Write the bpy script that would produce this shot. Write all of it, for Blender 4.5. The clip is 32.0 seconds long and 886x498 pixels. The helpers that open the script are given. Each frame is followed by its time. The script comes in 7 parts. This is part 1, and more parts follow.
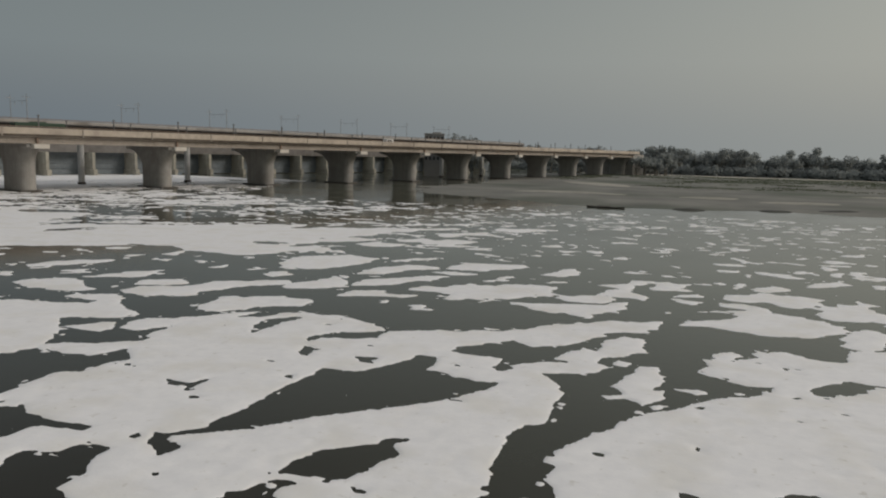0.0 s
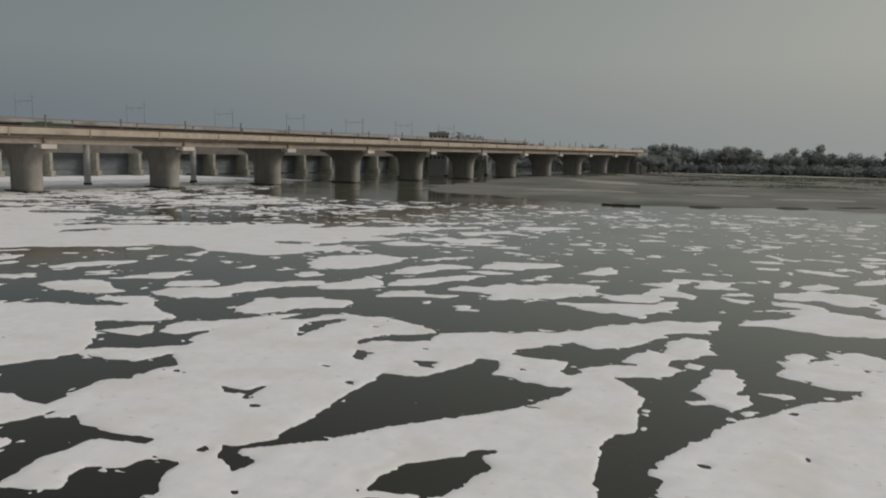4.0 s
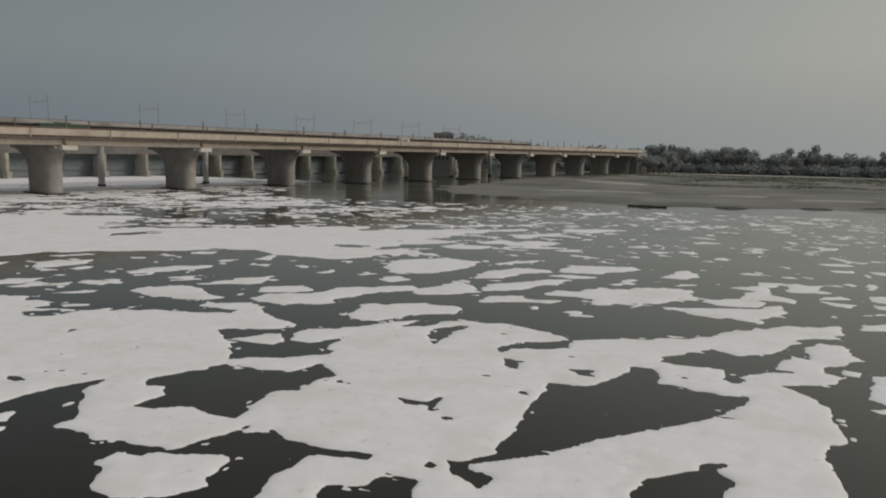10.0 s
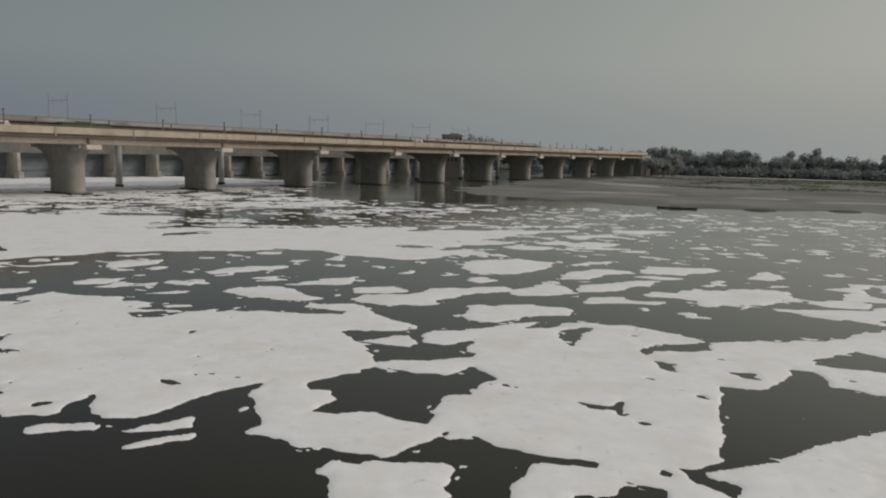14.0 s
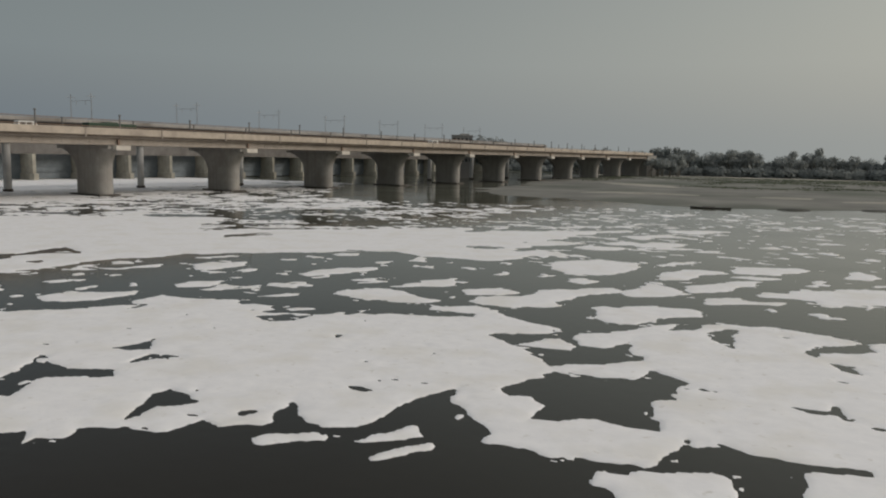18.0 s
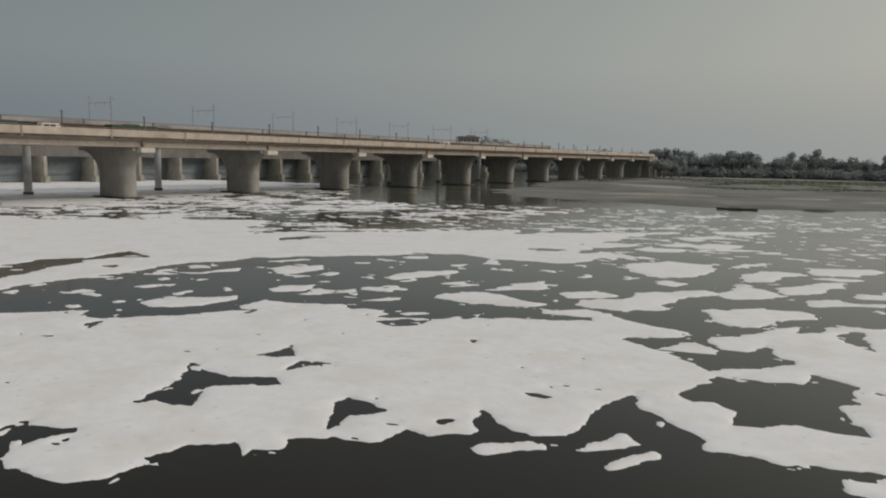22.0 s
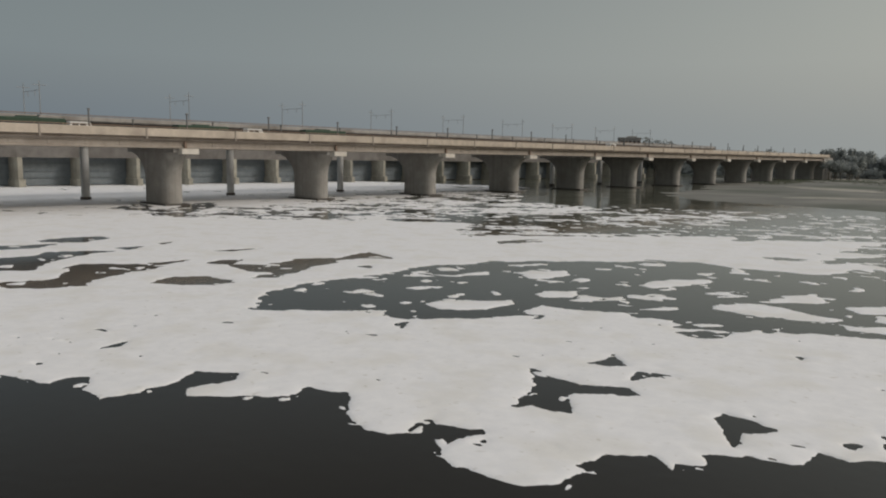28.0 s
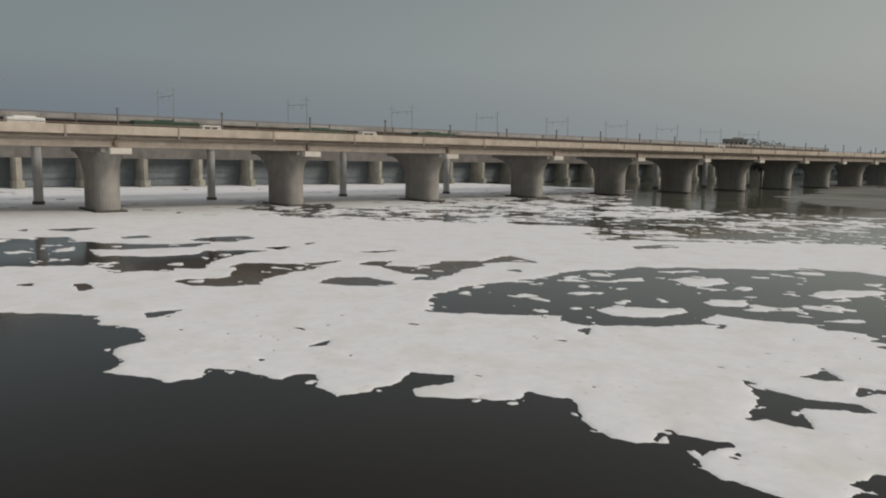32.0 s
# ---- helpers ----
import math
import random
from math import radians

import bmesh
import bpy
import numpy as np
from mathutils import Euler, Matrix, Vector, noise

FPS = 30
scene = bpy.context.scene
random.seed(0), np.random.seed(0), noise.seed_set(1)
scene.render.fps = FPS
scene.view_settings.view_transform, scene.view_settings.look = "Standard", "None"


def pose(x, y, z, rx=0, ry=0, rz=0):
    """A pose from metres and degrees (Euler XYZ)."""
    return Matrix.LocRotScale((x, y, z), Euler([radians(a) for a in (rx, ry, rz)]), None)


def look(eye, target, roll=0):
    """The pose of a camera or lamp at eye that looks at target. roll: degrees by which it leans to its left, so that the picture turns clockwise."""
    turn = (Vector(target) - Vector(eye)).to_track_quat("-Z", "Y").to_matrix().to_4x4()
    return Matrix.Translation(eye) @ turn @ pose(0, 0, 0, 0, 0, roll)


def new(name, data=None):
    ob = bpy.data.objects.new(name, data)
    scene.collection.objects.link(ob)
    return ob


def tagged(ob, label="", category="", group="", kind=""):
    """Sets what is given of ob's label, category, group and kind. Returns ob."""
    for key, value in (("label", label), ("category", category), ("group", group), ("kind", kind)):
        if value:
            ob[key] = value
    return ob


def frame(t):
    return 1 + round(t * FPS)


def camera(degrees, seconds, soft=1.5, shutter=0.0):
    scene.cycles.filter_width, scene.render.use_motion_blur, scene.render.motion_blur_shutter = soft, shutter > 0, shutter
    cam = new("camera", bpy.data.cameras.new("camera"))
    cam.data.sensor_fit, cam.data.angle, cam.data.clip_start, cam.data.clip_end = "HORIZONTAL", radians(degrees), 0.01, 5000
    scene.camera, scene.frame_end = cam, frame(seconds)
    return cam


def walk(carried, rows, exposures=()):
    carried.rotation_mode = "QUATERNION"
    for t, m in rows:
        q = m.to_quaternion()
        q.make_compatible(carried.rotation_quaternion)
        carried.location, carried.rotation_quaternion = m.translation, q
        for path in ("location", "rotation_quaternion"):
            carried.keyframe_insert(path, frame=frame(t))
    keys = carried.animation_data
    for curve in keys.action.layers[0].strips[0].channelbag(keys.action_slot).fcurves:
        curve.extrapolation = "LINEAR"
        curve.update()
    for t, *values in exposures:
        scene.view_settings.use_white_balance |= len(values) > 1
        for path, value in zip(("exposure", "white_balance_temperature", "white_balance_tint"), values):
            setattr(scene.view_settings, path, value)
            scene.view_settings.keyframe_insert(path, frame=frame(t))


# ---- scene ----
# the camera: seconds, place, turn to the left, tilt up, lean
cam = camera(61.94, 32.0, soft=2.0)
ROWS = [
    (0.0, 7.508, 16.807, 10.175, 20.081, -7.419, 1.387),
    (0.5, 7.155, 17.090, 10.086, 20.197, -7.458, 1.263),
    (1.0, 6.779, 17.314, 10.010, 20.238, -7.475, 1.175),
    (1.5, 6.379, 17.478, 9.947, 20.223, -7.471, 1.133),
    (2.0, 5.955, 17.582, 9.894, 20.171, -7.455, 1.123),
    (2.5, 5.506, 17.626, 9.850, 20.102, -7.439, 1.125),
    (3.0, 5.036, 17.618, 9.817, 20.038, -7.431, 1.123),
    (3.5, 4.550, 17.566, 9.799, 19.993, -7.432, 1.110),
    (4.0, 4.052, 17.481, 9.797, 19.948, -7.440, 1.089),
    (4.5, 3.545, 17.370, 9.812, 19.884, -7.450, 1.068),
    (5.0, 3.023, 17.239, 9.841, 19.800, -7.457, 1.055),
    (5.5, 2.478, 17.095, 9.876, 19.701, -7.458, 1.055),
    (6.0, 1.903, 16.942, 9.911, 19.601, -7.454, 1.072),
    (6.5, 1.291, 16.785, 9.942, 19.512, -7.447, 1.105),
    (7.0, 0.650, 16.622, 9.965, 19.433, -7.437, 1.126),
    (7.5, -0.013, 16.447, 9.980, 19.362, -7.425, 1.110),
    (8.0, -0.689, 16.255, 9.984, 19.296, -7.423, 1.066),
    (8.5, -1.373, 16.045, 9.976, 19.231, -7.437, 1.011),
    (9.0, -2.073, 15.824, 9.959, 19.151, -7.450, 0.983),
    (9.5, -2.801, 15.599, 9.937, 19.044, -7.446, 1.009),
    (10.0, -3.568, 15.382, 9.915, 18.916, -7.423, 1.067),
    (10.5, -4.384, 15.179, 9.894, 18.786, -7.389, 1.127),
    (11.0, -5.246, 14.989, 9.870, 18.680, -7.356, 1.170),
    (11.5, -6.148, 14.810, 9.837, 18.618, -7.332, 1.187),
    (12.0, -7.084, 14.640, 9.788, 18.560, -7.314, 1.198),
    (12.5, -8.048, 14.477, 9.720, 18.468, -7.298, 1.223),
    (13.0, -9.031, 14.322, 9.639, 18.368, -7.281, 1.250),
    (13.5, -10.026, 14.176, 9.553, 18.289, -7.259, 1.266),
    (14.0, -11.023, 14.041, 9.472, 18.211, -7.238, 1.278),
    (14.5, -12.016, 13.914, 9.402, 18.112, -7.222, 1.293),
    (15.0, -13.011, 13.787, 9.343, 18.023, -7.210, 1.311),
    (15.5, -14.016, 13.644, 9.294, 17.970, -7.199, 1.327),
    (16.0, -15.037, 13.474, 9.253, 17.910, -7.186, 1.333),
    (16.5, -16.079, 13.266, 9.219, 17.803, -7.171, 1.319),
    (17.0, -17.127, 13.025, 9.191, 17.687, -7.158, 1.282),
    (17.5, -18.163, 12.760, 9.172, 17.605, -7.152, 1.225),
    (18.0, -19.170, 12.477, 9.161, 17.545, -7.148, 1.170),
    (18.5, -20.134, 12.186, 9.159, 17.483, -7.142, 1.134),
    (19.0, -21.061, 11.899, 9.162, 17.406, -7.128, 1.113),
    (19.5, -21.963, 11.630, 9.165, 17.310, -7.108, 1.096),
    (20.0, -22.850, 11.393, 9.163, 17.215, -7.085, 1.081),
    (20.5, -23.731, 11.197, 9.153, 17.136, -7.064, 1.066),
    (21.0, -24.608, 11.032, 9.135, 17.032, -7.048, 1.055),
    (21.5, -25.477, 10.885, 9.113, 16.876, -7.038, 1.052),
    (22.0, -26.338, 10.744, 9.089, 16.742, -7.032, 1.055),
    (22.5, -27.188, 10.595, 9.066, 16.685, -7.028, 1.060),
    (23.0, -28.022, 10.433, 9.046, 16.581, -7.017, 1.057),
    (23.5, -28.833, 10.251, 9.033, 16.377, -6.994, 1.040),
    (24.0, -29.618, 10.045, 9.029, 16.493, -6.977, 1.013),
    (24.5, -30.369, 9.811, 9.037, 17.314, -6.982, 0.986),
    (25.0, -31.087, 9.548, 9.055, 18.598, -6.998, 0.966),
    (25.5, -31.768, 9.258, 9.082, 20.029, -7.011, 0.954),
    (26.0, -32.413, 8.941, 9.116, 21.605, -7.026, 0.945),
    (26.5, -33.022, 8.599, 9.156, 23.334, -7.048, 0.934),
    (27.0, -33.602, 8.225, 9.201, 24.947, -7.077, 0.921),
    (27.5, -34.160, 7.815, 9.254, 26.203, -7.110, 0.908),
    (28.0, -34.706, 7.361, 9.315, 27.258, -7.133, 0.897),
    (28.5, -35.248, 6.864, 9.384, 28.306, -7.138, 0.892),
    (29.0, -35.790, 6.346, 9.455, 29.316, -7.147, 0.893),
    (29.5, -36.337, 5.834, 9.520, 30.216, -7.178, 0.901),
    (30.0, -36.894, 5.355, 9.571, 31.012, -7.211, 0.915),
    (30.5, -37.467, 4.935, 9.600, 31.750, -7.221, 0.934),
    (31.0, -38.072, 4.590, 9.603, 32.560, -7.211, 0.951),
    (31.5, -38.727, 4.334, 9.578, 33.427, -7.189, 0.963),
    (32.0, -39.450, 4.182, 9.522, 33.675, -7.163, 0.970),
]
walk(cam, [(t, look((x, y, z), (x - math.sin(radians(a)) * math.cos(radians(b)), y + math.cos(radians(a)) * math.cos(radians(b)), z + math.sin(radians(b))), c)) for t, x, y, z, a, b, c in ROWS], [(0, -0.14), (6, -0.12), (12, -0.11), (18, -0.05), (24, 0.0), (28, 0.02), (32, 0.08)])

# ---- light ----
world = bpy.data.worlds.new("hazy_sky")
scene.world = world
world.use_nodes = True
wn, wl = world.node_tree.nodes, world.node_tree.links
wn.clear()
SUN_AZ, SUN_EL = radians(20), radians(34)  # from +x towards +y; above the horizon
sky = wn.new("ShaderNodeTexSky")
sky.sky_type, sky.sun_disc = "NISHITA", False
sky.sun_elevation, sky.sun_rotation = SUN_EL, radians(90) - SUN_AZ
sky.air_density, sky.dust_density, sky.ozone_density = 2.0, 8.0, 1.0
tc = wn.new("ShaderNodeTexCoord")
sep = wn.new("ShaderNodeSeparateXYZ")
wl.new(tc.outputs["Generated"], sep.inputs[0])
# smog: pale and warm towards the sun and near the horizon, cooler away from it
side = wn.new("ShaderNodeMapRange")
side.inputs["From Min"].default_value, side.inputs["From Max"].default_value = -0.9, 0.3
wl.new(sep.outputs["X"], side.inputs["Value"])
smog = wn.new("ShaderNodeMix")
smog.data_type = "RGBA"
wl.new(side.outputs["Result"], smog.inputs["Factor"])
smog.inputs[6].default_value = (0.148, 0.183, 0.213, 1)
smog.inputs[7].default_value = (0.341, 0.357, 0.345, 1)
rise = wn.new("ShaderNodeMapRange")
rise.inputs["From Min"].default_value, rise.inputs["From Max"].default_value = 0.12, 0.42
rise.inputs["To Min"].default_value, rise.inputs["To Max"].default_value = 0.0, 1.0
wl.new(sep.outputs["Z"], rise.inputs["Value"])
high = wn.new("ShaderNodeMix")
high.data_type = "RGBA"
wl.new(rise.outputs["Result"], high.inputs["Factor"])
wl.new(smog.outputs[2], high.inputs[6])
upper = wn.new("ShaderNodeMix")
upper.data_type = "RGBA"
wl.new(side.outputs["Result"], upper.inputs["Factor"])
upper.inputs[6].default_value = (0.051, 0.043, 0.042, 1)
upper.inputs[7].default_value = (0.190, 0.197, 0.192, 1)
wl.new(upper.outputs[2], high.inputs[7])
# the smog is thinnest overhead, where most of the daylight comes through
top = wn.new("ShaderNodeMapRange")
top.interpolation_type = "SMOOTHSTEP"
top.inputs["From Min"].default_value, top.inputs["From Max"].default_value = 0.50, 0.95
wl.new(sep.outputs["Z"], top.inputs["Value"])
zenith = wn.new("ShaderNodeMix")
zenith.data_type = "RGBA"
wl.new(top.outputs["Result"], zenith.inputs["Factor"])
wl.new(high.outputs[2], zenith.inputs[6])
zenith.inputs[7].default_value = (0.54, 0.54, 0.54, 1)
mixsky = wn.new("ShaderNodeMix")
mixsky.data_type = "RGBA"
mixsky.inputs["Factor"].default_value = 0.03
wl.new(zenith.outputs[2], mixsky.inputs[6])
wl.new(sky.outputs[0], mixsky.inputs[7])
bg = wn.new("ShaderNodeBackground")
bg.inputs["Strength"].default_value = 1.0
wl.new(mixsky.outputs[2], bg.inputs["Color"])
wo = wn.new("ShaderNodeOutputWorld")
wl.new(bg.outputs[0], wo.inputs["Surface"])

sun_data = bpy.data.lights.new("sun", "SUN")
sun_data.energy, sun_data.angle, sun_data.color = 1.18, radians(14), (1.0, 0.97, 0.95)
sun = new("sun", sun_data)
sun.matrix_world = look((0, 0, 100), (-100 * math.cos(SUN_EL) * math.cos(SUN_AZ), -100 * math.cos(SUN_EL) * math.sin(SUN_AZ), 100 - 100 * math.sin(SUN_EL)))

# ---- materials ----


def surface(name, low, high, scale=1.0, rough=0.8, bump=0.0, bump_scale=20.0, stain=None, stain_scale=0.2, stain_amount=0.5, metal=0.0, streak=None, vary=0.0, ior=1.45, spec=0.5, dist=0.02, specks=None):
    """A node material: two tones of grain, large stains, streaks that run down, fine relief."""
    m = bpy.data.materials.new(name)
    m.use_nodes = True
    n, l = m.node_tree.nodes, m.node_tree.links
    p = n["Principled BSDF"]
    p.inputs["Roughness"].default_value, p.inputs["Metallic"].default_value = rough, metal
    p.inputs["IOR"].default_value, p.inputs["Specular IOR Level"].default_value = ior, spec
    t = n.new("ShaderNodeNewGeometry").outputs["Position"]
    a = n.new("ShaderNodeTexNoise")
    a.inputs["Scale"].default_value, a.inputs["Detail"].default_value, a.inputs["Roughness"].default_value = scale, 8, 0.62
    l.new(t, a.inputs["Vector"])
    r = n.new("ShaderNodeValToRGB")
    r.color_ramp.elements[0].position, r.color_ramp.elements[1].position = 0.3, 0.7
    r.color_ramp.elements[0].color, r.color_ramp.elements[1].color = (*low, 1), (*high, 1)
    l.new(a.outputs["Fac"], r.inputs["Fac"])
    col = r.outputs["Color"]

    def blend(col, vec, sc, colour, amount, lo, hi):
        b = n.new("ShaderNodeTexNoise")
        b.inputs["Scale"].default_value, b.inputs["Detail"].default_value = sc, 6
        l.new(vec, b.inputs["Vector"])
        k = n.new("ShaderNodeMapRange")
        k.inputs["From Min"].default_value, k.inputs["From Max"].default_value, k.inputs["To Max"].default_value = lo, hi, amount
        l.new(b.outputs["Fac"], k.inputs["Value"])
        x = n.new("ShaderNodeMix")
        x.data_type = "RGBA"
        l.new(k.outputs["Result"], x.inputs["Factor"])
        l.new(col, x.inputs[6])
        x.inputs[7].default_value = (*colour, 1)
        return x.outputs[2]

    if stain:
        col = blend(col, t, stain_scale, stain, stain_amount, 0.48, 0.66)
    if specks:
        col = blend(col, t, 2.2, specks, 0.55, 0.64, 0.74)
    if streak:
        mp = n.new("ShaderNodeMapping")
        mp.inputs["Scale"].default_value = (1.0, 1.0, 0.06)
        l.new(t, mp.inputs["Vector"])
        col = blend(col, mp.outputs["Vector"], 1.3, streak, 0.75, 0.5, 0.68)
    if vary:
        o = n.new("ShaderNodeObjectInfo")
        k = n.new("ShaderNodeMapRange")
        k.inputs["To Min"].default_value, k.inputs["To Max"].default_value = 1 - vary, 1 + vary
        l.new(o.outputs["Random"], k.inputs["Value"])
        h = n.new("ShaderNodeHueSaturation")
        l.new(k.outputs["Result"], h.inputs["Value"])
        l.new(col, h.inputs["Color"])
        col = h.outputs["Color"]
    l.new(col, p.inputs["Base Color"])
    if bump:
        b = n.new("ShaderNodeTexNoise")
        b.inputs["Scale"].default_value, b.inputs["Detail"].default_value = bump_scale, 5
        l.new(t, b.inputs["Vector"])
        u = n.new("ShaderNodeBump")
        u.inputs["Strength"].default_value, u.inputs["Distance"].default_value = bump, dist
        l.new(b.outputs["Fac"], u.inputs["Height"])
        l.new(u.outputs["Normal"], p.inputs["Normal"])
    return m


def water_material():
    m = bpy.data.materials.new("river_water")
    m.use_nodes = True
    n, l = m.node_tree.nodes, m.node_tree.links
    p = n["Principled BSDF"]
    p.inputs["IOR"].default_value = 1.33
    geo = n.new("ShaderNodeNewGeometry").outputs["Position"]
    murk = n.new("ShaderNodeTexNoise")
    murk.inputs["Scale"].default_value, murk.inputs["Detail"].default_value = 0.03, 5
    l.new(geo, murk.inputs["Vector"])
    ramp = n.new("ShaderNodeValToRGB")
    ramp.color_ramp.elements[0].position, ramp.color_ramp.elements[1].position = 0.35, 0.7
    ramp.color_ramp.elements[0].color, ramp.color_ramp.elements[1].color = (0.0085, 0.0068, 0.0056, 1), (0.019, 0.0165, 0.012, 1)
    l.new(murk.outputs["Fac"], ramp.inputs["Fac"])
    # silt tint towards the mud bank, with haze and reflected sky painted in
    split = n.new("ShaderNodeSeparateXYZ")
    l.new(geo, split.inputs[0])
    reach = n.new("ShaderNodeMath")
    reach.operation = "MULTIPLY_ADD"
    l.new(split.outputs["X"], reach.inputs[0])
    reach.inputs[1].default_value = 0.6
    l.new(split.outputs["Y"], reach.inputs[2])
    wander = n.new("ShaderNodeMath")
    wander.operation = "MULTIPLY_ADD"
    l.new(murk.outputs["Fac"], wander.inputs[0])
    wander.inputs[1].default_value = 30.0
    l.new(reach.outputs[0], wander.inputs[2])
    silt_haze = n.new("ShaderNodeMapRange")
    silt_haze.inputs["From Min"].default_value, silt_haze.inputs["From Max"].default_value = 25.0, 95.0
    l.new(wander.outputs[0], silt_haze.inputs["Value"])
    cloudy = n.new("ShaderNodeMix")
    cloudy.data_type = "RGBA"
    l.new(silt_haze.outputs["Result"], cloudy.inputs["Factor"])
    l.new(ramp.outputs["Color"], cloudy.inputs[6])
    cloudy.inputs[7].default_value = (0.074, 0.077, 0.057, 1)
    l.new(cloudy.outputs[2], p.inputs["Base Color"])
    film = n.new("ShaderNodeTexNoise")
    film.inputs["Scale"].default_value, film.inputs["Detail"].default_value = 0.08, 6
    l.new(geo, film.inputs["Vector"])
    gl = n.new("ShaderNodeMapRange")
    gl.inputs["From Min"].default_value, gl.inputs["From Max"].default_value = 0.35, 0.7
    gl.inputs["To Min"].default_value, gl.inputs["To Max"].default_value = 0.06, 0.16
    l.new(film.outputs["Fac"], gl.inputs["Value"])
    l.new(gl.outputs["Result"], p.inputs["Roughness"])
    ripple = n.new("ShaderNodeTexNoise")
    ripple.inputs["Scale"].default_value, ripple.inputs["Detail"].default_value = 1.6, 4
    l.new(geo, ripple.inputs["Vector"])
    b = n.new("ShaderNodeBump")
    b.inputs["Strength"].default_value, b.inputs["Distance"].default_value = 0.35, 0.02
    l.new(ripple.outputs["Fac"], b.inputs["Height"])
    l.new(b.outputs["Normal"], p.inputs["Normal"])
    return m


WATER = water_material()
FOAM = surface("froth", (0.70, 0.701, 0.71), (0.785, 0.782, 0.785), 1.3, 0.55, 0.25, 7.0, (0.61, 0.59, 0.53), 0.35, 0.4, spec=0.6, dist=0.03, specks=(0.46, 0.44, 0.39))
PARAPET = surface("cream_concrete", (0.41, 0.355, 0.295), (0.54, 0.475, 0.40), 0.8, 0.85, 0.3, 6.0, (0.31, 0.265, 0.225), 0.16, 0.7, vary=0.08)
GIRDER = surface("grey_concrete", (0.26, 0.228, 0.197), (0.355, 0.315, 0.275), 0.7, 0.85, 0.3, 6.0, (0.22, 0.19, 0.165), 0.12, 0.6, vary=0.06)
DIRTY = surface("dirt_streaked_concrete", (0.135, 0.112, 0.092), (0.205, 0.175, 0.148), 0.9, 0.9, 0.3, 6.0, (0.10, 0.080, 0.064), 0.25, 0.7, vary=0.06)
REAR = surface("rear_concrete", (0.30, 0.285, 0.27), (0.39, 0.375, 0.355), 0.7, 0.85, 0.3, 6.0, (0.15, 0.13, 0.11), 0.12, 0.6, vary=0.06)
# dark base puts the shade under the rear deck edge into the girder's colour
SHADED_GIRDER = surface("shaded_girder_concrete", (0.10, 0.095, 0.09), (0.16, 0.152, 0.145), 0.7, 0.85, 0.3, 6.0, vary=0.06)
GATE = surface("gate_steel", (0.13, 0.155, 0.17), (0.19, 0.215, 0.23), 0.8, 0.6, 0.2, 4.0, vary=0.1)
PIER = surface("pier_concrete", (0.285, 0.275, 0.258), (0.375, 0.362, 0.34), 0.6, 0.9, 0.4, 5.0, (0.23, 0.212, 0.19), 0.2, 0.5, streak=(0.25, 0.24, 0.225), vary=0.06)
# paler copy of the cap concrete, with sunlight on its end painted in
SUNLIT = surface("sunlit_concrete", (0.52, 0.49, 0.44), (0.68, 0.64, 0.58), 0.8, 0.85, 0.3, 6.0, (0.40, 0.36, 0.31), 0.2, 0.5)
COLUMN = surface("column_concrete", (0.40, 0.40, 0.39), (0.52, 0.52, 0.505), 0.6, 0.85, 0.3, 5.0, (0.30, 0.29, 0.275), 0.2, 0.5, streak=(0.34, 0.335, 0.32))
WET = surface("wet_dark_concrete", (0.05, 0.045, 0.04), (0.10, 0.09, 0.08), 1.5, 0.5, 0.4, 5.0)
OLDSTONE = surface("old_masonry", (0.30, 0.285, 0.24), (0.40, 0.38, 0.32), 0.6, 0.9, 0.4, 4.0, (0.21, 0.20, 0.17), 0.2, 0.6, vary=0.08)
# weathered concrete, its base colour darkened to stand for shade on the deck
OLDDECK = surface("shaded_weathered_deck", (0.13, 0.122, 0.115), (0.19, 0.18, 0.17), 0.5, 0.9, 0.4, 4.0, (0.10, 0.092, 0.085), 0.2, 0.6, vary=0.08)
STEEL = surface("painted_steel", (0.12, 0.12, 0.12), (0.18, 0.178, 0.172), 3.0, 0.55, 0.0)
GALVANIZED = surface("galvanized_steel", (0.24, 0.245, 0.25), (0.33, 0.335, 0.34), 3.0, 0.5)
RUST = surface("rusty_rail", (0.17, 0.12, 0.09), (0.26, 0.19, 0.15), 3.0, 0.7, 0.0)
ASPHALT = surface("asphalt", (0.04, 0.04, 0.04), (0.065, 0.064, 0.06), 2.0, 0.9, 0.3, 30.0)
MUD = surface("river_mud", (0.080, 0.082, 0.073), (0.200, 0.196, 0.174), 0.05, 0.75, 0.4, 1.0, (0.055, 0.070, 0.045), 0.022, 0.9)
WET_MUD = surface("wet_mud", (0.035, 0.034, 0.028), (0.07, 0.068, 0.056), 0.8, 0.45, 0.4, 3.0)
GREEN_PAINT = surface("green_paint", (0.022, 0.05, 0.032), (0.04, 0.075, 0.048), 2.0, 0.4)
WHITE_PAINT = surface("white_paint", (0.66, 0.66, 0.64), (0.78, 0.78, 0.76), 2.0, 0.4)
GLASS = surface("dark_window_glass", (0.02, 0.025, 0.03), (0.04, 0.045, 0.05), 1.0, 0.08)
RUBBER = surface("tyre_rubber", (0.015, 0.015, 0.015), (0.03, 0.03, 0.03), 3.0, 0.9)
WOOD = surface("tarred_wood", (0.05, 0.045, 0.04), (0.09, 0.08, 0.07), 2.0, 0.8, 0.3, 8.0)
BARK = surface("bark", (0.15, 0.14, 0.12), (0.22, 0.205, 0.18), 3.0, 0.9)
# leaf colour paled and greyed, so distance haze sits in the base colour
LEAF = surface("haze_paled_leaves", (0.24, 0.265, 0.26), (0.33, 0.35, 0.34), 0.3, 0.8, vary=0.12)
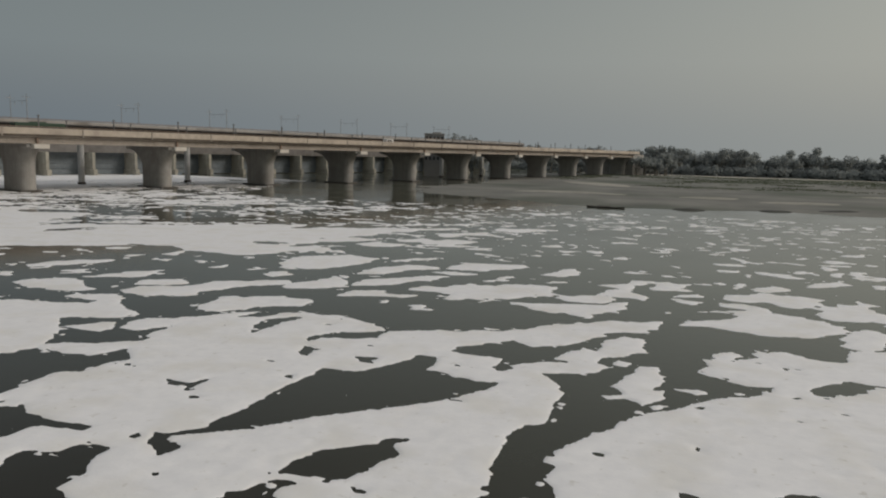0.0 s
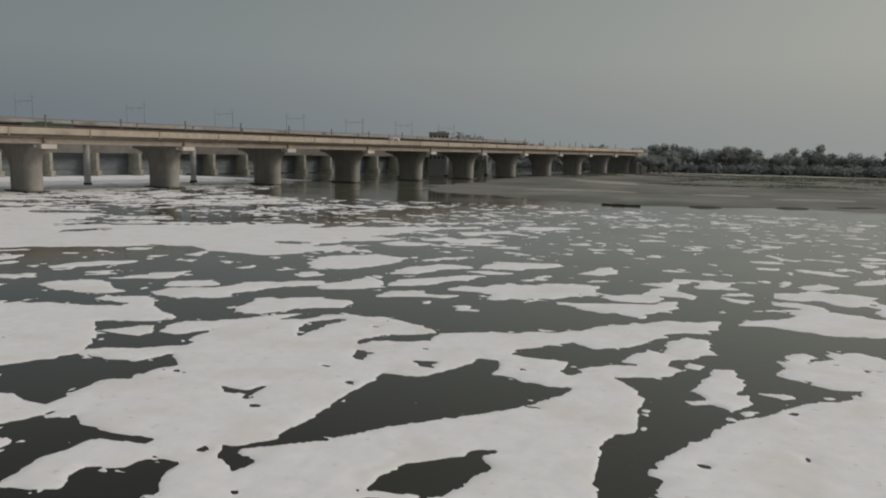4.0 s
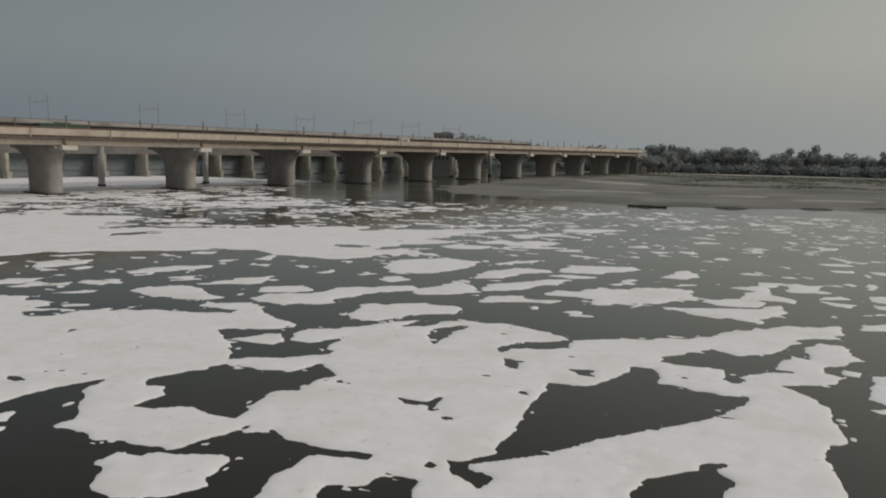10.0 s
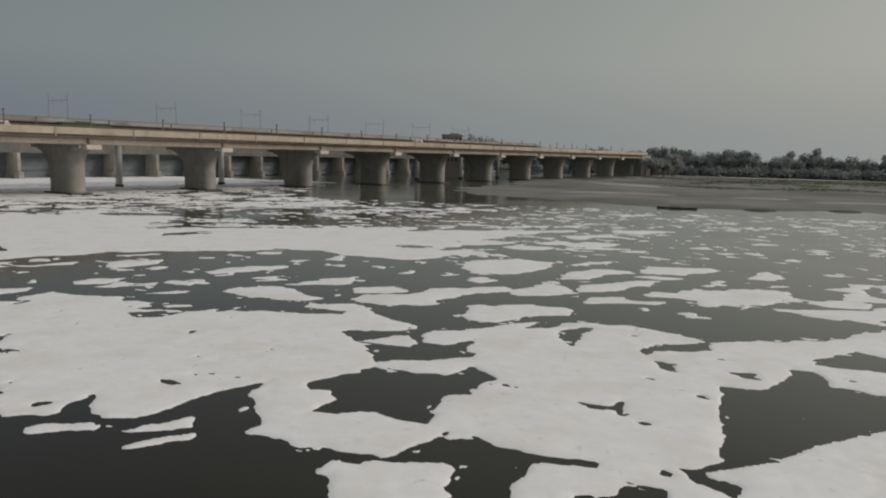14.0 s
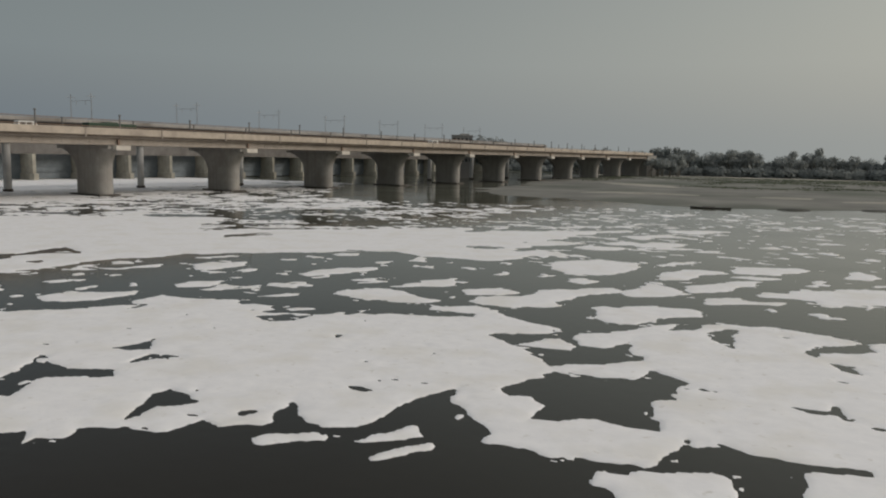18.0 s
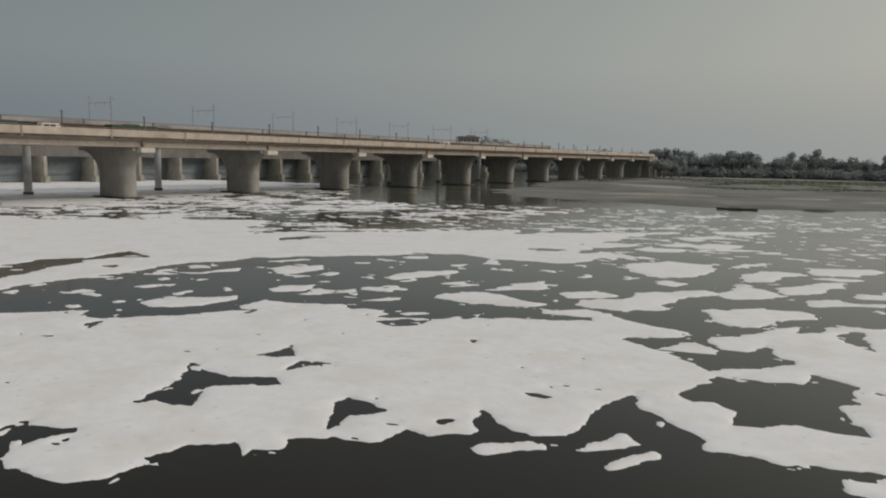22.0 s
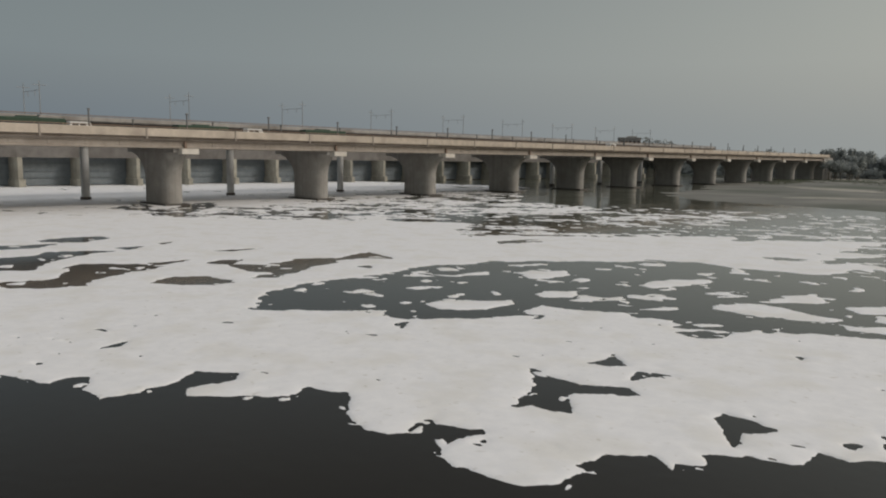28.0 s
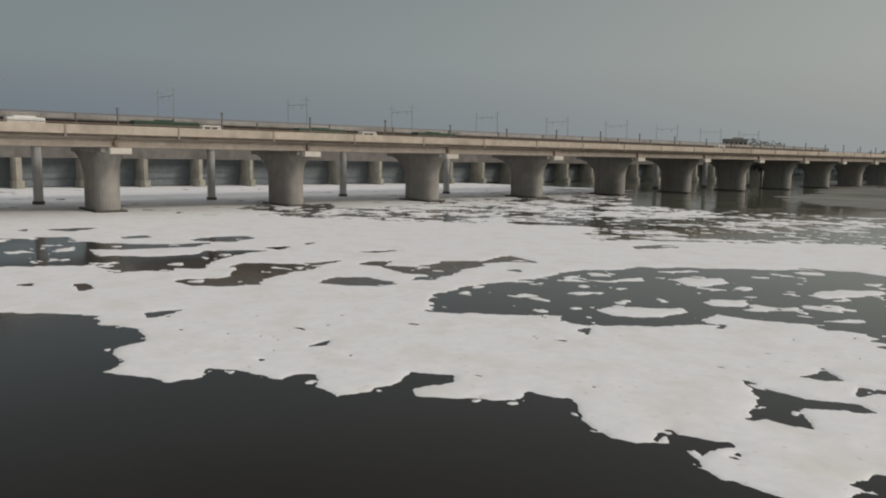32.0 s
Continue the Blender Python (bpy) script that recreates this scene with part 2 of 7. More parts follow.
GRASS = surface("dusty_grass", (0.098, 0.118, 0.080), (0.145, 0.162, 0.115), 0.15, 0.85)
SAND = surface("pale_sand", (0.25, 0.241, 0.206), (0.33, 0.318, 0.275), 0.4, 0.9, 0.3, 2.0, (0.17, 0.165, 0.14), 0.06, 0.6)


def let_light_through(m, amount):
    """Thin leaves pass part of the sun on to their shaded side."""
    n, l = m.node_tree.nodes, m.node_tree.links
    p, out = n["Principled BSDF"], n["Material Output"]
    t, mix = n.new("ShaderNodeBsdfTranslucent"), n.new("ShaderNodeMixShader")
    l.new(p.inputs["Base Color"].links[0].from_socket, t.inputs["Color"])
    mix.inputs["Fac"].default_value = amount
    l.new(p.outputs[0], mix.inputs[1])
    l.new(t.outputs[0], mix.inputs[2])
    l.new(mix.outputs[0], out.inputs["Surface"])


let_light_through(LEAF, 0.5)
let_light_through(GRASS, 0.4)
PLASTER = surface("plaster", (0.27, 0.262, 0.25), (0.34, 0.33, 0.315), 0.2, 0.9, vary=0.1)

# ---- building helpers ----


def link(name, bm, material, parent=None, label="", smooth=False):
    me = bpy.data.meshes.new(name)
    bm.to_mesh(me)
    bm.free()
    if smooth:
        me.shade_smooth()
    me.materials.append(material)
    ob = new(name, me)
    if parent:
        ob.parent = parent
    if label:
        tagged(ob, label)
    return ob


part = link


def box(bm, lo, hi, m=None):
    vs = [bm.verts.new((x, y, z)) for z in (lo[2], hi[2]) for y in (lo[1], hi[1]) for x in (lo[0], hi[0])]
    for f in ((0, 2, 3, 1), (4, 5, 7, 6), (0, 1, 5, 4), (2, 6, 7, 3), (0, 4, 6, 2), (1, 3, 7, 5)):
        bm.faces.new([vs[i] for i in f])
    if m is not None:
        bmesh.ops.transform(bm, matrix=m, verts=vs)
    return vs


def box_bm(lo, hi, bevel=0.0, m=None):
    bm = bmesh.new()
    box(bm, lo, hi, m)
    if bevel:
        bmesh.ops.bevel(bm, geom=bm.edges[:], offset=bevel, segments=1, affect="EDGES")
    return bm


def loft(sections, caps=True):
    """A skin over closed rings of the same number of points."""
    bm = bmesh.new()
    rings = [[bm.verts.new(p) for p in ring] for ring in sections]
    for a, b in zip(rings, rings[1:]):
        for i in range(len(a)):
            j = (i + 1) % len(a)
            bm.faces.new((a[i], a[j], b[j], b[i]))
    if caps:
        bm.faces.new(rings[0][::-1])
        bm.faces.new(rings[-1])
    bmesh.ops.recalc_face_normals(bm, faces=bm.faces[:])
    return bm


def tube(bm, a, b, r0, r1=None, n=8):
    r1 = r0 if r1 is None else r1
    a, b = Vector(a), Vector(b)
    m = Matrix.Translation((a + b) / 2) @ (b - a).to_track_quat("Z", "Y").to_matrix().to_4x4()
    bmesh.ops.create_cone(bm, cap_ends=True, segments=n, radius1=r0, radius2=r1, depth=(b - a).length, matrix=m)


def empty(name, m=None, label="", category="", group="", kind=""):
    ob = new(name)
    ob.empty_display_size = 0.5
    if m is not None:
        ob.matrix_world = m
    return tagged(ob, label, category, group, kind)


# ---- the bridge's line ----
BX, BY, HEAD, CURVE, SPAN = -122.54, 130.97, 1.2806, 0.0001205, 32.256


def line(s, v=0.0, z=0.0):
    """A point s metres along the bridge's river side, v metres across it to the far side."""
    px, py = math.sin(CURVE * s) / CURVE, (1 - math.cos(CURVE * s)) / CURVE
    c, d = math.cos(HEAD), math.sin(HEAD)
    h = HEAD + CURVE * s
    return Vector((BX + c * px - d * py - v * math.sin(h), BY + d * px + c * py + v * math.cos(h), z))


def soffit(s):
    return 10.03 + 0.0004 * s


def station(s, v=0.0, z=0.0):
    """A pose at that point, x along the bridge, y across it."""
    return Matrix.Translation(line(s, v, z)) @ Matrix.Rotation(HEAD + CURVE * s, 4, "Z")


def strip(s0, s1, profile, steps=2, slope=True):
    """A bar of that (across, height over the soffit) profile along the bridge."""
    rings = []
    for k in range(steps + 1):
        s = s0 + (s1 - s0) * k / steps
        rings.append([line(s, v, soffit(s) + z) for v, z in profile])
    return loft(rings)


# ---- water and ground ----
def sheet(name, x0, x1, y0, y1, z, material):
    bm = bmesh.new()
    vs = [bm.verts.new(p) for p in ((x0, y0, z), (x1, y0, z), (x1, y1, z), (x0, y1, z))]
    bm.faces.new(vs)
    return link(name, bm, material)


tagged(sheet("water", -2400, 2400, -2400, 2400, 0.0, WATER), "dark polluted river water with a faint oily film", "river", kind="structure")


def grid_mesh(name, xs, ys, height, material, keep=None):
    nx, ny = len(xs), len(ys)
    verts = [(x, y, height(x, y)) for y in ys for x in xs]
    faces = []
    for j in range(ny - 1):
        for i in range(nx - 1):
            a = j * nx + i
            q = (a, a + 1, a + nx + 1, a + nx)
            if max(verts[k][2] for k in q) > -0.3:
                faces.append(q)
    me = bpy.data.meshes.new(name)
    me.from_pydata(verts, [], faces)
    me.shade_smooth()
    me.materials.append(material)
    return new(name, me)


def shore(x):
    """The near edge of the mud flat."""
    n = noise.noise(Vector((x * 0.04, 3.1, 0))) * 9 + noise.noise(Vector((x * 0.15, 7.7, 0))) * 3
    return 170 + 0.30 * max(x - 5, 0) + 0.45 * max(-18 - x, 0) + n


def flat_height(x, y):
    d = min(y - shore(x), (x + 62 + 0.10 * (y - 166)) * 0.5)
    h = min(d * 0.03, 0.55) + 0.25 * noise.noise(Vector((x * 0.03, y * 0.02, 1.0))) + 0.12 * noise.noise(Vector((x * 0.12, y * 0.1, 4.0)))
    if y > 440:
        h -= (y - 440) * 0.03
    if y > 505:
        return max(h, min((y - 505) * 0.05, 2.5))
    return h if d > -12 else -1.0


bank = grid_mesh("ground", [-290 + 5 * i for i in range(0, 148)] + [450 + 60 * i for i in range(32)], [150 + 4 * j for j in range(60)] + [390 + 20 * j for j in range(30)] + [990 + 120 * j for j in range(12)], flat_height, MUD)
tagged(bank, "low muddy river bank with thin grass and wet sand", "river bank", kind="structure")


def sand_bar(x, y, a, b, turn, seed, material=None, label="pale flat sand bar lying on the muddy river bank"):
    rings, around = 7, 40
    verts, faces = [], []
    c, d = math.cos(radians(turn)), math.sin(radians(turn))
    for k in range(rings + 1):
        for j in range(around):
            w = 2 * math.pi * j / around
            r = k / rings * (1 + 0.3 * noise.noise(Vector((math.cos(w) * 1.3, math.sin(w) * 1.3, seed))) + 0.12 * noise.noise(Vector((math.cos(w) * 4, math.sin(w) * 4, seed))))
            u, v = a * r * math.cos(w), b * r * math.sin(w)
            px, py = x + u * c - v * d, y + u * d + v * c
            rise = 0.30 * (1 - (k / rings) ** 2) - (0.25 if k == rings else 0)
            verts.append((px, py, max(flat_height(px, py), -0.05) + 0.05 + rise))
    for k in range(rings):
        for j in range(around):
            i = (j + 1) % around
            faces.append((k * around + j, (k + 1) * around + j, (k + 1) * around + i, k * around + i))
    me = bpy.data.meshes.new("sand_bar")
    me.from_pydata(verts, [], faces)
    me.shade_smooth()
    me.materials.append(material or SAND)
    tagged(new("mud_ledge" if material else "sand_bar", me), label, "mud ledge" if material else "sand bar", kind="structure")


sand_bar(-32, 283, 25, 7, -55, 1.0)
sand_bar(6.3, 213, 8, 4, 20, 2.0)
sand_bar(26, 205, 10, 3.5, 8, 3.0)
sand_bar(-30, 214, 16, 4, -8, 4.0)
sand_bar(10, 480, 105, 17, 3, 5.0)
sand_bar(60, 250, 18, 5, 6, 6.0)
for x, y, a, seed in ((3.0, 172.5, 3.4, 7.0), (19.0, 180.0, 3.6, 8.0), (31.0, 184.5, 4.0, 9.0)):
    sand_bar(x, y, a, 0.9, 8, seed, WET_MUD, "low dark wet mud ledge at the water's edge")

# ---- foam on the river ----
OPS = []


def raft(x, y, a, b, turn):
    """A lobe of froth: its middle, half length, half width, and the way it points."""
    OPS.append((1, x, y, a, b, turn))


def lead(x, y, a, b, turn):
    """Open water between rafts."""
    OPS.append((-1, x, y, a, b, turn))


def rift(ax, ay, bx, by, cx, cy, dx, dy):
    """An angular tear in the froth, by its four corners."""
    OPS.append((0, ((ax, ay), (bx, by), (cx, cy), (dx, dy))))


def floe(ax, ay, bx, by, cx, cy, dx, dy):
    """An angular sheet of froth, by its four corners."""
    OPS.append((2, ((ax, ay), (bx, by), (cx, cy), (dx, dy))))


def crust(*xy):
    """A sheet of froth within these corners."""
    OPS.append((3, list(zip(xy[::2], xy[1::2]))))


def gap(*xy):
    """Open water within these corners."""
    OPS.append((-3, list(zip(xy[::2], xy[1::2]))))


# sheets further out
floe(-178.46, 56.68, -79.70, 101.86, -64.13, 65.81, -86.89, 22.28)
floe(-99.26, 26.93, -70.09, 48.26, -63.77, 39.67, -86.89, 22.28)
floe(-89.23, 74.29, -44.58, 105.19, -43.14, 85.16, -74.08, 53.68)
# angular rifts further out
rift(-124.85, 41.69, -115.72, 47.51, -97.54, 38.77, -103.16, 32.27)
rift(-115.72, 47.51, -108.93, 48.70, -100.34, 39.90, -98.24, 38.21)
rift(-101.35, 39.97, -95.51, 49.65, -89.74, 45.09, -90.91, 36.68)
rift(-88.29, 46.26, -84.68, 52.70, -82.44, 47.76, -83.34, 42.67)
# open leads further out
lead(-105.8, 49.0, 6.91, 1.90, 69)
lead(-93.5, 42.3, 5.71, 4.26, 2)
lead(-95.1, 50.1, 3.79, 1.63, -87)
lead(-84.9, 45.3, 4.95, 2.10, -62)
lead(-82.6, 39.4, 3.64, 1.43, 36)
lead(-84.4, 41.9, 3.58, 1.24, -37)
lead(-77.5, 55.0, 6.55, 2.27, 24)
lead(-75.5, 46.3, 3.40, 2.02, 36)
lead(-90.9, 32.0, 2.49, 0.98, 49)
lead(-88.9, 32.7, 1.23, 0.48, -25)
lead(-127.2, 52.6, 3.59, 2.15, 68)
lead(-113.9, 53.5, 2.23, 1.62, 19)
lead(-106.1, 58.9, 3.98, 2.62, 86)
lead(-95.7, 56.8, 2.28, 1.16, 60)
lead(-95.4, 61.6, 1.03, 0.59, -43)
lead(-86.1, 61.4, 3.51, 0.86, 56)
lead(-139.3, 93.9, 7.93, 2.53, -52)
lead(-130.1, 98.6, 16.31, 3.20, -58)
lead(-77.8, 30.7, 1.10, 0.68, 68)
lead(-74.2, 61.9, 5.72, 2.15, 70)
# rafts further out
raft(-95.4, 35.3, 4.16, 2.46, -13)
raft(-101.4, 46.9, 5.25, 2.13, 47)
raft(-89.9, 38.2, 2.17, 1.30, 27)
raft(-87.7, 41.0, 2.69, 1.81, -23)
raft(-86.9, 44.6, 1.62, 1.27, -16)
raft(-80.7, 51.3, 3.44, 2.87, 31)
raft(-75.0, 50.4, 2.25, 1.41, 38)
raft(-69.7, 55.9, 7.06, 2.82, 74)
# angular rifts further out
rift(-63.41, 58.46, -42.83, 80.81, -41.10, 56.73, -69.12, 46.95)
rift(-69.12, 46.95, -42.18, 71.73, -43.93, 53.60, -64.44, 40.58)
rift(-65.05, 64.20, -57.66, 69.73, -55.13, 61.56, -62.23, 55.99)
rift(-55.41, 70.69, -43.86, 82.21, -41.76, 65.87, -54.35, 59.02)
rift(-57.19, 44.62, -50.09, 51.00, -49.88, 47.81, -55.78, 43.21)
# rafts further out
raft(-62.1, 61.0, 1.38, 0.85, 49)
raft(-60.0, 59.1, 2.52, 0.97, 54)
raft(-54.3, 63.3, 2.34, 1.57, 74)
raft(-51.1, 55.3, 1.90, 1.12, 52)
raft(-54.1, 47.8, 2.91, 1.46, 43)
raft(-47.6, 55.5, 2.41, 0.81, 51)
raft(-43.9, 66.9, 2.69, 1.22, 57)
raft(-43.8, 57.9, 1.98, 0.54, 40)
raft(-44.9, 60.8, 1.70, 0.60, 42)
raft(-43.2, 55.2, 1.75, 0.69, 55)
raft(-50.1, 49.9, 1.81, 0.64, 40)
raft(-63.1, 48.3, 0.73, 0.61, 57)
raft(-60.3, 51.5, 0.84, 0.62, 55)
raft(-61.3, 53.9, 0.66, 0.46, 51)
raft(-60.3, 43.7, 0.55, 0.48, 67)
raft(-65.3, 48.5, 0.45, 0.39, -80)
raft(-43.4, 73.6, 1.14, 0.57, 79)
raft(-39.9, 56.7, 1.88, 0.99, 67)
raft(-64.5, 41.8, 0.71, 0.68, 58)
raft(-54.8, 68.3, 2.60, 1.20, 46)
# sheets further out
floe(-78.17, 80.68, -24.49, 112.27, -43.33, 78.35, -63.69, 66.67)
# angular rifts further out
rift(-61.54, 67.81, -43.33, 78.35, -29.03, 54.56, -42.90, 48.65)
rift(-41.45, 74.84, -29.56, 78.88, -23.20, 59.10, -30.12, 55.94)
# open leads further out
lead(-64.6, 84.4, 2.53, 1.74, 60)
lead(-46.6, 77.6, 2.72, 1.28, 27)
# rafts further out
raft(-56.7, 65.4, 2.90, 1.67, -86)
raft(-53.6, 60.6, 3.05, 1.69, 18)
raft(-46.3, 66.6, 3.52, 1.79, 61)
raft(-38.4, 65.9, 2.72, 1.92, 48)
raft(-33.0, 64.4, 2.04, 1.50, 26)
raft(-39.2, 59.6, 4.36, 1.51, -5)
raft(-32.9, 58.9, 2.03, 0.78, 6)
raft(-41.3, 54.3, 1.09, 0.39, 23)
raft(-37.7, 55.1, 0.73, 0.38, 21)
raft(-43.5, 53.1, 0.90, 0.38, 21)
raft(-33.8, 54.6, 1.06, 0.36, 24)
raft(-45.3, 57.4, 1.40, 0.91, 14)
raft(-44.3, 72.6, 0.77, 0.72, -4)
raft(-28.0, 59.4, 4.39, 1.86, 44)
raft(-29.7, 54.8, 0.97, 0.67, 22)
raft(-39.0, 77.1, 4.08, 1.81, 70)
raft(-33.8, 78.5, 5.44, 1.79, 63)
raft(-36.0, 68.6, 0.69, 0.59, 26)
raft(-30.4, 72.1, 1.68, 0.92, 29)
# angular rifts further out
rift(-42.94, 70.01, -29.79, 78.29, -14.94, 56.42, -24.98, 52.55)
rift(-25.14, 70.20, -15.84, 74.95, -9.90, 58.79, -15.55, 56.14)
rift(-25.51, 101.27, 27.31, 131.99, 15.85, 70.87, -9.90, 58.79)
# sheets further out
floe(-58.26, 91.73, -42.84, 101.05, -32.66, 78.98, -41.13, 73.08)
# rafts further out
raft(-36.8, 68.8, 5.04, 2.09, 67)
raft(-33.9, 65.7, 2.26, 1.65, 12)
raft(-28.7, 60.5, 4.32, 2.04, 45)
raft(-22.7, 66.1, 5.00, 1.43, 45)
raft(-17.4, 71.1, 5.18, 2.56, 44)
raft(-21.0, 58.6, 3.80, 2.42, 30)
raft(-26.5, 69.8, 1.47, 1.16, 20)
raft(-31.5, 73.3, 1.24, 1.02, 16)
raft(-25.8, 75.3, 4.22, 4.04, 22)
raft(-16.9, 64.6, 1.51, 1.40, -71)
raft(-14.4, 65.8, 1.42, 0.86, 28)
raft(-19.1, 77.6, 3.54, 2.32, 79)
raft(-19.7, 96.7, 2.70, 2.05, 48)
raft(-23.2, 103.3, 2.05, 1.63, 80)
raft(-15.4, 91.8, 1.99, 1.55, 78)
raft(-16.2, 114.6, 4.81, 2.15, 36)
raft(-7.3, 94.7, 1.71, 1.21, 58)
raft(-8.5, 100.0, 1.20, 0.84, 71)
raft(-5.1, 98.0, 1.03, 0.47, -88)
raft(2.3, 101.5, 2.19, 0.96, 85)
raft(-2.9, 106.2, 1.23, 0.50, -90)
raft(6.4, 103.7, 1.61, 0.87, 46)
raft(10.0, 107.4, 1.82, 0.68, 81)
raft(-1.0, 95.6, 0.98, 0.53, 83)
raft(-12.4, 83.3, 2.95, 1.07, 30)
raft(-15.1, 79.6, 2.06, 1.32, 34)
raft(-10.7, 83.0, 1.38, 1.00, 46)
raft(6.3, 96.3, 2.90, 1.26, -69)
raft(7.0, 90.3, 2.01, 1.66, -71)
raft(8.6, 87.5, 2.62, 1.42, 44)
raft(7.6, 84.6, 1.94, 1.06, 44)
raft(-1.8, 88.9, 1.30, 0.85, 73)
raft(-8.2, 83.5, 1.08, 0.50, -83)
raft(-5.9, 80.7, 2.11, 1.54, 72)
raft(-5.8, 76.0, 1.42, 0.79, 34)
raft(-9.8, 75.4, 1.42, 0.82, 33)
raft(-3.0, 83.7, 0.73, 0.46, 81)
raft(11.1, 85.4, 2.14, 1.01, 74)
raft(15.5, 92.4, 1.39, 0.71, 62)
raft(17.8, 95.9, 1.64, 0.75, -77)
raft(18.5, 91.8, 1.22, 0.42, 74)
raft(-12.2, 76.8, 1.95, 0.89, 30)
raft(-13.9, 73.7, 2.05, 1.76, 79)
raft(-8.2, 69.6, 5.03, 2.50, 44)
raft(-1.0, 76.6, 1.76, 1.18, 49)
raft(0.6, 79.1, 1.49, 0.78, 36)
raft(2.8, 77.7, 1.68, 1.45, 72)
raft(4.9, 77.3, 1.28, 0.86, -54)
raft(8.3, 79.8, 2.61, 1.51, 64)
raft(16.9, 84.7, 3.18, 0.90, 50)
raft(-1.0, 70.4, 3.92, 1.69, 43)
raft(1.0, 73.4, 2.01, 1.15, 82)
raft(4.6, 74.6, 1.41, 0.82, 43)
raft(4.4, 72.6, 1.52, 1.01, -40)
raft(7.3, 73.5, 2.20, 1.11, 67)
raft(11.1, 75.9, 2.83, 1.59, 52)
raft(13.7, 76.0, 2.50, 2.27, 58)
raft(11.9, 80.0, 1.88, 1.03, 49)
raft(2.4, 71.1, 0.68, 0.30, 87)
raft(3.3, 70.9, 0.66, 0.26, 88)
raft(-3.0, 65.6, 2.75, 1.13, 11)
raft(-0.2, 67.1, 3.36, 0.89, 59)
raft(10.3, 71.1, 1.81, 1.19, -32)
raft(13.4, 73.6, 1.30, 0.54, 34)
raft(15.9, 74.2, 1.30, 0.52, 34)
# open leads further out
lead(-8.4, 70.7, 0.73, 0.42, -82)
lead(-9.6, 66.9, 0.50, 0.41, 47)
lead(0.3, 72.2, 0.64, 0.41, 44)
# rafts further out
raft(-32.0, 92.5, 3.63, 2.54, 42)
raft(-32.0, 102.4, 4.38, 1.91, 34)
raft(-28.3, 84.0, 3.16, 1.63, 32)
raft(-25.8, 75.1, 3.31, 2.47, 42)
raft(-24.6, 80.6, 2.72, 1.44, 33)
raft(-24.3, 95.5, 2.56, 1.86, 60)
raft(-20.5, 81.5, 2.48, 1.39, 35)
raft(-26.5, 89.8, 2.20, 1.36, 38)
raft(-36.6, 88.8, 2.68, 2.32, 75)
raft(-32.7, 83.1, 2.30, 1.66, 38)
raft(-40.7, 90.7, 3.24, 2.68, 45)
raft(-22.4, 75.7, 1.72, 1.34, 72)
raft(-16.0, 92.3, 1.76, 1.17, 57)
raft(-18.8, 80.4, 1.73, 1.24, 54)
# open leads further out
lead(-26.0, 75.7, 1.11, 0.64, 32)
lead(-34.2, 85.7, 1.78, 0.91, 31)
lead(-30.9, 86.9, 1.51, 0.90, 35)
lead(-37.8, 85.3, 1.49, 0.94, 33)
# rafts close by
raft(-14.8, 41.2, 6.88, 6.30, 7)
raft(-12.7, 47.1, 8.23, 5.35, -50)
raft(-15.6, 52.0, 6.35, 4.54, 18)
raft(-30.3, 51.3, 4.76, 3.78, 35)
raft(-27.2, 45.7, 5.62, 1.97, -37)
raft(-18.0, 38.5, 3.80, 2.24, -24)
raft(-2.6, 56.7, 9.24, 2.63, 34)
raft(-5.4, 51.0, 5.13, 3.64, 26)
raft(2.3, 61.6, 3.65, 1.74, 43)
raft(-0.7, 47.6, 4.90, 3.00, -64)
raft(-1.2, 42.6, 5.29, 2.49, 76)
raft(-5.9, 37.6, 5.21, 2.31, 58)
raft(-0.9, 38.0, 2.66, 2.55, -81)
raft(-9.0, 35.4, 3.45, 2.37, 36)
raft(-2.5, 35.5, 1.86, 0.89, 22)
raft(-13.7, 34.7, 2.49, 0.94, 29)
raft(-8.1, 33.6, 2.59, 1.47, 13)
raft(8.8, 44.2, 9.07, 3.46, 49)
raft(4.6, 39.3, 3.09, 1.38, 52)
raft(13.5, 49.1, 5.06, 2.65, 63)
raft(13.5, 43.3, 3.57, 1.62, 57)
raft(12.7, 55.7, 5.52, 3.31, 28)
raft(15.9, 58.3, 3.91, 2.04, 70)
# open leads close by
lead(-15.0, 35.8, 2.20, 0.55, -0)
lead(-17.2, 36.2, 1.00, 0.52, -27)
lead(-11.5, 32.8, 1.49, 0.99, -40)
lead(-12.9, 32.0, 1.96, 1.06, -21)
lead(-10.2, 35.6, 0.93, 0.41, -24)
lead(9.8, 51.4, 0.90, 0.55, 50)
lead(14.4, 53.5, 2.25, 1.06, 27)
lead(-1.7, 53.8, 3.34, 1.50, 11)
# angular rifts close by
rift(1.09, 50.22, 4.13, 53.18, 4.06, 47.98, 2.30, 47.59)
rift(2.22, 47.98, 6.10, 48.90, 3.98, 43.49, 2.02, 43.87)
rift(2.09, 44.22, 3.98, 43.66, 2.37, 40.31, 0.88, 39.77)
rift(0.85, 39.86, 2.37, 40.31, 2.78, 37.84, 1.57, 36.53)
rift(6.10, 48.90, 8.40, 49.93, 5.87, 46.36, 3.98, 43.49)
rift(4.11, 61.27, 10.74, 63.71, 10.52, 51.75, 6.50, 49.92)
rift(10.72, 63.40, 15.24, 65.88, 14.85, 61.21, 11.16, 59.41)
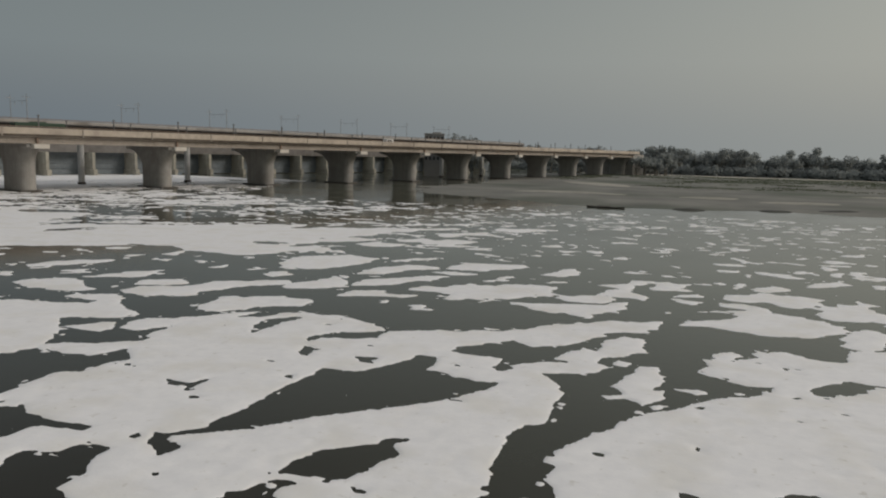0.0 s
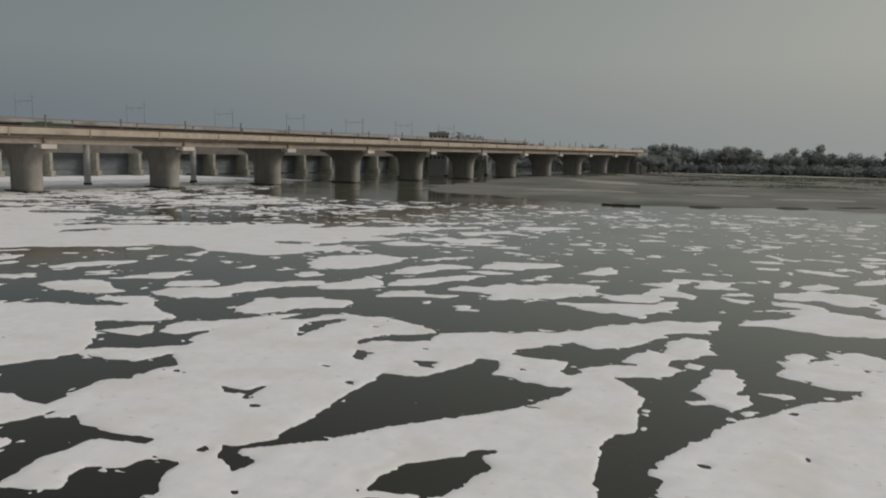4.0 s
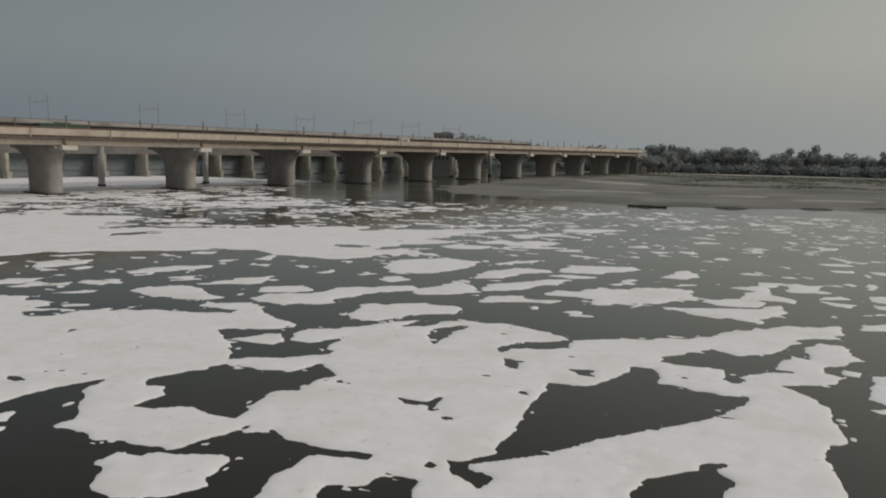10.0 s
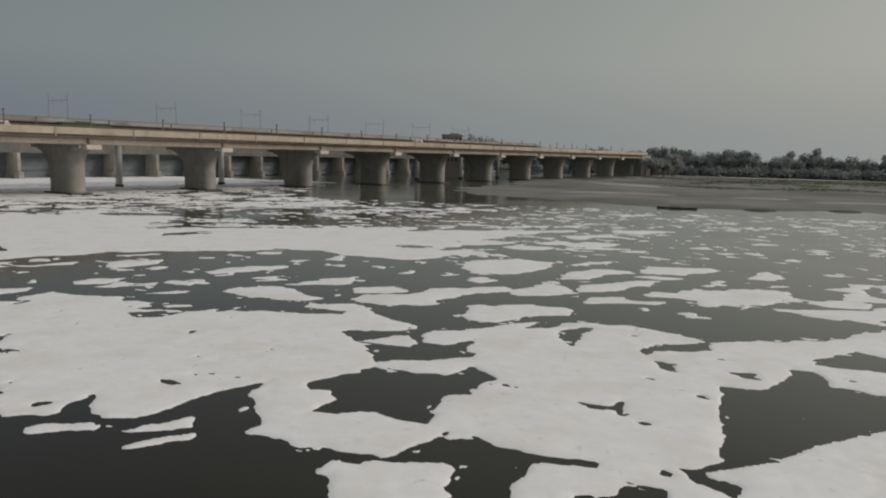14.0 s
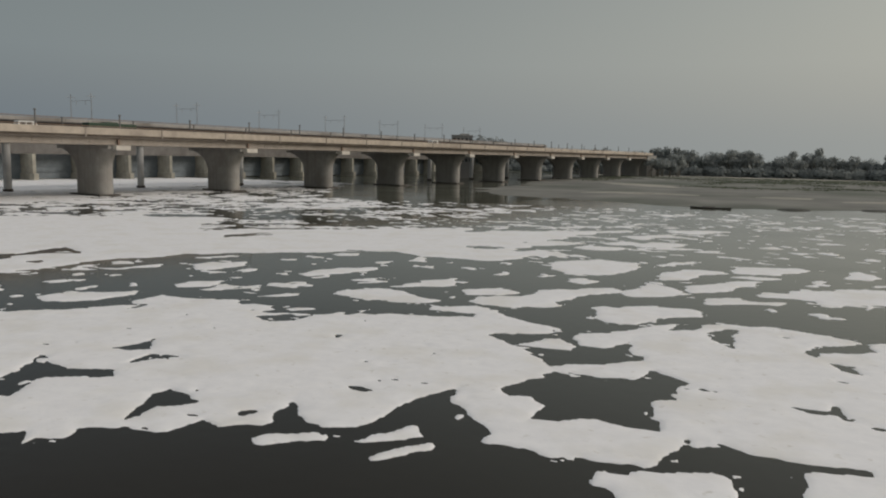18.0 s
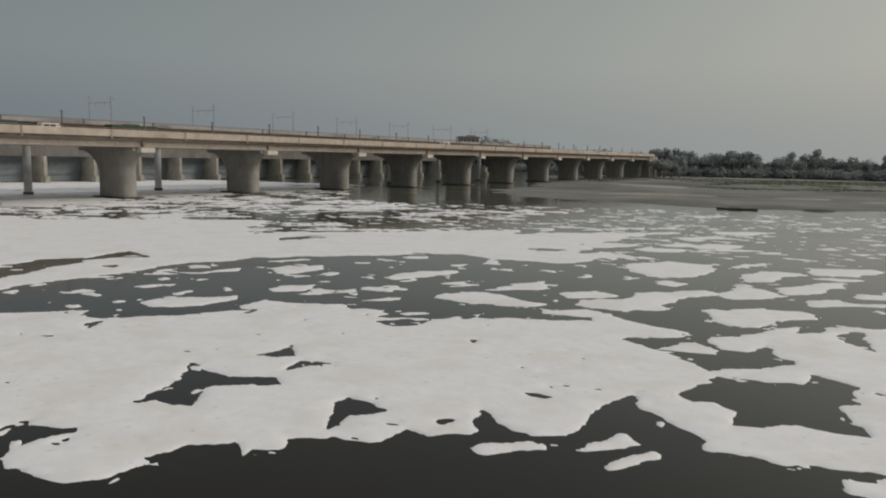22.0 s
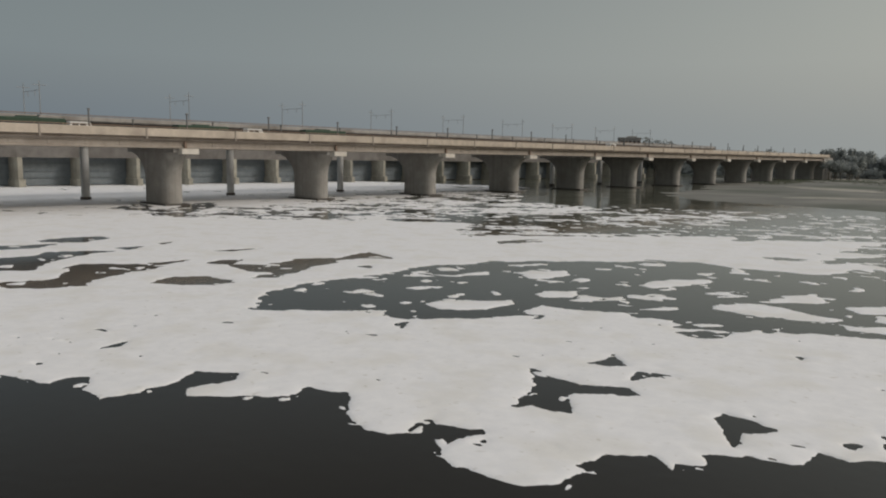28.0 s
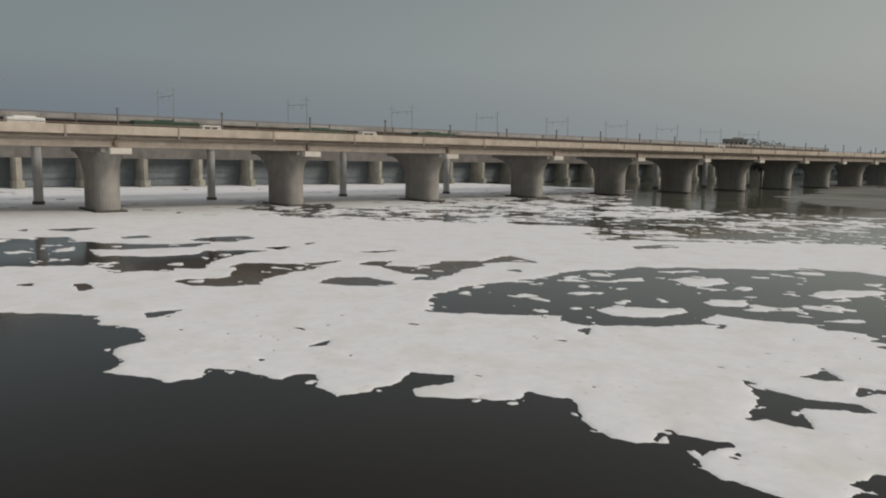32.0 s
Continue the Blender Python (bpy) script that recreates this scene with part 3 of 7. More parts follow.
# angular rifts close by
rift(-9.29, 45.88, -6.58, 49.70, -4.33, 47.49, -6.16, 41.26)
rift(-9.29, 45.88, -6.16, 41.26, -7.73, 38.52, -9.23, 38.42)
rift(-6.58, 49.70, -5.39, 50.69, -1.47, 47.49, -6.14, 41.15)
rift(-4.86, 37.90, -1.65, 40.53, -2.12, 38.47, -3.42, 36.98)
rift(-4.79, 38.02, -2.13, 38.55, -2.16, 36.91, -5.22, 35.91)
rift(-10.58, 37.01, -9.96, 37.54, -8.92, 36.23, -9.24, 35.61)
rift(-12.16, 35.39, -11.17, 35.14, -10.63, 33.81, -12.97, 33.75)
# rafts close by
raft(3.9, 57.1, 2.44, 1.29, 89)
raft(4.9, 51.3, 3.04, 1.36, 84)
raft(7.6, 50.4, 0.87, 0.67, 19)
raft(2.5, 54.8, 3.16, 0.69, 74)
raft(1.4, 51.8, 1.94, 0.79, 43)
raft(9.4, 57.6, 1.95, 1.36, 31)
raft(10.5, 66.6, 4.89, 2.95, 13)
raft(13.1, 66.5, 2.62, 2.18, 25)
raft(16.2, 64.3, 3.02, 1.28, 71)
raft(17.1, 72.0, 2.92, 2.00, 48)
raft(6.9, 65.5, 1.44, 0.92, 60)
# open leads close by
lead(-11.7, 52.7, 1.79, 0.78, 25)
lead(-11.1, 49.0, 0.89, 0.60, 87)
lead(-8.1, 49.0, 0.88, 0.39, -35)
lead(-6.0, 50.1, 0.90, 0.50, 84)
lead(-22.4, 46.1, 1.93, 1.38, 50)
lead(-13.9, 41.9, 0.94, 0.27, 4)
lead(-13.1, 41.6, 0.53, 0.24, -62)
lead(-12.1, 46.4, 0.39, 0.21, -53)
lead(-17.4, 53.3, 0.45, 0.32, -47)
lead(-16.9, 54.6, 0.41, 0.30, 18)
lead(-1.6, 50.4, 0.30, 0.26, -78)
lead(-25.7, 49.1, 2.52, 1.36, 39)
lead(14.5, 47.8, 1.15, 0.29, 70)
lead(13.5, 44.3, 0.84, 0.41, -89)
lead(-18.2, 44.8, 0.43, 0.12, -47)
lead(-8.3, 34.4, 0.27, 0.13, -66)
lead(-2.1, 36.0, 0.34, 0.30, 10)
lead(12.1, 57.5, 1.20, 0.57, 87)
lead(3.0, 39.9, 0.71, 0.14, 54)
# rafts close by
raft(-33.9, 45.3, 9.27, 6.24, 2)
raft(-29.9, 51.4, 4.47, 2.24, 8)
raft(-30.8, 39.8, 5.11, 4.18, 46)
raft(-30.1, 46.7, 5.76, 3.82, -40)
raft(-22.2, 36.3, 4.20, 1.74, -6)
raft(-25.2, 38.2, 2.27, 1.49, -33)
raft(-23.8, 49.3, 2.68, 1.10, 32)
raft(-21.7, 45.2, 2.61, 1.00, 10)
raft(-18.6, 33.0, 2.06, 1.46, 24)
raft(-20.9, 33.4, 0.79, 0.43, -85)
raft(-27.8, 34.6, 1.12, 0.61, 28)
raft(-26.4, 33.8, 0.82, 0.51, -3)
raft(-14.4, 34.7, 2.01, 1.24, 76)
raft(-43.8, 48.0, 5.64, 3.07, -28)
# angular rifts close by
rift(-24.71, 39.73, -23.12, 42.84, -19.84, 40.37, -19.44, 37.88)
rift(-23.12, 42.84, -19.07, 45.40, -18.56, 44.26, -19.76, 40.25)
rift(-22.65, 38.34, -23.44, 39.13, -19.44, 37.88, -23.10, 37.88)
rift(-25.74, 46.94, -21.65, 49.31, -20.33, 46.77, -23.85, 44.64)
# open leads close by
lead(-28.7, 49.7, 1.35, 0.47, -18)
lead(-25.9, 47.0, 2.50, 0.34, -55)
lead(-30.6, 38.5, 0.75, 0.22, -9)
lead(-30.5, 39.6, 0.28, 0.19, -57)
lead(-41.4, 49.2, 0.86, 0.70, 62)
lead(-23.0, 38.2, 0.74, 0.33, 50)
lead(-17.2, 53.3, 1.41, 0.46, -89)
lead(-16.3, 54.1, 1.09, 0.51, 78)
# rafts close by
raft(-48.0, 39.7, 9.26, 6.16, 1)
raft(-35.3, 44.6, 11.04, 6.35, 22)
raft(-28.0, 50.2, 3.58, 3.40, 23)
raft(-42.0, 31.7, 4.81, 2.63, 48)
raft(-42.2, 29.5, 2.30, 1.84, -62)
raft(-38.2, 31.0, 0.98, 0.83, 54)
raft(-35.9, 33.1, 1.48, 1.08, 56)
raft(-34.3, 35.7, 4.20, 2.86, 16)
raft(-33.2, 34.3, 1.73, 0.98, 6)
raft(-30.1, 37.1, 3.16, 2.06, 75)
raft(-25.2, 38.2, 3.20, 1.26, -53)
raft(-21.2, 36.0, 3.04, 1.83, 8)
raft(-37.5, 37.2, 6.81, 3.75, 17)
raft(-26.9, 42.9, 3.86, 3.07, 60)
# angular rifts close by
rift(-45.60, 36.87, -43.43, 36.53, -42.56, 32.97, -44.65, 32.96)
rift(-45.49, 36.91, -41.25, 36.58, -42.53, 35.76, -44.37, 35.31)
rift(-37.38, 34.43, -37.49, 35.80, -36.22, 35.07, -36.91, 32.44)
rift(-37.10, 34.74, -35.55, 34.92, -35.89, 34.27, -36.83, 33.18)
rift(-32.14, 35.03, -32.24, 36.42, -31.03, 34.49, -31.62, 33.99)
rift(-27.05, 40.50, -26.57, 38.47, -28.47, 35.67, -28.20, 37.66)
rift(-26.66, 38.65, -24.15, 35.90, -27.46, 33.77, -29.11, 34.63)
# open leads close by
lead(-43.1, 40.4, 0.86, 0.48, 88)
lead(-41.1, 39.6, 0.66, 0.37, 16)
lead(-30.6, 38.4, 0.64, 0.25, -14)
lead(-30.2, 39.5, 0.52, 0.14, 72)
lead(-32.9, 34.7, 0.70, 0.17, 20)
lead(-49.9, 42.6, 0.42, 0.21, -42)
lead(-55.1, 43.0, 0.52, 0.34, -19)
lead(-40.9, 48.8, 0.96, 0.74, 17)
lead(-37.4, 31.3, 0.42, 0.21, -49)
lead(-35.1, 46.3, 0.29, 0.24, 26)
# rafts close by
raft(-30.6, 33.0, 1.34, 0.56, 32)
raft(-31.6, 32.5, 0.47, 0.33, -65)
raft(-27.5, 34.3, 1.31, 0.49, 58)
raft(-26.6, 33.1, 1.08, 0.60, 58)
raft(-28.1, 33.6, 0.54, 0.18, 34)
raft(-18.7, 33.5, 2.35, 0.84, 24)
raft(-20.6, 33.3, 0.78, 0.24, 68)
# rafts close by
raft(-69.5, 32.9, 13.58, 9.45, 11)
raft(-67.8, 25.7, 4.16, 3.00, -0)
raft(-60.7, 28.1, 3.04, 1.59, -35)
raft(-56.5, 31.8, 5.58, 3.59, 28)
raft(-54.9, 29.4, 2.52, 1.07, 39)
raft(-52.0, 36.3, 7.57, 6.81, 51)
raft(-48.7, 30.9, 3.85, 2.09, -52)
raft(-43.0, 27.9, 2.65, 1.57, -21)
raft(-45.0, 29.9, 3.58, 1.76, -14)
raft(-42.9, 32.7, 4.91, 3.43, 50)
raft(-40.8, 30.7, 2.76, 1.59, 42)
raft(-56.7, 35.6, 7.27, 6.49, 21)
# angular rifts close by
rift(-45.68, 37.62, -43.25, 36.11, -43.23, 34.77, -44.52, 34.29)
rift(-44.57, 34.59, -43.27, 35.07, -42.17, 32.59, -44.79, 32.09)
rift(-44.68, 36.86, -40.67, 36.37, -41.83, 35.40, -43.31, 35.05)
rift(-43.37, 41.06, -43.15, 42.87, -42.19, 40.37, -43.94, 39.69)
rift(-41.81, 39.98, -40.17, 40.21, -40.72, 38.98, -41.46, 37.95)
rift(-37.32, 34.53, -37.60, 36.07, -36.74, 32.18, -37.10, 32.51)
rift(-37.55, 36.02, -35.44, 35.00, -36.50, 33.22, -36.92, 32.40)
rift(-47.07, 29.28, -47.13, 30.06, -44.45, 29.74, -44.52, 28.97)
# open leads close by
lead(-57.3, 30.1, 0.87, 0.68, 52)
lead(-57.7, 29.1, 1.08, 0.43, -77)
lead(-61.9, 26.3, 1.23, 0.42, 42)
lead(-77.2, 31.3, 1.11, 0.67, 72)
lead(-65.0, 31.5, 0.46, 0.29, -81)
lead(-62.5, 30.7, 0.32, 0.20, -33)
lead(-54.5, 32.2, 0.43, 0.22, -53)
# rafts close by
raft(-85.5, 29.8, 7.06, 4.28, 23)
raft(-71.2, 28.0, 6.34, 3.53, -30)
raft(-67.9, 24.2, 2.93, 1.40, 3)
raft(-65.2, 26.8, 2.18, 1.77, 7)
# open leads close by
lead(-77.2, 31.4, 1.16, 0.60, 89)
lead(-73.3, 21.5, 8.56, 3.98, -20)
lead(-75.3, 24.8, 6.44, 1.66, -20)
lead(-65.0, 31.5, 0.56, 0.33, -75)
# sheets close by
floe(-83.59, 37.21, -69.97, 46.86, -53.84, 28.70, -62.16, 23.88)
floe(-64.17, 39.85, -46.48, 49.94, -42.32, 35.37, -54.03, 28.59)
floe(-51.42, 30.91, -42.52, 36.08, -40.53, 29.12, -48.39, 27.98)
# rafts close by
raft(-43.2, 28.2, 2.30, 1.68, -8)
# angular rifts close by
rift(-66.17, 25.17, -64.37, 26.22, -63.47, 25.63, -59.56, 21.30)
rift(-65.37, 24.70, -61.70, 26.40, -59.64, 26.14, -53.94, 18.02)
rift(-61.76, 26.45, -61.29, 27.55, -59.43, 26.10, -58.65, 24.42)
rift(-63.75, 23.76, -58.37, 26.16, -55.82, 26.05, -53.94, 18.02)
rift(-58.37, 26.16, -57.58, 27.50, -55.81, 27.56, -54.04, 24.45)
rift(-58.12, 28.13, -57.80, 29.50, -56.69, 28.27, -56.83, 26.97)
rift(-58.25, 30.10, -57.03, 30.92, -56.13, 29.73, -56.69, 28.27)
rift(-56.42, 28.01, -54.31, 28.58, -51.74, 25.76, -55.07, 25.12)
rift(-54.31, 28.58, -52.85, 29.51, -50.59, 27.68, -51.90, 25.67)
rift(-52.85, 29.51, -52.71, 30.58, -50.92, 30.39, -48.91, 27.38)
rift(-51.77, 29.90, -50.72, 30.11, -48.22, 28.08, -48.40, 25.43)
rift(-49.16, 27.73, -46.72, 28.03, -45.21, 27.23, -46.59, 24.09)
rift(-46.69, 29.14, -44.68, 29.98, -44.24, 29.32, -46.77, 28.12)
rift(-46.69, 29.14, -44.32, 29.51, -45.35, 28.24, -46.59, 27.81)
rift(-47.28, 25.07, -44.75, 26.74, -42.44, 26.00, -44.73, 21.47)
rift(-45.29, 23.59, -41.23, 26.42, -40.45, 27.63, -39.84, 24.18)
rift(-61.80, 22.61, -49.89, 28.76, -44.49, 21.61, -52.48, 17.17)
rift(-41.02, 28.36, -40.41, 29.33, -39.41, 26.88, -40.57, 27.47)
# angular rifts close by
rift(-45.76, 37.42, -45.50, 37.58, -43.12, 35.73, -44.62, 34.85)
rift(-44.52, 34.91, -43.21, 35.26, -42.28, 32.58, -44.60, 32.37)
rift(-43.76, 36.22, -41.31, 36.78, -40.71, 36.13, -43.27, 35.06)
rift(-44.35, 33.79, -43.67, 33.20, -44.55, 32.25, -44.79, 32.55)
rift(-43.12, 42.05, -42.26, 40.20, -42.84, 39.97, -43.54, 40.10)
rift(-41.88, 39.70, -40.31, 39.82, -41.30, 38.76, -41.48, 38.00)
# open leads close by
lead(-65.1, 31.7, 0.49, 0.33, 81)
lead(-62.5, 31.0, 0.43, 0.17, -37)
lead(-62.1, 28.9, 0.39, 0.25, 12)
lead(-64.7, 26.6, 0.60, 0.38, 46)
lead(-54.5, 32.3, 0.42, 0.22, -28)
lead(-55.6, 42.2, 0.84, 0.32, -59)
lead(-49.9, 42.2, 0.37, 0.24, -71)
# sheets close by
floe(-50.09, 43.24, -37.00, 48.53, -32.55, 36.93, -41.83, 33.45)
floe(-41.86, 33.79, -33.08, 37.09, -33.13, 33.16, -38.43, 29.87)
floe(-37.67, 32.74, -35.35, 34.54, -34.74, 32.24, -36.47, 31.61)
# angular rifts close by
rift(-38.52, 29.65, -37.27, 30.34, -33.50, 27.14, -36.23, 26.18)
rift(-37.63, 31.50, -36.47, 31.61, -34.90, 29.25, -37.35, 30.31)
rift(-37.81, 31.66, -37.41, 31.59, -37.05, 31.03, -37.29, 30.94)
rift(-36.75, 31.40, -34.60, 32.18, -32.43, 30.14, -33.78, 27.05)
rift(-34.69, 32.15, -34.16, 33.34, -33.26, 33.00, -32.08, 29.45)
rift(-33.76, 32.76, -31.61, 33.44, -29.06, 30.53, -31.58, 27.83)
rift(-36.68, 26.70, -34.26, 28.29, -29.06, 30.53, -28.06, 27.53)
rift(-37.46, 35.66, -36.53, 34.82, -36.40, 33.40, -37.28, 34.27)
rift(-37.09, 34.54, -36.05, 34.15, -36.64, 33.24, -37.03, 32.28)
rift(-37.04, 35.04, -35.28, 34.75, -35.99, 34.04, -36.55, 33.65)
# open leads close by
lead(-33.3, 34.7, 0.49, 0.17, 36)
lead(-40.7, 48.5, 0.89, 0.73, 15)
lead(-35.1, 46.3, 0.35, 0.24, 24)
# sheets close by
floe(-43.93, 46.13, -29.83, 51.61, -27.00, 39.33, -33.57, 35.52)
floe(-33.10, 36.45, -27.19, 39.65, -28.97, 35.86, -30.25, 33.74)
floe(-35.67, 35.40, -32.80, 36.57, -32.15, 34.59, -33.24, 33.14)
floe(-27.84, 38.99, -23.77, 39.88, -21.65, 34.37, -24.85, 34.75)
# angular rifts close by
rift(-34.12, 32.55, -31.46, 33.61, -30.34, 33.70, -28.54, 27.70)
rift(-32.15, 34.59, -32.44, 36.27, -31.04, 34.21, -31.46, 33.61)
rift(-31.13, 34.17, -29.45, 34.06, -27.70, 32.00, -30.11, 31.06)
rift(-30.34, 33.70, -28.48, 35.23, -25.92, 32.70, -27.06, 30.09)
rift(-28.67, 35.15, -28.47, 37.59, -24.45, 34.27, -26.41, 32.51)
rift(-28.45, 37.38, -27.33, 39.44, -25.19, 36.24, -26.39, 34.58)
rift(-28.05, 38.51, -27.16, 39.59, -26.87, 38.24, -26.71, 37.59)
rift(-27.64, 38.68, -24.85, 35.77, -24.66, 34.61, -25.47, 33.87)
rift(-32.47, 31.12, -24.67, 34.45, -21.69, 33.65, -27.30, 26.63)
rift(-24.75, 34.42, -22.35, 34.19, -21.53, 33.71, -22.89, 31.69)
rift(-29.98, 28.96, -21.07, 32.39, -19.39, 29.61, -27.30, 26.63)
# rafts close by
raft(-30.6, 33.1, 1.31, 0.59, 23)
raft(-27.8, 34.2, 1.18, 0.55, 47)
raft(-27.2, 35.1, 0.58, 0.27, -74)
raft(-26.9, 33.2, 1.15, 0.51, 65)
# open leads close by
lead(-31.0, 38.5, 0.53, 0.23, -12)
lead(-30.5, 39.6, 0.39, 0.21, -76)
lead(-33.4, 34.7, 0.46, 0.20, 33)
lead(-36.6, 50.8, 0.70, 0.59, -13)
# sheets close by
floe(3.54, 43.50, 13.68, 52.68, 12.41, 41.41, 3.27, 37.63)
floe(7.59, 48.50, 14.24, 55.71, 19.06, 55.03, 14.81, 42.38)
# angular rifts close by
rift(5.63, 59.53, 10.38, 61.89, 10.13, 57.26, 5.13, 54.47)
rift(3.76, 61.74, 5.91, 63.53, 9.79, 61.62, 4.96, 57.91)
rift(6.42, 55.05, 7.44, 53.46, 7.40, 50.34, 6.39, 49.50)
rift(8.59, 52.13, 9.92, 51.69, 10.06, 50.78, 7.84, 49.97)
rift(12.05, 52.96, 14.06, 54.71, 15.59, 54.51, 12.09, 51.05)
rift(11.27, 62.30, 14.88, 63.95, 14.07, 58.48, 13.00, 58.00)
rift(2.10, 47.62, 3.74, 47.20, 3.34, 43.53, 1.77, 41.30)
rift(3.36, 46.67, 7.62, 50.03, 7.81, 48.89, 3.54, 43.61)
rift(0.87, 40.93, 3.44, 43.57, 2.10, 40.46, 1.37, 38.80)
rift(1.27, 39.20, 3.07, 40.04, 2.25, 38.75, 1.63, 36.96)
rift(1.57, 38.68, 2.33, 38.79, 3.00, 38.27, 2.00, 36.08)
rift(3.12, 40.89, 3.29, 40.68, 3.09, 39.87, 2.38, 39.89)
# rafts close by
raft(8.6, 57.5, 1.49, 0.67, 59)
raft(9.4, 54.1, 2.44, 2.06, 67)
raft(12.2, 56.2, 2.40, 1.89, 80)
raft(11.1, 58.3, 1.21, 0.65, 66)
raft(14.1, 56.0, 2.17, 1.09, 42)
raft(8.9, 66.7, 4.15, 1.30, 49)
raft(11.9, 65.2, 2.83, 1.92, 31)
raft(7.2, 50.5, 0.92, 0.57, -17)
# sheets close by
floe(-37.48, 47.01, -9.64, 54.16, 2.54, 50.51, -27.49, 38.03)
floe(-21.86, 51.53, -15.87, 56.39, -9.69, 54.40, -18.86, 46.10)
floe(-36.91, 46.50, -28.23, 49.51, -25.24, 45.61, -32.51, 42.54)
floe(-28.10, 38.58, 2.66, 51.41, 1.52, 38.34, -18.98, 30.38)
# angular rifts close by
rift(-29.34, 36.50, -27.41, 38.37, -24.55, 35.39, -26.27, 34.09)
rift(-26.27, 34.09, -24.45, 34.25, -21.82, 34.05, -22.67, 31.27)
rift(-24.22, 32.49, -21.82, 34.05, -20.53, 34.20, -19.31, 28.63)
rift(-21.90, 34.01, -18.74, 35.06, -18.34, 34.33, -20.35, 34.02)
rift(-18.28, 37.18, -17.74, 36.93, -16.74, 34.39, -18.81, 34.88)
rift(-18.09, 37.08, -15.65, 36.39, -14.69, 36.26, -16.74, 34.39)
rift(-14.87, 36.19, -13.00, 36.63, -13.17, 35.99, -14.28, 35.93)
rift(-17.10, 34.58, -15.09, 35.86, -15.38, 34.12, -16.67, 33.62)
rift(-17.02, 34.61, -15.30, 34.60, -14.80, 32.01, -17.24, 32.56)
rift(-18.96, 31.12, -17.35, 32.93, -15.08, 32.63, -17.19, 29.45)
rift(-22.31, 30.99, -20.72, 32.46, -18.81, 31.18, -19.31, 28.63)
# rafts close by
raft(-18.5, 32.9, 2.00, 1.49, 19)
# open leads close by
lead(-20.3, 33.5, 0.40, 0.14, 64)
# angular rifts close by
rift(-13.24, 34.04, -12.52, 34.61, -11.73, 33.20, -13.43, 33.27)
rift(-12.64, 34.49, -12.15, 35.57, -10.98, 35.34, -11.73, 33.20)
rift(-12.42, 34.45, -11.09, 35.38, -10.63, 33.63, -13.05, 32.68)
rift(-24.83, 39.92, -23.29, 43.06, -20.27, 40.97, -19.44, 37.88)
rift(-23.24, 42.80, -18.89, 45.08, -19.02, 43.34, -19.84, 40.37)
rift(-24.01, 39.45, -21.45, 40.49, -19.17, 37.86, -22.61, 38.36)
rift(-22.89, 38.68, -20.96, 38.33, -21.94, 38.07, -23.12, 37.87)
rift(-25.75, 46.82, -21.44, 49.53, -20.59, 47.22, -23.90, 44.62)
rift(-28.40, 49.73, -25.26, 52.31, -24.64, 49.91, -25.98, 47.73)
rift(-26.35, 54.67, -21.26, 56.91, -22.68, 52.35, -25.40, 51.94)
# angular rifts close by
rift(-14.84, 42.10, -14.35, 42.69, -13.19, 42.33, -13.24, 41.87)
rift(-13.61, 42.16, -12.83, 43.15, -12.67, 41.20, -13.00, 41.20)
rift(-10.68, 37.11, -9.61, 37.87, -9.45, 36.67, -10.12, 36.19)
rift(-9.72, 36.88, -9.14, 36.66, -8.79, 36.07, -8.98, 35.63)
rift(-13.39, 52.44, -9.69, 54.40, -9.44, 52.50, -12.88, 51.29)
rift(-12.31, 49.92, -10.23, 50.24, -11.33, 49.04, -11.46, 47.78)
# open leads close by
lead(-16.9, 52.3, 0.56, 0.38, 64)
lead(-16.7, 53.3, 0.65, 0.31, -69)
lead(-16.2, 54.7, 0.88, 0.30, 51)
lead(-12.1, 46.5, 0.43, 0.33, -78)
lead(-11.2, 36.7, 0.26, 0.24, -57)
lead(-11.3, 48.4, 0.66, 0.37, -77)
lead(-8.4, 48.8, 0.77, 0.40, -43)
lead(-9.1, 49.0, 0.39, 0.32, 73)
lead(-8.2, 51.5, 0.33, 0.26, 74)
lead(-8.1, 35.3, 0.25, 0.16, -75)
# angular rifts close by
rift(-9.29, 45.88, -6.27, 49.35, -5.09, 42.27, -9.27, 41.84)
rift(-7.07, 49.50, -5.14, 50.79, -4.61, 47.38, -6.04, 45.99)
rift(-9.35, 42.14, -5.82, 46.08, -5.62, 41.71, -9.09, 38.48)
rift(-8.18, 41.04, -7.59, 39.07, -9.01, 37.91, -9.52, 38.56)
rift(-7.06, 46.38, -4.62, 48.04, -2.71, 47.60, -5.62, 41.71)
rift(-4.56, 47.40, -1.33, 47.87, -1.66, 46.30, -5.07, 42.16)
rift(-4.84, 38.35, -3.08, 39.13, -3.37, 36.44, -5.19, 35.74)
rift(-2.69, 40.02, -1.47, 40.60, -2.16, 39.67, -3.09, 39.17)
rift(-3.91, 38.63, -2.16, 39.76, -1.95, 38.13, -2.31, 36.85)
rift(-4.80, 37.43, -2.05, 38.92, -2.31, 36.85, -5.04, 35.79)
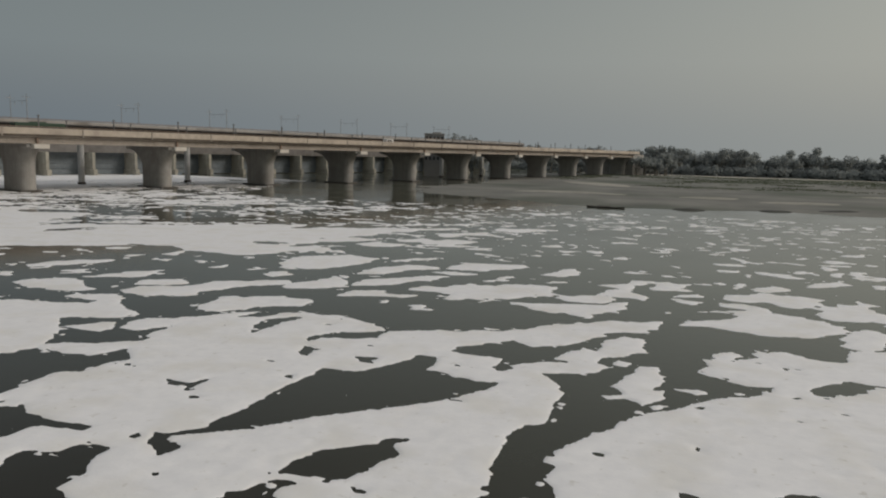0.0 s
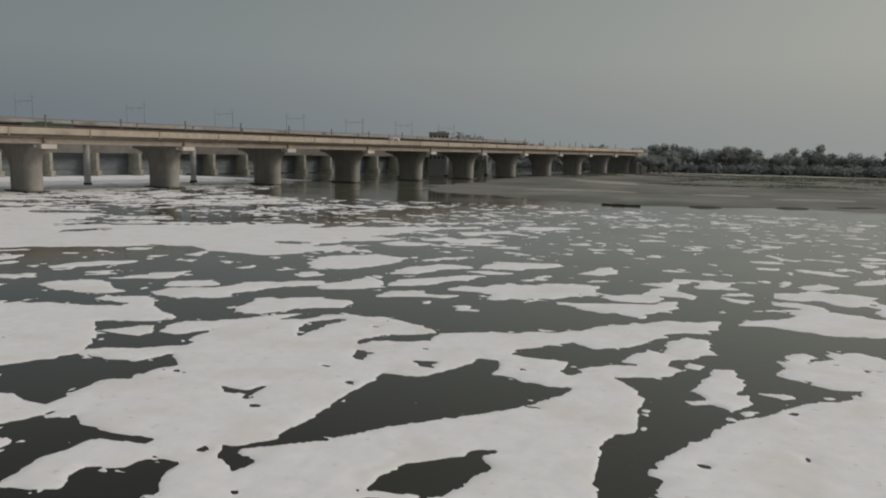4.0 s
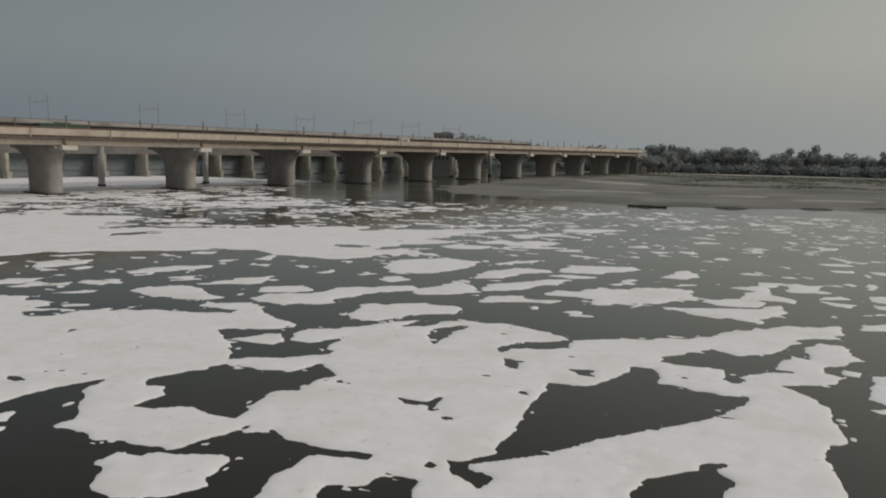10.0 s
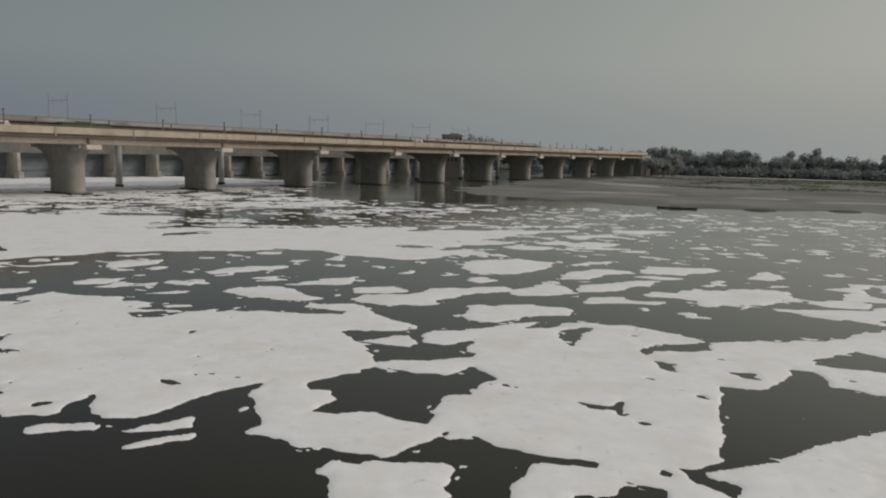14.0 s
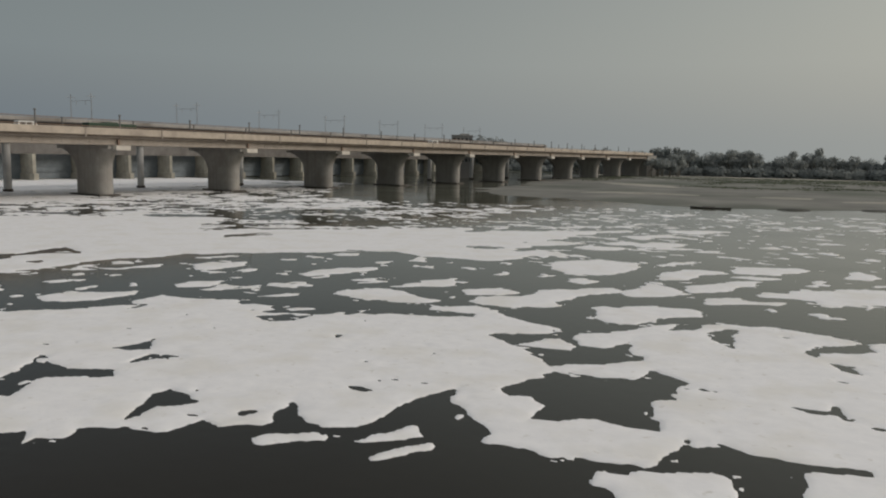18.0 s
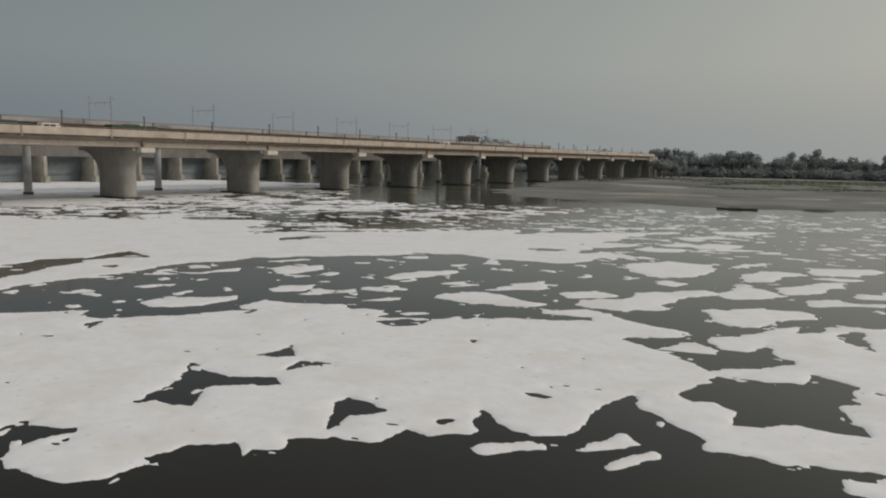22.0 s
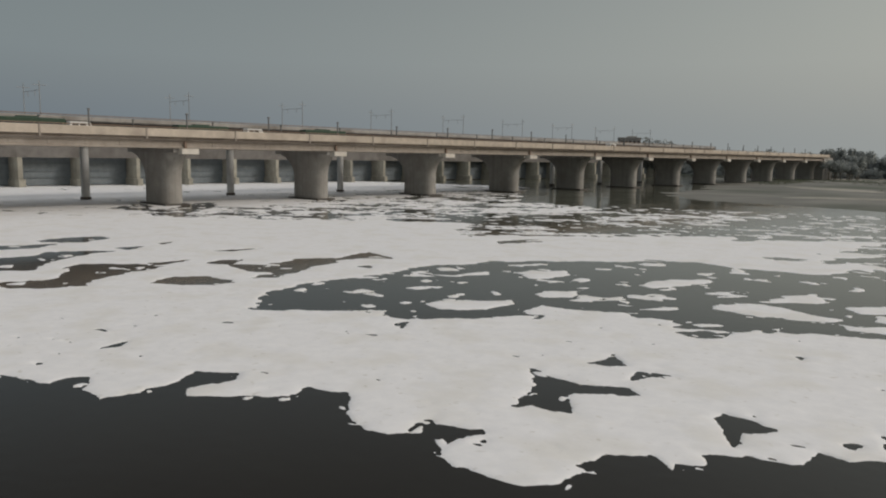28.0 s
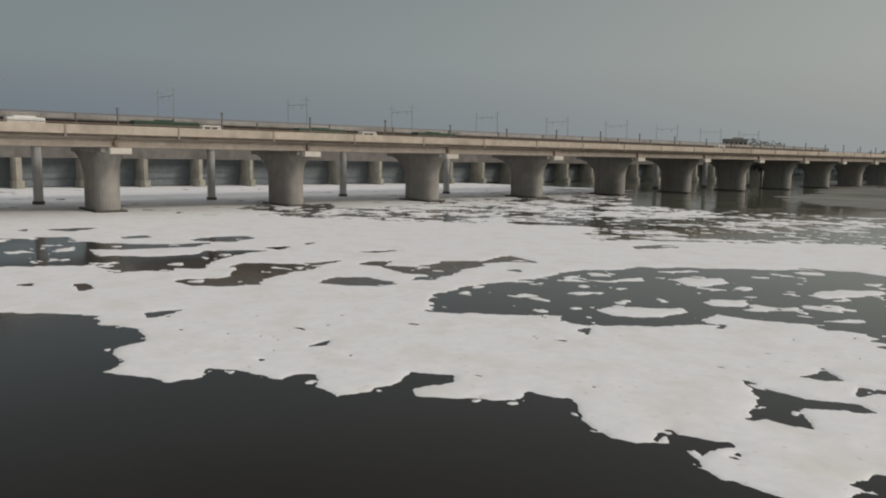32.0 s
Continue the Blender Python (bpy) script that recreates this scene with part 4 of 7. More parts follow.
# angular rifts close by
rift(-4.98, 51.89, -2.64, 54.06, 0.43, 55.14, 0.09, 51.53)
rift(-2.64, 54.06, -1.84, 55.62, -1.27, 54.40, -1.95, 53.31)
rift(-1.74, 51.87, 0.42, 54.91, 0.83, 51.84, -1.64, 49.43)
rift(0.28, 54.85, 2.58, 59.71, 2.11, 55.07, 0.71, 51.79)
rift(2.11, 59.24, 3.74, 60.39, 7.98, 62.19, 2.11, 55.07)
rift(1.36, 49.86, 3.36, 50.85, 3.68, 45.99, 2.14, 45.35)
rift(2.43, 49.66, 6.31, 52.06, 4.64, 43.25, 2.09, 43.54)
rift(1.19, 42.61, 2.09, 43.54, 3.96, 43.12, 3.46, 41.08)
rift(0.94, 41.47, 4.00, 43.51, 3.13, 40.95, 1.07, 39.72)
rift(1.03, 40.13, 3.38, 41.05, 2.76, 38.82, 1.36, 38.28)
rift(5.32, 56.41, 7.22, 56.14, 3.54, 48.59, 2.43, 49.66)
rift(2.55, 59.43, 9.04, 61.96, 6.52, 53.00, 3.48, 50.90)
rift(-9.26, 60.93, 9.35, 69.07, 8.90, 66.81, -8.41, 55.89)
rift(-24.22, 55.79, -16.84, 60.34, -16.25, 58.58, -19.48, 55.47)
# sheets close by
floe(-9.71, 54.52, 2.17, 59.94, 0.31, 55.31, -9.00, 51.08)
floe(-5.06, 51.33, -1.84, 51.82, -1.75, 48.71, -4.64, 48.21)
floe(-0.90, 50.66, 3.79, 52.96, 2.78, 50.61, -0.71, 49.35)
# rafts close by
raft(-1.8, 47.9, 0.79, 0.49, 53)
raft(2.0, 61.4, 3.59, 1.15, 27)
raft(-1.7, 59.3, 1.11, 0.58, 50)
raft(3.3, 56.5, 2.14, 1.23, -88)
raft(1.9, 53.5, 1.55, 0.76, 73)
raft(4.3, 53.5, 0.96, 0.60, 69)
raft(5.0, 51.2, 2.80, 0.86, 80)
raft(4.3, 47.8, 1.10, 0.46, 50)
raft(-2.3, 65.4, 2.93, 1.48, 33)
# angular rifts close by
rift(-46.76, 25.24, -44.76, 27.06, -42.21, 26.49, -42.69, 24.87)
rift(-48.06, 29.54, -47.29, 30.39, -44.57, 29.99, -46.11, 28.62)
rift(-48.41, 28.02, -46.38, 28.93, -45.44, 27.79, -45.61, 25.26)
rift(-44.57, 26.95, -41.78, 26.64, -42.07, 24.15, -45.90, 24.45)
rift(-41.92, 26.59, -40.77, 28.17, -38.80, 27.21, -40.78, 24.58)
rift(-41.04, 28.77, -40.78, 29.50, -38.93, 30.42, -38.54, 28.05)
# angular rifts close by
rift(2.52, 54.19, 5.31, 55.66, 5.14, 54.67, 2.55, 53.40)
rift(2.49, 53.98, 3.28, 54.00, 3.17, 52.52, 2.41, 52.21)
rift(4.07, 52.53, 5.11, 53.88, 4.34, 51.08, 3.38, 50.53)
rift(1.77, 56.96, 2.31, 56.49, 1.95, 54.79, 1.56, 55.28)
rift(4.64, 54.57, 5.28, 54.83, 4.70, 52.25, 4.45, 52.51)
rift(-9.81, 37.12, -9.50, 37.34, -8.86, 36.17, -9.27, 36.18)
# angular rifts close by
rift(-43.76, 36.22, -41.31, 36.78, -40.71, 36.13, -43.22, 34.92)
rift(-43.14, 42.16, -42.19, 40.14, -42.82, 39.87, -43.51, 40.00)
rift(-41.95, 39.76, -40.26, 39.85, -41.28, 38.68, -41.44, 37.84)
rift(-45.76, 37.42, -45.50, 37.58, -43.12, 35.73, -44.62, 34.85)
# open leads close by
lead(-35.3, 46.4, 0.70, 0.41, 63)
lead(-33.0, 47.9, 0.50, 0.17, 84)
# angular rifts close by
rift(-23.34, 41.91, -19.07, 43.93, -18.85, 39.39, -22.82, 37.93)
rift(-23.37, 42.97, -22.24, 41.17, -23.48, 39.83, -24.71, 40.61)
# the broad sheets in midstream
crust(-83.8, 58.0, -80.0, 65.4, -74.3, 70.8, -60.4, 69.3, -64.8, 58.8, -67.4, 50.7, -67.4, 44.9, -65.2, 40.7)
crust(-136.9, 53.5, -118.7, 70.4, -96.2, 85.6, -68.4, 47.0, -70.4, 45.5, -79.6, 38.4, -84.7, 33.0, -82.8, 26.4)
crust(-30.0, 52.6, -29.7, 54.8, -28.0, 56.6, -26.0, 58.2, -24.7, 60.6, -22.0, 61.3, -20.5, 61.5, -22.4, 58.8, -23.5, 57.4, -25.2, 57.6, -24.4, 55.4, -25.8, 54.2, -28.2, 53.2)
# pools of open water in midstream
gap(-65.2, 40.9, -64.9, 42.4, -67.2, 44.4, -68.1, 46.7, -67.4, 50.7, -64.9, 52.6, -64.4, 53.6, -64.1, 57.0, -55.1, 44.0, -56.2, 43.4, -57.1, 43.9, -61.0, 42.4, -64.2, 41.1)
gap(-64.3, 56.6, -64.8, 58.8, -64.5, 63.3, -61.7, 65.2, -59.6, 67.6, -56.5, 66.2, -49.2, 50.0, -48.6, 46.7, -51.4, 46.2, -52.8, 45.6, -54.1, 44.2, -55.4, 43.9)
gap(-57.3, 66.7, -55.5, 69.6, -51.6, 73.1, -44.5, 51.2, -49.2, 49.1)
gap(-74.7, 59.0, -73.7, 62.4, -73.7, 67.3, -69.5, 64.5, -71.5, 63.5, -73.0, 61.2, -72.8, 57.2)
gap(-69.3, 59.2, -68.9, 60.8, -67.8, 58.2)
gap(-55.1, 41.7, -55.5, 42.6, -55.0, 42.9, -54.7, 41.7)
gap(-52.9, 71.8, -49.4, 74.6, -44.7, 78.0, -41.9, 76.5, -40.9, 71.6, -38.2, 69.4, -36.2, 59.9, -35.3, 51.2, -37.7, 51.0, -38.6, 49.8, -41.2, 51.5, -42.8, 51.4, -45.5, 50.7)
gap(-38.6, 69.2, -36.4, 69.8, -34.8, 71.9, -31.7, 76.5, -30.7, 72.4, -27.8, 69.6, -28.4, 56.7, -29.9, 54.7, -30.1, 52.4, -31.4, 51.7, -34.5, 50.8, -35.9, 50.9)
gap(-121.4, 45.7, -118.3, 48.4, -113.5, 47.6, -105.4, 42.9, -102.4, 42.3, -101.2, 43.2, -91.9, 37.4, -95.2, 38.5, -98.6, 37.8, -100.8, 35.4)
gap(-113.9, 47.2, -111.5, 48.3, -108.2, 48.8, -104.8, 52.4, -102.9, 55.3, -101.5, 51.3, -103.7, 47.7, -106.5, 44.7, -107.3, 44.0)
gap(-102.9, 42.3, -98.8, 45.0, -96.4, 48.5, -98.3, 51.1, -93.8, 54.6, -93.2, 50.9, -92.3, 46.9, -90.7, 45.3, -89.4, 43.2, -91.0, 41.9, -89.7, 40.5, -91.5, 39.6, -92.4, 37.5, -97.0, 39.1)
gap(-85.8, 37.7, -86.3, 39.3, -84.7, 40.9, -84.7, 42.3, -88.1, 45.3, -89.3, 47.6, -85.8, 49.7, -83.6, 53.8, -81.8, 48.4, -82.1, 46.1, -81.4, 43.1, -80.0, 41.0, -80.9, 39.5, -82.9, 37.5)
gap(-77.1, 44.0, -77.8, 46.9, -76.4, 48.3, -73.8, 48.3, -72.4, 47.7, -72.8, 45.8, -75.0, 44.6)
gap(-81.0, 53.2, -81.4, 55.2, -80.0, 56.8, -78.7, 54.0, -76.7, 55.5, -75.9, 57.3, -76.5, 59.6, -74.0, 62.4, -72.1, 59.3, -72.5, 56.8, -71.3, 52.9, -71.2, 50.8, -72.9, 49.8, -72.6, 52.8, -74.7, 52.1, -78.9, 53.8)
gap(-115.0, 52.4, -114.0, 55.3, -111.5, 54.3, -112.8, 51.7)
gap(-106.9, 55.7, -107.4, 59.2, -105.5, 62.1, -103.1, 61.7, -102.0, 57.5, -105.1, 55.5)
gap(-128.1, 51.4, -127.6, 54.3, -125.6, 56.1, -123.7, 51.8)
gap(-95.9, 56.1, -94.6, 58.4, -93.4, 55.7)
gap(-87.0, 59.6, -83.1, 65.4, -84.8, 60.9)
gap(-95.4, 61.0, -95.4, 62.5, -94.4, 60.6)
gap(-89.9, 32.5, -90.3, 32.9, -89.7, 33.7, -88.0, 32.5, -87.7, 31.7)
gap(-77.4, 29.9, -77.8, 31.0, -77.1, 32.0, -77.0, 30.8, -76.4, 29.8)
gap(-41.5, 76.2, -37.0, 76.4, -33.6, 75.0, -31.7, 81.3, -27.1, 71.0, -24.9, 70.5, -23.4, 71.2, -22.0, 66.8, -27.3, 63.6, -31.5, 59.3)
gap(-29.5, 55.9, -26.0, 57.5, -25.6, 60.3, -24.3, 62.8, -22.2, 64.4, -21.3, 64.6, -20.0, 60.7, -23.9, 58.4, -23.5, 55.3, -22.4, 54.1, -23.5, 52.1, -24.7, 51.9, -27.9, 53.3)
gap(-17.8, 60.7, -14.6, 62.4, -10.5, 64.0, -7.4, 65.7, -5.6, 66.2, -5.4, 56.4, -8.5, 55.1, -9.8, 54.9, -10.2, 56.3, -12.1, 57.8, -14.0, 58.7, -16.7, 56.8)
gap(-5.9, 66.0, -3.1, 63.9, -0.3, 63.9, 2.0, 66.2, 2.5, 69.4, 5.3, 70.1, 7.3, 70.0, 6.0, 64.2, 3.4, 63.8, 0.8, 62.3, -1.2, 60.0, -2.5, 58.2, -5.7, 56.4)
gap(-30.1, 85.7, -16.7, 94.1, -5.0, 98.9, -4.8, 66.5, -20.5, 58.5)
gap(-5.6, 98.6, 15.4, 108.2, 7.3, 70.0, -5.2, 65.9)
# rafts in midstream
crust(-56.9, 47.9, -56.6, 49.3, -55.5, 50.1, -53.8, 50.9, -52.6, 51.8, -52.0, 51.0, -52.6, 48.6, -54.3, 47.5, -55.5, 47.3)
crust(-60.8, 52.0, -60.1, 53.2, -59.3, 52.8, -59.6, 51.9)
crust(-62.2, 58.4, -60.8, 59.0, -59.9, 61.0, -58.9, 62.3, -58.4, 60.6, -59.8, 58.7)
crust(-63.4, 61.1, -63.2, 62.1, -62.1, 62.6, -61.2, 61.3, -62.4, 60.4)
crust(-56.5, 62.6, -56.5, 65.2, -55.4, 64.9, -53.7, 66.5, -52.9, 64.3, -53.6, 61.5, -54.4, 60.4)
crust(-52.2, 54.6, -51.8, 56.4, -49.4, 58.0, -49.5, 55.8, -51.0, 54.0)
crust(-63.6, 49.5, -63.0, 50.2, -61.8, 50.0, -62.6, 49.1)
crust(-49.4, 54.1, -48.5, 55.7, -47.6, 55.5, -46.4, 57.2, -46.1, 56.2, -47.4, 54.8, -48.7, 53.9)
crust(-60.2, 45.3, -59.6, 45.9, -58.9, 45.6, -59.5, 44.9)
crust(-51.4, 46.6, -50.3, 47.6, -49.1, 48.3, -49.1, 47.4, -50.8, 46.0)
crust(-50.7, 49.4, -50.3, 51.6, -48.6, 51.3, -47.6, 51.2, -44.7, 52.0, -44.2, 50.4, -50.1, 48.3)
crust(-61.6, 55.2, -61.3, 55.8, -60.4, 55.4, -60.7, 54.5)
crust(-46.7, 62.4, -45.7, 64.3, -44.9, 66.3, -42.4, 68.0, -41.9, 66.6, -42.6, 64.7, -44.2, 62.8, -45.6, 61.5)
crust(-40.8, 55.9, -40.3, 57.6, -38.8, 59.0, -37.3, 59.4, -36.1, 58.6, -34.9, 57.8, -33.3, 56.9, -34.0, 55.8, -35.4, 55.4, -36.5, 55.6, -37.8, 55.0, -39.7, 55.4)
crust(-38.1, 60.5, -37.1, 62.6, -36.9, 64.0, -35.2, 65.5, -33.8, 62.8, -34.5, 61.5, -36.3, 60.7)
crust(-32.9, 61.2, -31.6, 62.2, -30.1, 62.6, -28.9, 61.5, -29.8, 60.3, -32.1, 59.3)
crust(-29.4, 69.1, -27.9, 70.5, -28.8, 68.8)
crust(-44.4, 53.4, -43.6, 55.0, -42.4, 55.6, -42.5, 54.5, -43.6, 53.8)
crust(-40.8, 50.5, -39.7, 51.6, -39.4, 51.4, -40.2, 50.3)
crust(-33.5, 55.4, -32.3, 55.0, -30.8, 55.9, -30.2, 55.7, -30.5, 53.8, -31.8, 53.9, -32.9, 53.9)
crust(-37.0, 51.7, -36.2, 52.4, -36.3, 51.4)
crust(-45.0, 57.6, -44.2, 58.6, -44.3, 57.5)
crust(-47.4, 56.2, -46.4, 56.9, -47.0, 55.7)
crust(-43.6, 71.3, -42.2, 72.0, -42.6, 70.3)
crust(-49.1, 73.7, -46.9, 75.8, -47.2, 73.5, -48.4, 73.0)
crust(-92.1, 37.3, -92.4, 38.3, -91.3, 39.5, -89.6, 40.1, -88.2, 39.4, -88.1, 37.8, -90.1, 36.6)
crust(-88.2, 39.4, -90.4, 41.5, -89.5, 43.5, -85.4, 41.7, -85.8, 39.7, -86.9, 38.8)
crust(-88.5, 43.9, -87.9, 45.8, -86.2, 43.8, -86.5, 42.6)
crust(-31.4, 57.1, -31.2, 58.8, -29.0, 60.4, -28.1, 61.4, -27.0, 63.4, -25.1, 64.7, -23.2, 66.0, -22.4, 64.7, -24.4, 63.1, -25.5, 60.5, -26.3, 59.4, -26.2, 57.9, -28.7, 56.4, -31.0, 56.7)
crust(-31.2, 54.6, -30.8, 55.6, -29.7, 55.8, -29.1, 54.6, -30.3, 53.9)
crust(-23.5, 55.3, -23.9, 58.4, -21.5, 60.0, -20.0, 60.9, -19.2, 58.1, -19.9, 56.5, -21.0, 54.7, -22.6, 54.4)
crust(-27.0, 67.2, -26.7, 68.8, -25.6, 69.7, -24.4, 68.5, -25.4, 66.8)
crust(-28.9, 73.6, -29.5, 78.0, -26.7, 81.2, -23.6, 71.9, -25.1, 71.2, -27.3, 71.7)
crust(-25.1, 71.5, -28.0, 79.8, -25.9, 82.0, -22.9, 80.4, -21.9, 77.9, -22.8, 73.9, -23.7, 71.8)
crust(-20.6, 73.4, -19.9, 76.2, -17.8, 78.1, -14.9, 78.7, -14.8, 77.0, -17.2, 75.0, -18.0, 72.2, -20.1, 72.0)
crust(-22.4, 64.1, -21.9, 66.2, -20.6, 69.5, -19.4, 68.7, -17.6, 65.7, -18.9, 65.1, -21.5, 63.3)
crust(-17.9, 66.2, -18.2, 69.3, -16.0, 71.7, -14.7, 73.4, -12.8, 74.0, -12.2, 73.5, -14.4, 70.4, -15.5, 67.9)
crust(-17.4, 62.1, -17.0, 64.4, -15.6, 65.4, -14.2, 64.6, -12.4, 65.2, -12.5, 63.6, -13.3, 63.8, -15.8, 62.6)
crust(-13.9, 67.4, -12.9, 68.8, -11.7, 69.1, -10.1, 71.8, -8.1, 71.4, -7.8, 72.8, -5.7, 73.4, -3.2, 73.0, -4.1, 70.4, -5.6, 66.7, -7.8, 65.7, -9.4, 64.5, -10.3, 64.6, -10.2, 66.8, -11.8, 67.2, -13.6, 66.7)
crust(-5.0, 65.0, -3.9, 65.4, -2.9, 65.0, -0.0, 66.7, 1.0, 68.7, 2.2, 69.8, 2.2, 67.2, 1.0, 64.9, -0.1, 64.0, -0.5, 64.6, -2.6, 63.9)
crust(-3.2, 68.9, -2.2, 69.9, -0.2, 71.4, 0.9, 71.3, 1.3, 69.9, 0.3, 68.1, -2.1, 67.8)
crust(-0.7, 75.5, 1.1, 77.0, 1.7, 79.1, 3.2, 79.4, 2.0, 76.1, 2.1, 73.6, 3.6, 72.0, 3.1, 70.7, 1.7, 71.1, -0.6, 71.2, 0.9, 74.9)
crust(3.4, 77.4, 6.2, 79.8, 5.5, 77.1, 7.0, 76.5, 5.9, 76.0, 3.3, 75.4)
crust(-6.0, 78.8, -4.9, 82.3, -3.5, 83.4, -2.6, 80.1, -4.2, 78.1)
crust(-14.8, 79.6, -13.3, 82.2, -8.9, 83.4, -7.6, 82.2, -9.6, 80.3, -10.9, 78.0, -14.3, 78.1)
crust(-10.0, 73.6, -8.4, 75.4, -7.7, 74.3, -9.3, 72.8)
crust(-15.0, 75.2, -13.3, 76.5, -10.7, 76.5, -12.3, 74.2)
crust(-17.2, 91.7, -14.0, 94.2, -14.5, 91.4, -16.1, 90.5)
crust(7.8, 93.7, 10.1, 94.8, 10.8, 93.1, 8.2, 92.5)
crust(8.2, 89.4, 10.6, 89.9, 10.3, 88.3, 8.4, 87.7)
crust(5.3, 74.2, 7.0, 75.5, 7.5, 74.3, 5.4, 73.2)
crust(5.1, 72.4, 7.0, 71.9, 7.5, 72.7, 6.2, 70.5)
crust(-4.9, 74.6, -3.2, 76.4, -3.1, 75.5, -4.5, 74.0)
crust(-8.4, 95.8, -5.8, 95.9, -6.6, 93.7)
crust(1.3, 102.2, 3.6, 101.5, 2.3, 100.1)
crust(-20.2, 80.7, -17.9, 83.9, -16.9, 82.8, -19.0, 80.3)
crust(-11.8, 87.0, -10.5, 87.7, -10.9, 86.2)
crust(-13.3, 86.2, -12.2, 86.1, -12.7, 85.3)
crust(-20.9, 59.8, -20.0, 60.5, -18.2, 60.5, -17.4, 59.7, -17.5, 58.1, -18.9, 57.3, -19.6, 56.1)
# the broad sheets close by
crust(-3.6, 48.8, 0.7, 50.1, 2.2, 47.7, 2.1, 46.4, 2.0, 43.9, 1.1, 42.5, 1.0, 41.0, 1.2, 39.9, 1.2, 38.8, 1.5, 38.5, 1.7, 37.7, -1.5, 36.4, -4.1, 43.1, -2.7, 45.1)
crust(-1.2, 50.9, -0.6, 51.5, 0.4, 52.1, 2.5, 53.2, 3.3, 52.5, 2.8, 51.2, 0.5, 50.2, -0.4, 50.2)
crust(3.3, 38.4, 2.8, 39.0, 3.2, 40.0, 2.7, 40.3, 3.1, 41.6, 3.8, 43.3, 4.7, 44.9, 5.7, 46.4, 7.0, 48.1, 7.9, 49.0, 8.7, 50.2, 10.1, 50.7, 10.5, 52.2, 12.0, 52.6, 12.6, 51.2, 10.7, 41.5)
crust(7.4, 53.4, 7.6, 55.2, 7.2, 55.6, 7.3, 56.3, 9.2, 56.2, 10.9, 56.3, 11.4, 55.1, 10.6, 52.3, 9.5, 52.1, 8.6, 52.6)
crust(10.5, 57.6, 11.7, 59.3, 12.6, 58.5, 13.7, 57.5, 13.1, 54.0, 12.1, 52.5, 11.0, 52.7, 11.5, 55.5)
crust(-4.8, 35.4, -7.0, 39.3, -5.7, 41.0, -4.1, 43.1, -1.6, 46.7, -0.5, 44.6, 0.5, 37.2, -3.4, 35.6)
crust(-19.3, 38.5, -20.2, 41.1, -19.0, 43.4, -18.7, 44.6, -21.5, 50.0, -18.6, 52.2, -11.6, 55.2, -9.7, 53.7, -5.7, 55.4, -5.0, 49.3, -1.3, 49.5, -1.0, 47.7, -1.8, 45.6, -4.5, 42.5)
crust(-4.4, 42.8, -7.6, 39.1, -8.1, 37.3, -9.2, 36.2, -9.8, 37.9, -12.0, 37.4, -13.0, 36.7, -14.9, 36.4, -17.5, 37.3, -19.3, 38.5, -20.0, 47.3, -9.4, 51.7)
crust(-15.1, 32.5, -15.3, 34.0, -15.3, 35.6, -14.6, 36.0, -13.1, 36.0, -12.8, 36.8, -9.6, 38.1, -8.3, 38.2, -7.5, 38.7, -5.5, 40.0, -5.0, 36.5, -10.9, 34.1, -11.3, 34.9, -11.2, 35.4, -12.2, 35.5, -12.5, 34.5)
crust(-8.3, 38.2, -7.6, 39.0, -4.5, 42.5, -1.1, 47.4, 0.1, 49.5, -0.4, 38.8, -2.2, 37.6, -5.2, 36.4, -8.2, 35.2)
crust(-29.3, 34.4, -37.8, 49.1, -36.5, 51.4, -30.1, 52.5, -25.3, 52.4, -24.9, 50.6, -28.0, 48.8, -25.8, 46.8, -23.9, 44.3, -25.4, 40.4, -24.9, 39.5, -27.2, 40.2, -27.6, 39.2, -28.2, 38.2, -28.7, 36.0, -29.1, 34.7)
crust(-27.2, 38.5, -27.2, 40.1, -25.2, 40.5, -24.8, 39.5, -24.3, 39.9, -23.3, 39.0, -23.7, 37.2, -22.6, 38.0, -21.5, 38.2, -19.8, 37.8, -19.4, 37.5, -18.6, 37.1, -19.0, 35.4, -19.2, 35.0, -20.4, 34.7, -21.7, 34.6)
crust(-21.7, 34.5, -22.5, 34.5, -23.6, 34.6, -24.6, 34.8, -24.6, 35.9, -26.4, 37.8, -27.2, 38.5, -25.5, 39.8, -20.3, 35.6)
crust(-19.7, 45.6, -18.3, 44.1, -18.8, 43.5, -18.8, 41.6, -19.5, 41.2, -19.6, 39.3, -19.4, 37.7, -19.1, 37.6, -18.4, 37.7, -17.8, 37.2, -17.3, 36.9, -17.8, 52.7, -18.8, 52.3, -20.2, 48.3, -20.1, 46.2)
crust(-23.8, 44.0, -23.5, 45.1, -21.8, 45.6, -20.9, 46.6, -19.7, 46.7, -19.8, 45.3, -20.5, 43.8, -21.7, 43.5, -22.6, 43.9, -23.7, 43.4)
crust(-37.6, 30.4, -45.5, 46.8, -41.8, 49.3, -34.6, 50.0, -32.2, 36.5, -32.3, 34.8, -31.8, 34.1, -32.3, 33.3, -33.3, 33.1, -34.4, 33.5, -34.9, 32.0, -36.5, 31.9, -37.6, 31.3, -37.4, 30.5)
crust(-32.3, 36.3, -34.7, 50.0, -30.6, 51.0, -29.4, 34.3, -29.7, 34.1, -30.5, 34.1, -31.2, 34.6)
crust(-50.6, 30.4, -58.7, 42.0, -49.9, 46.8, -42.2, 50.9, -38.5, 31.5, -39.0, 31.2, -39.2, 30.5, -40.7, 29.0, -41.0, 28.4, -40.7, 28.3, -40.9, 26.7, -41.4, 26.3, -42.7, 26.4, -44.7, 28.4)
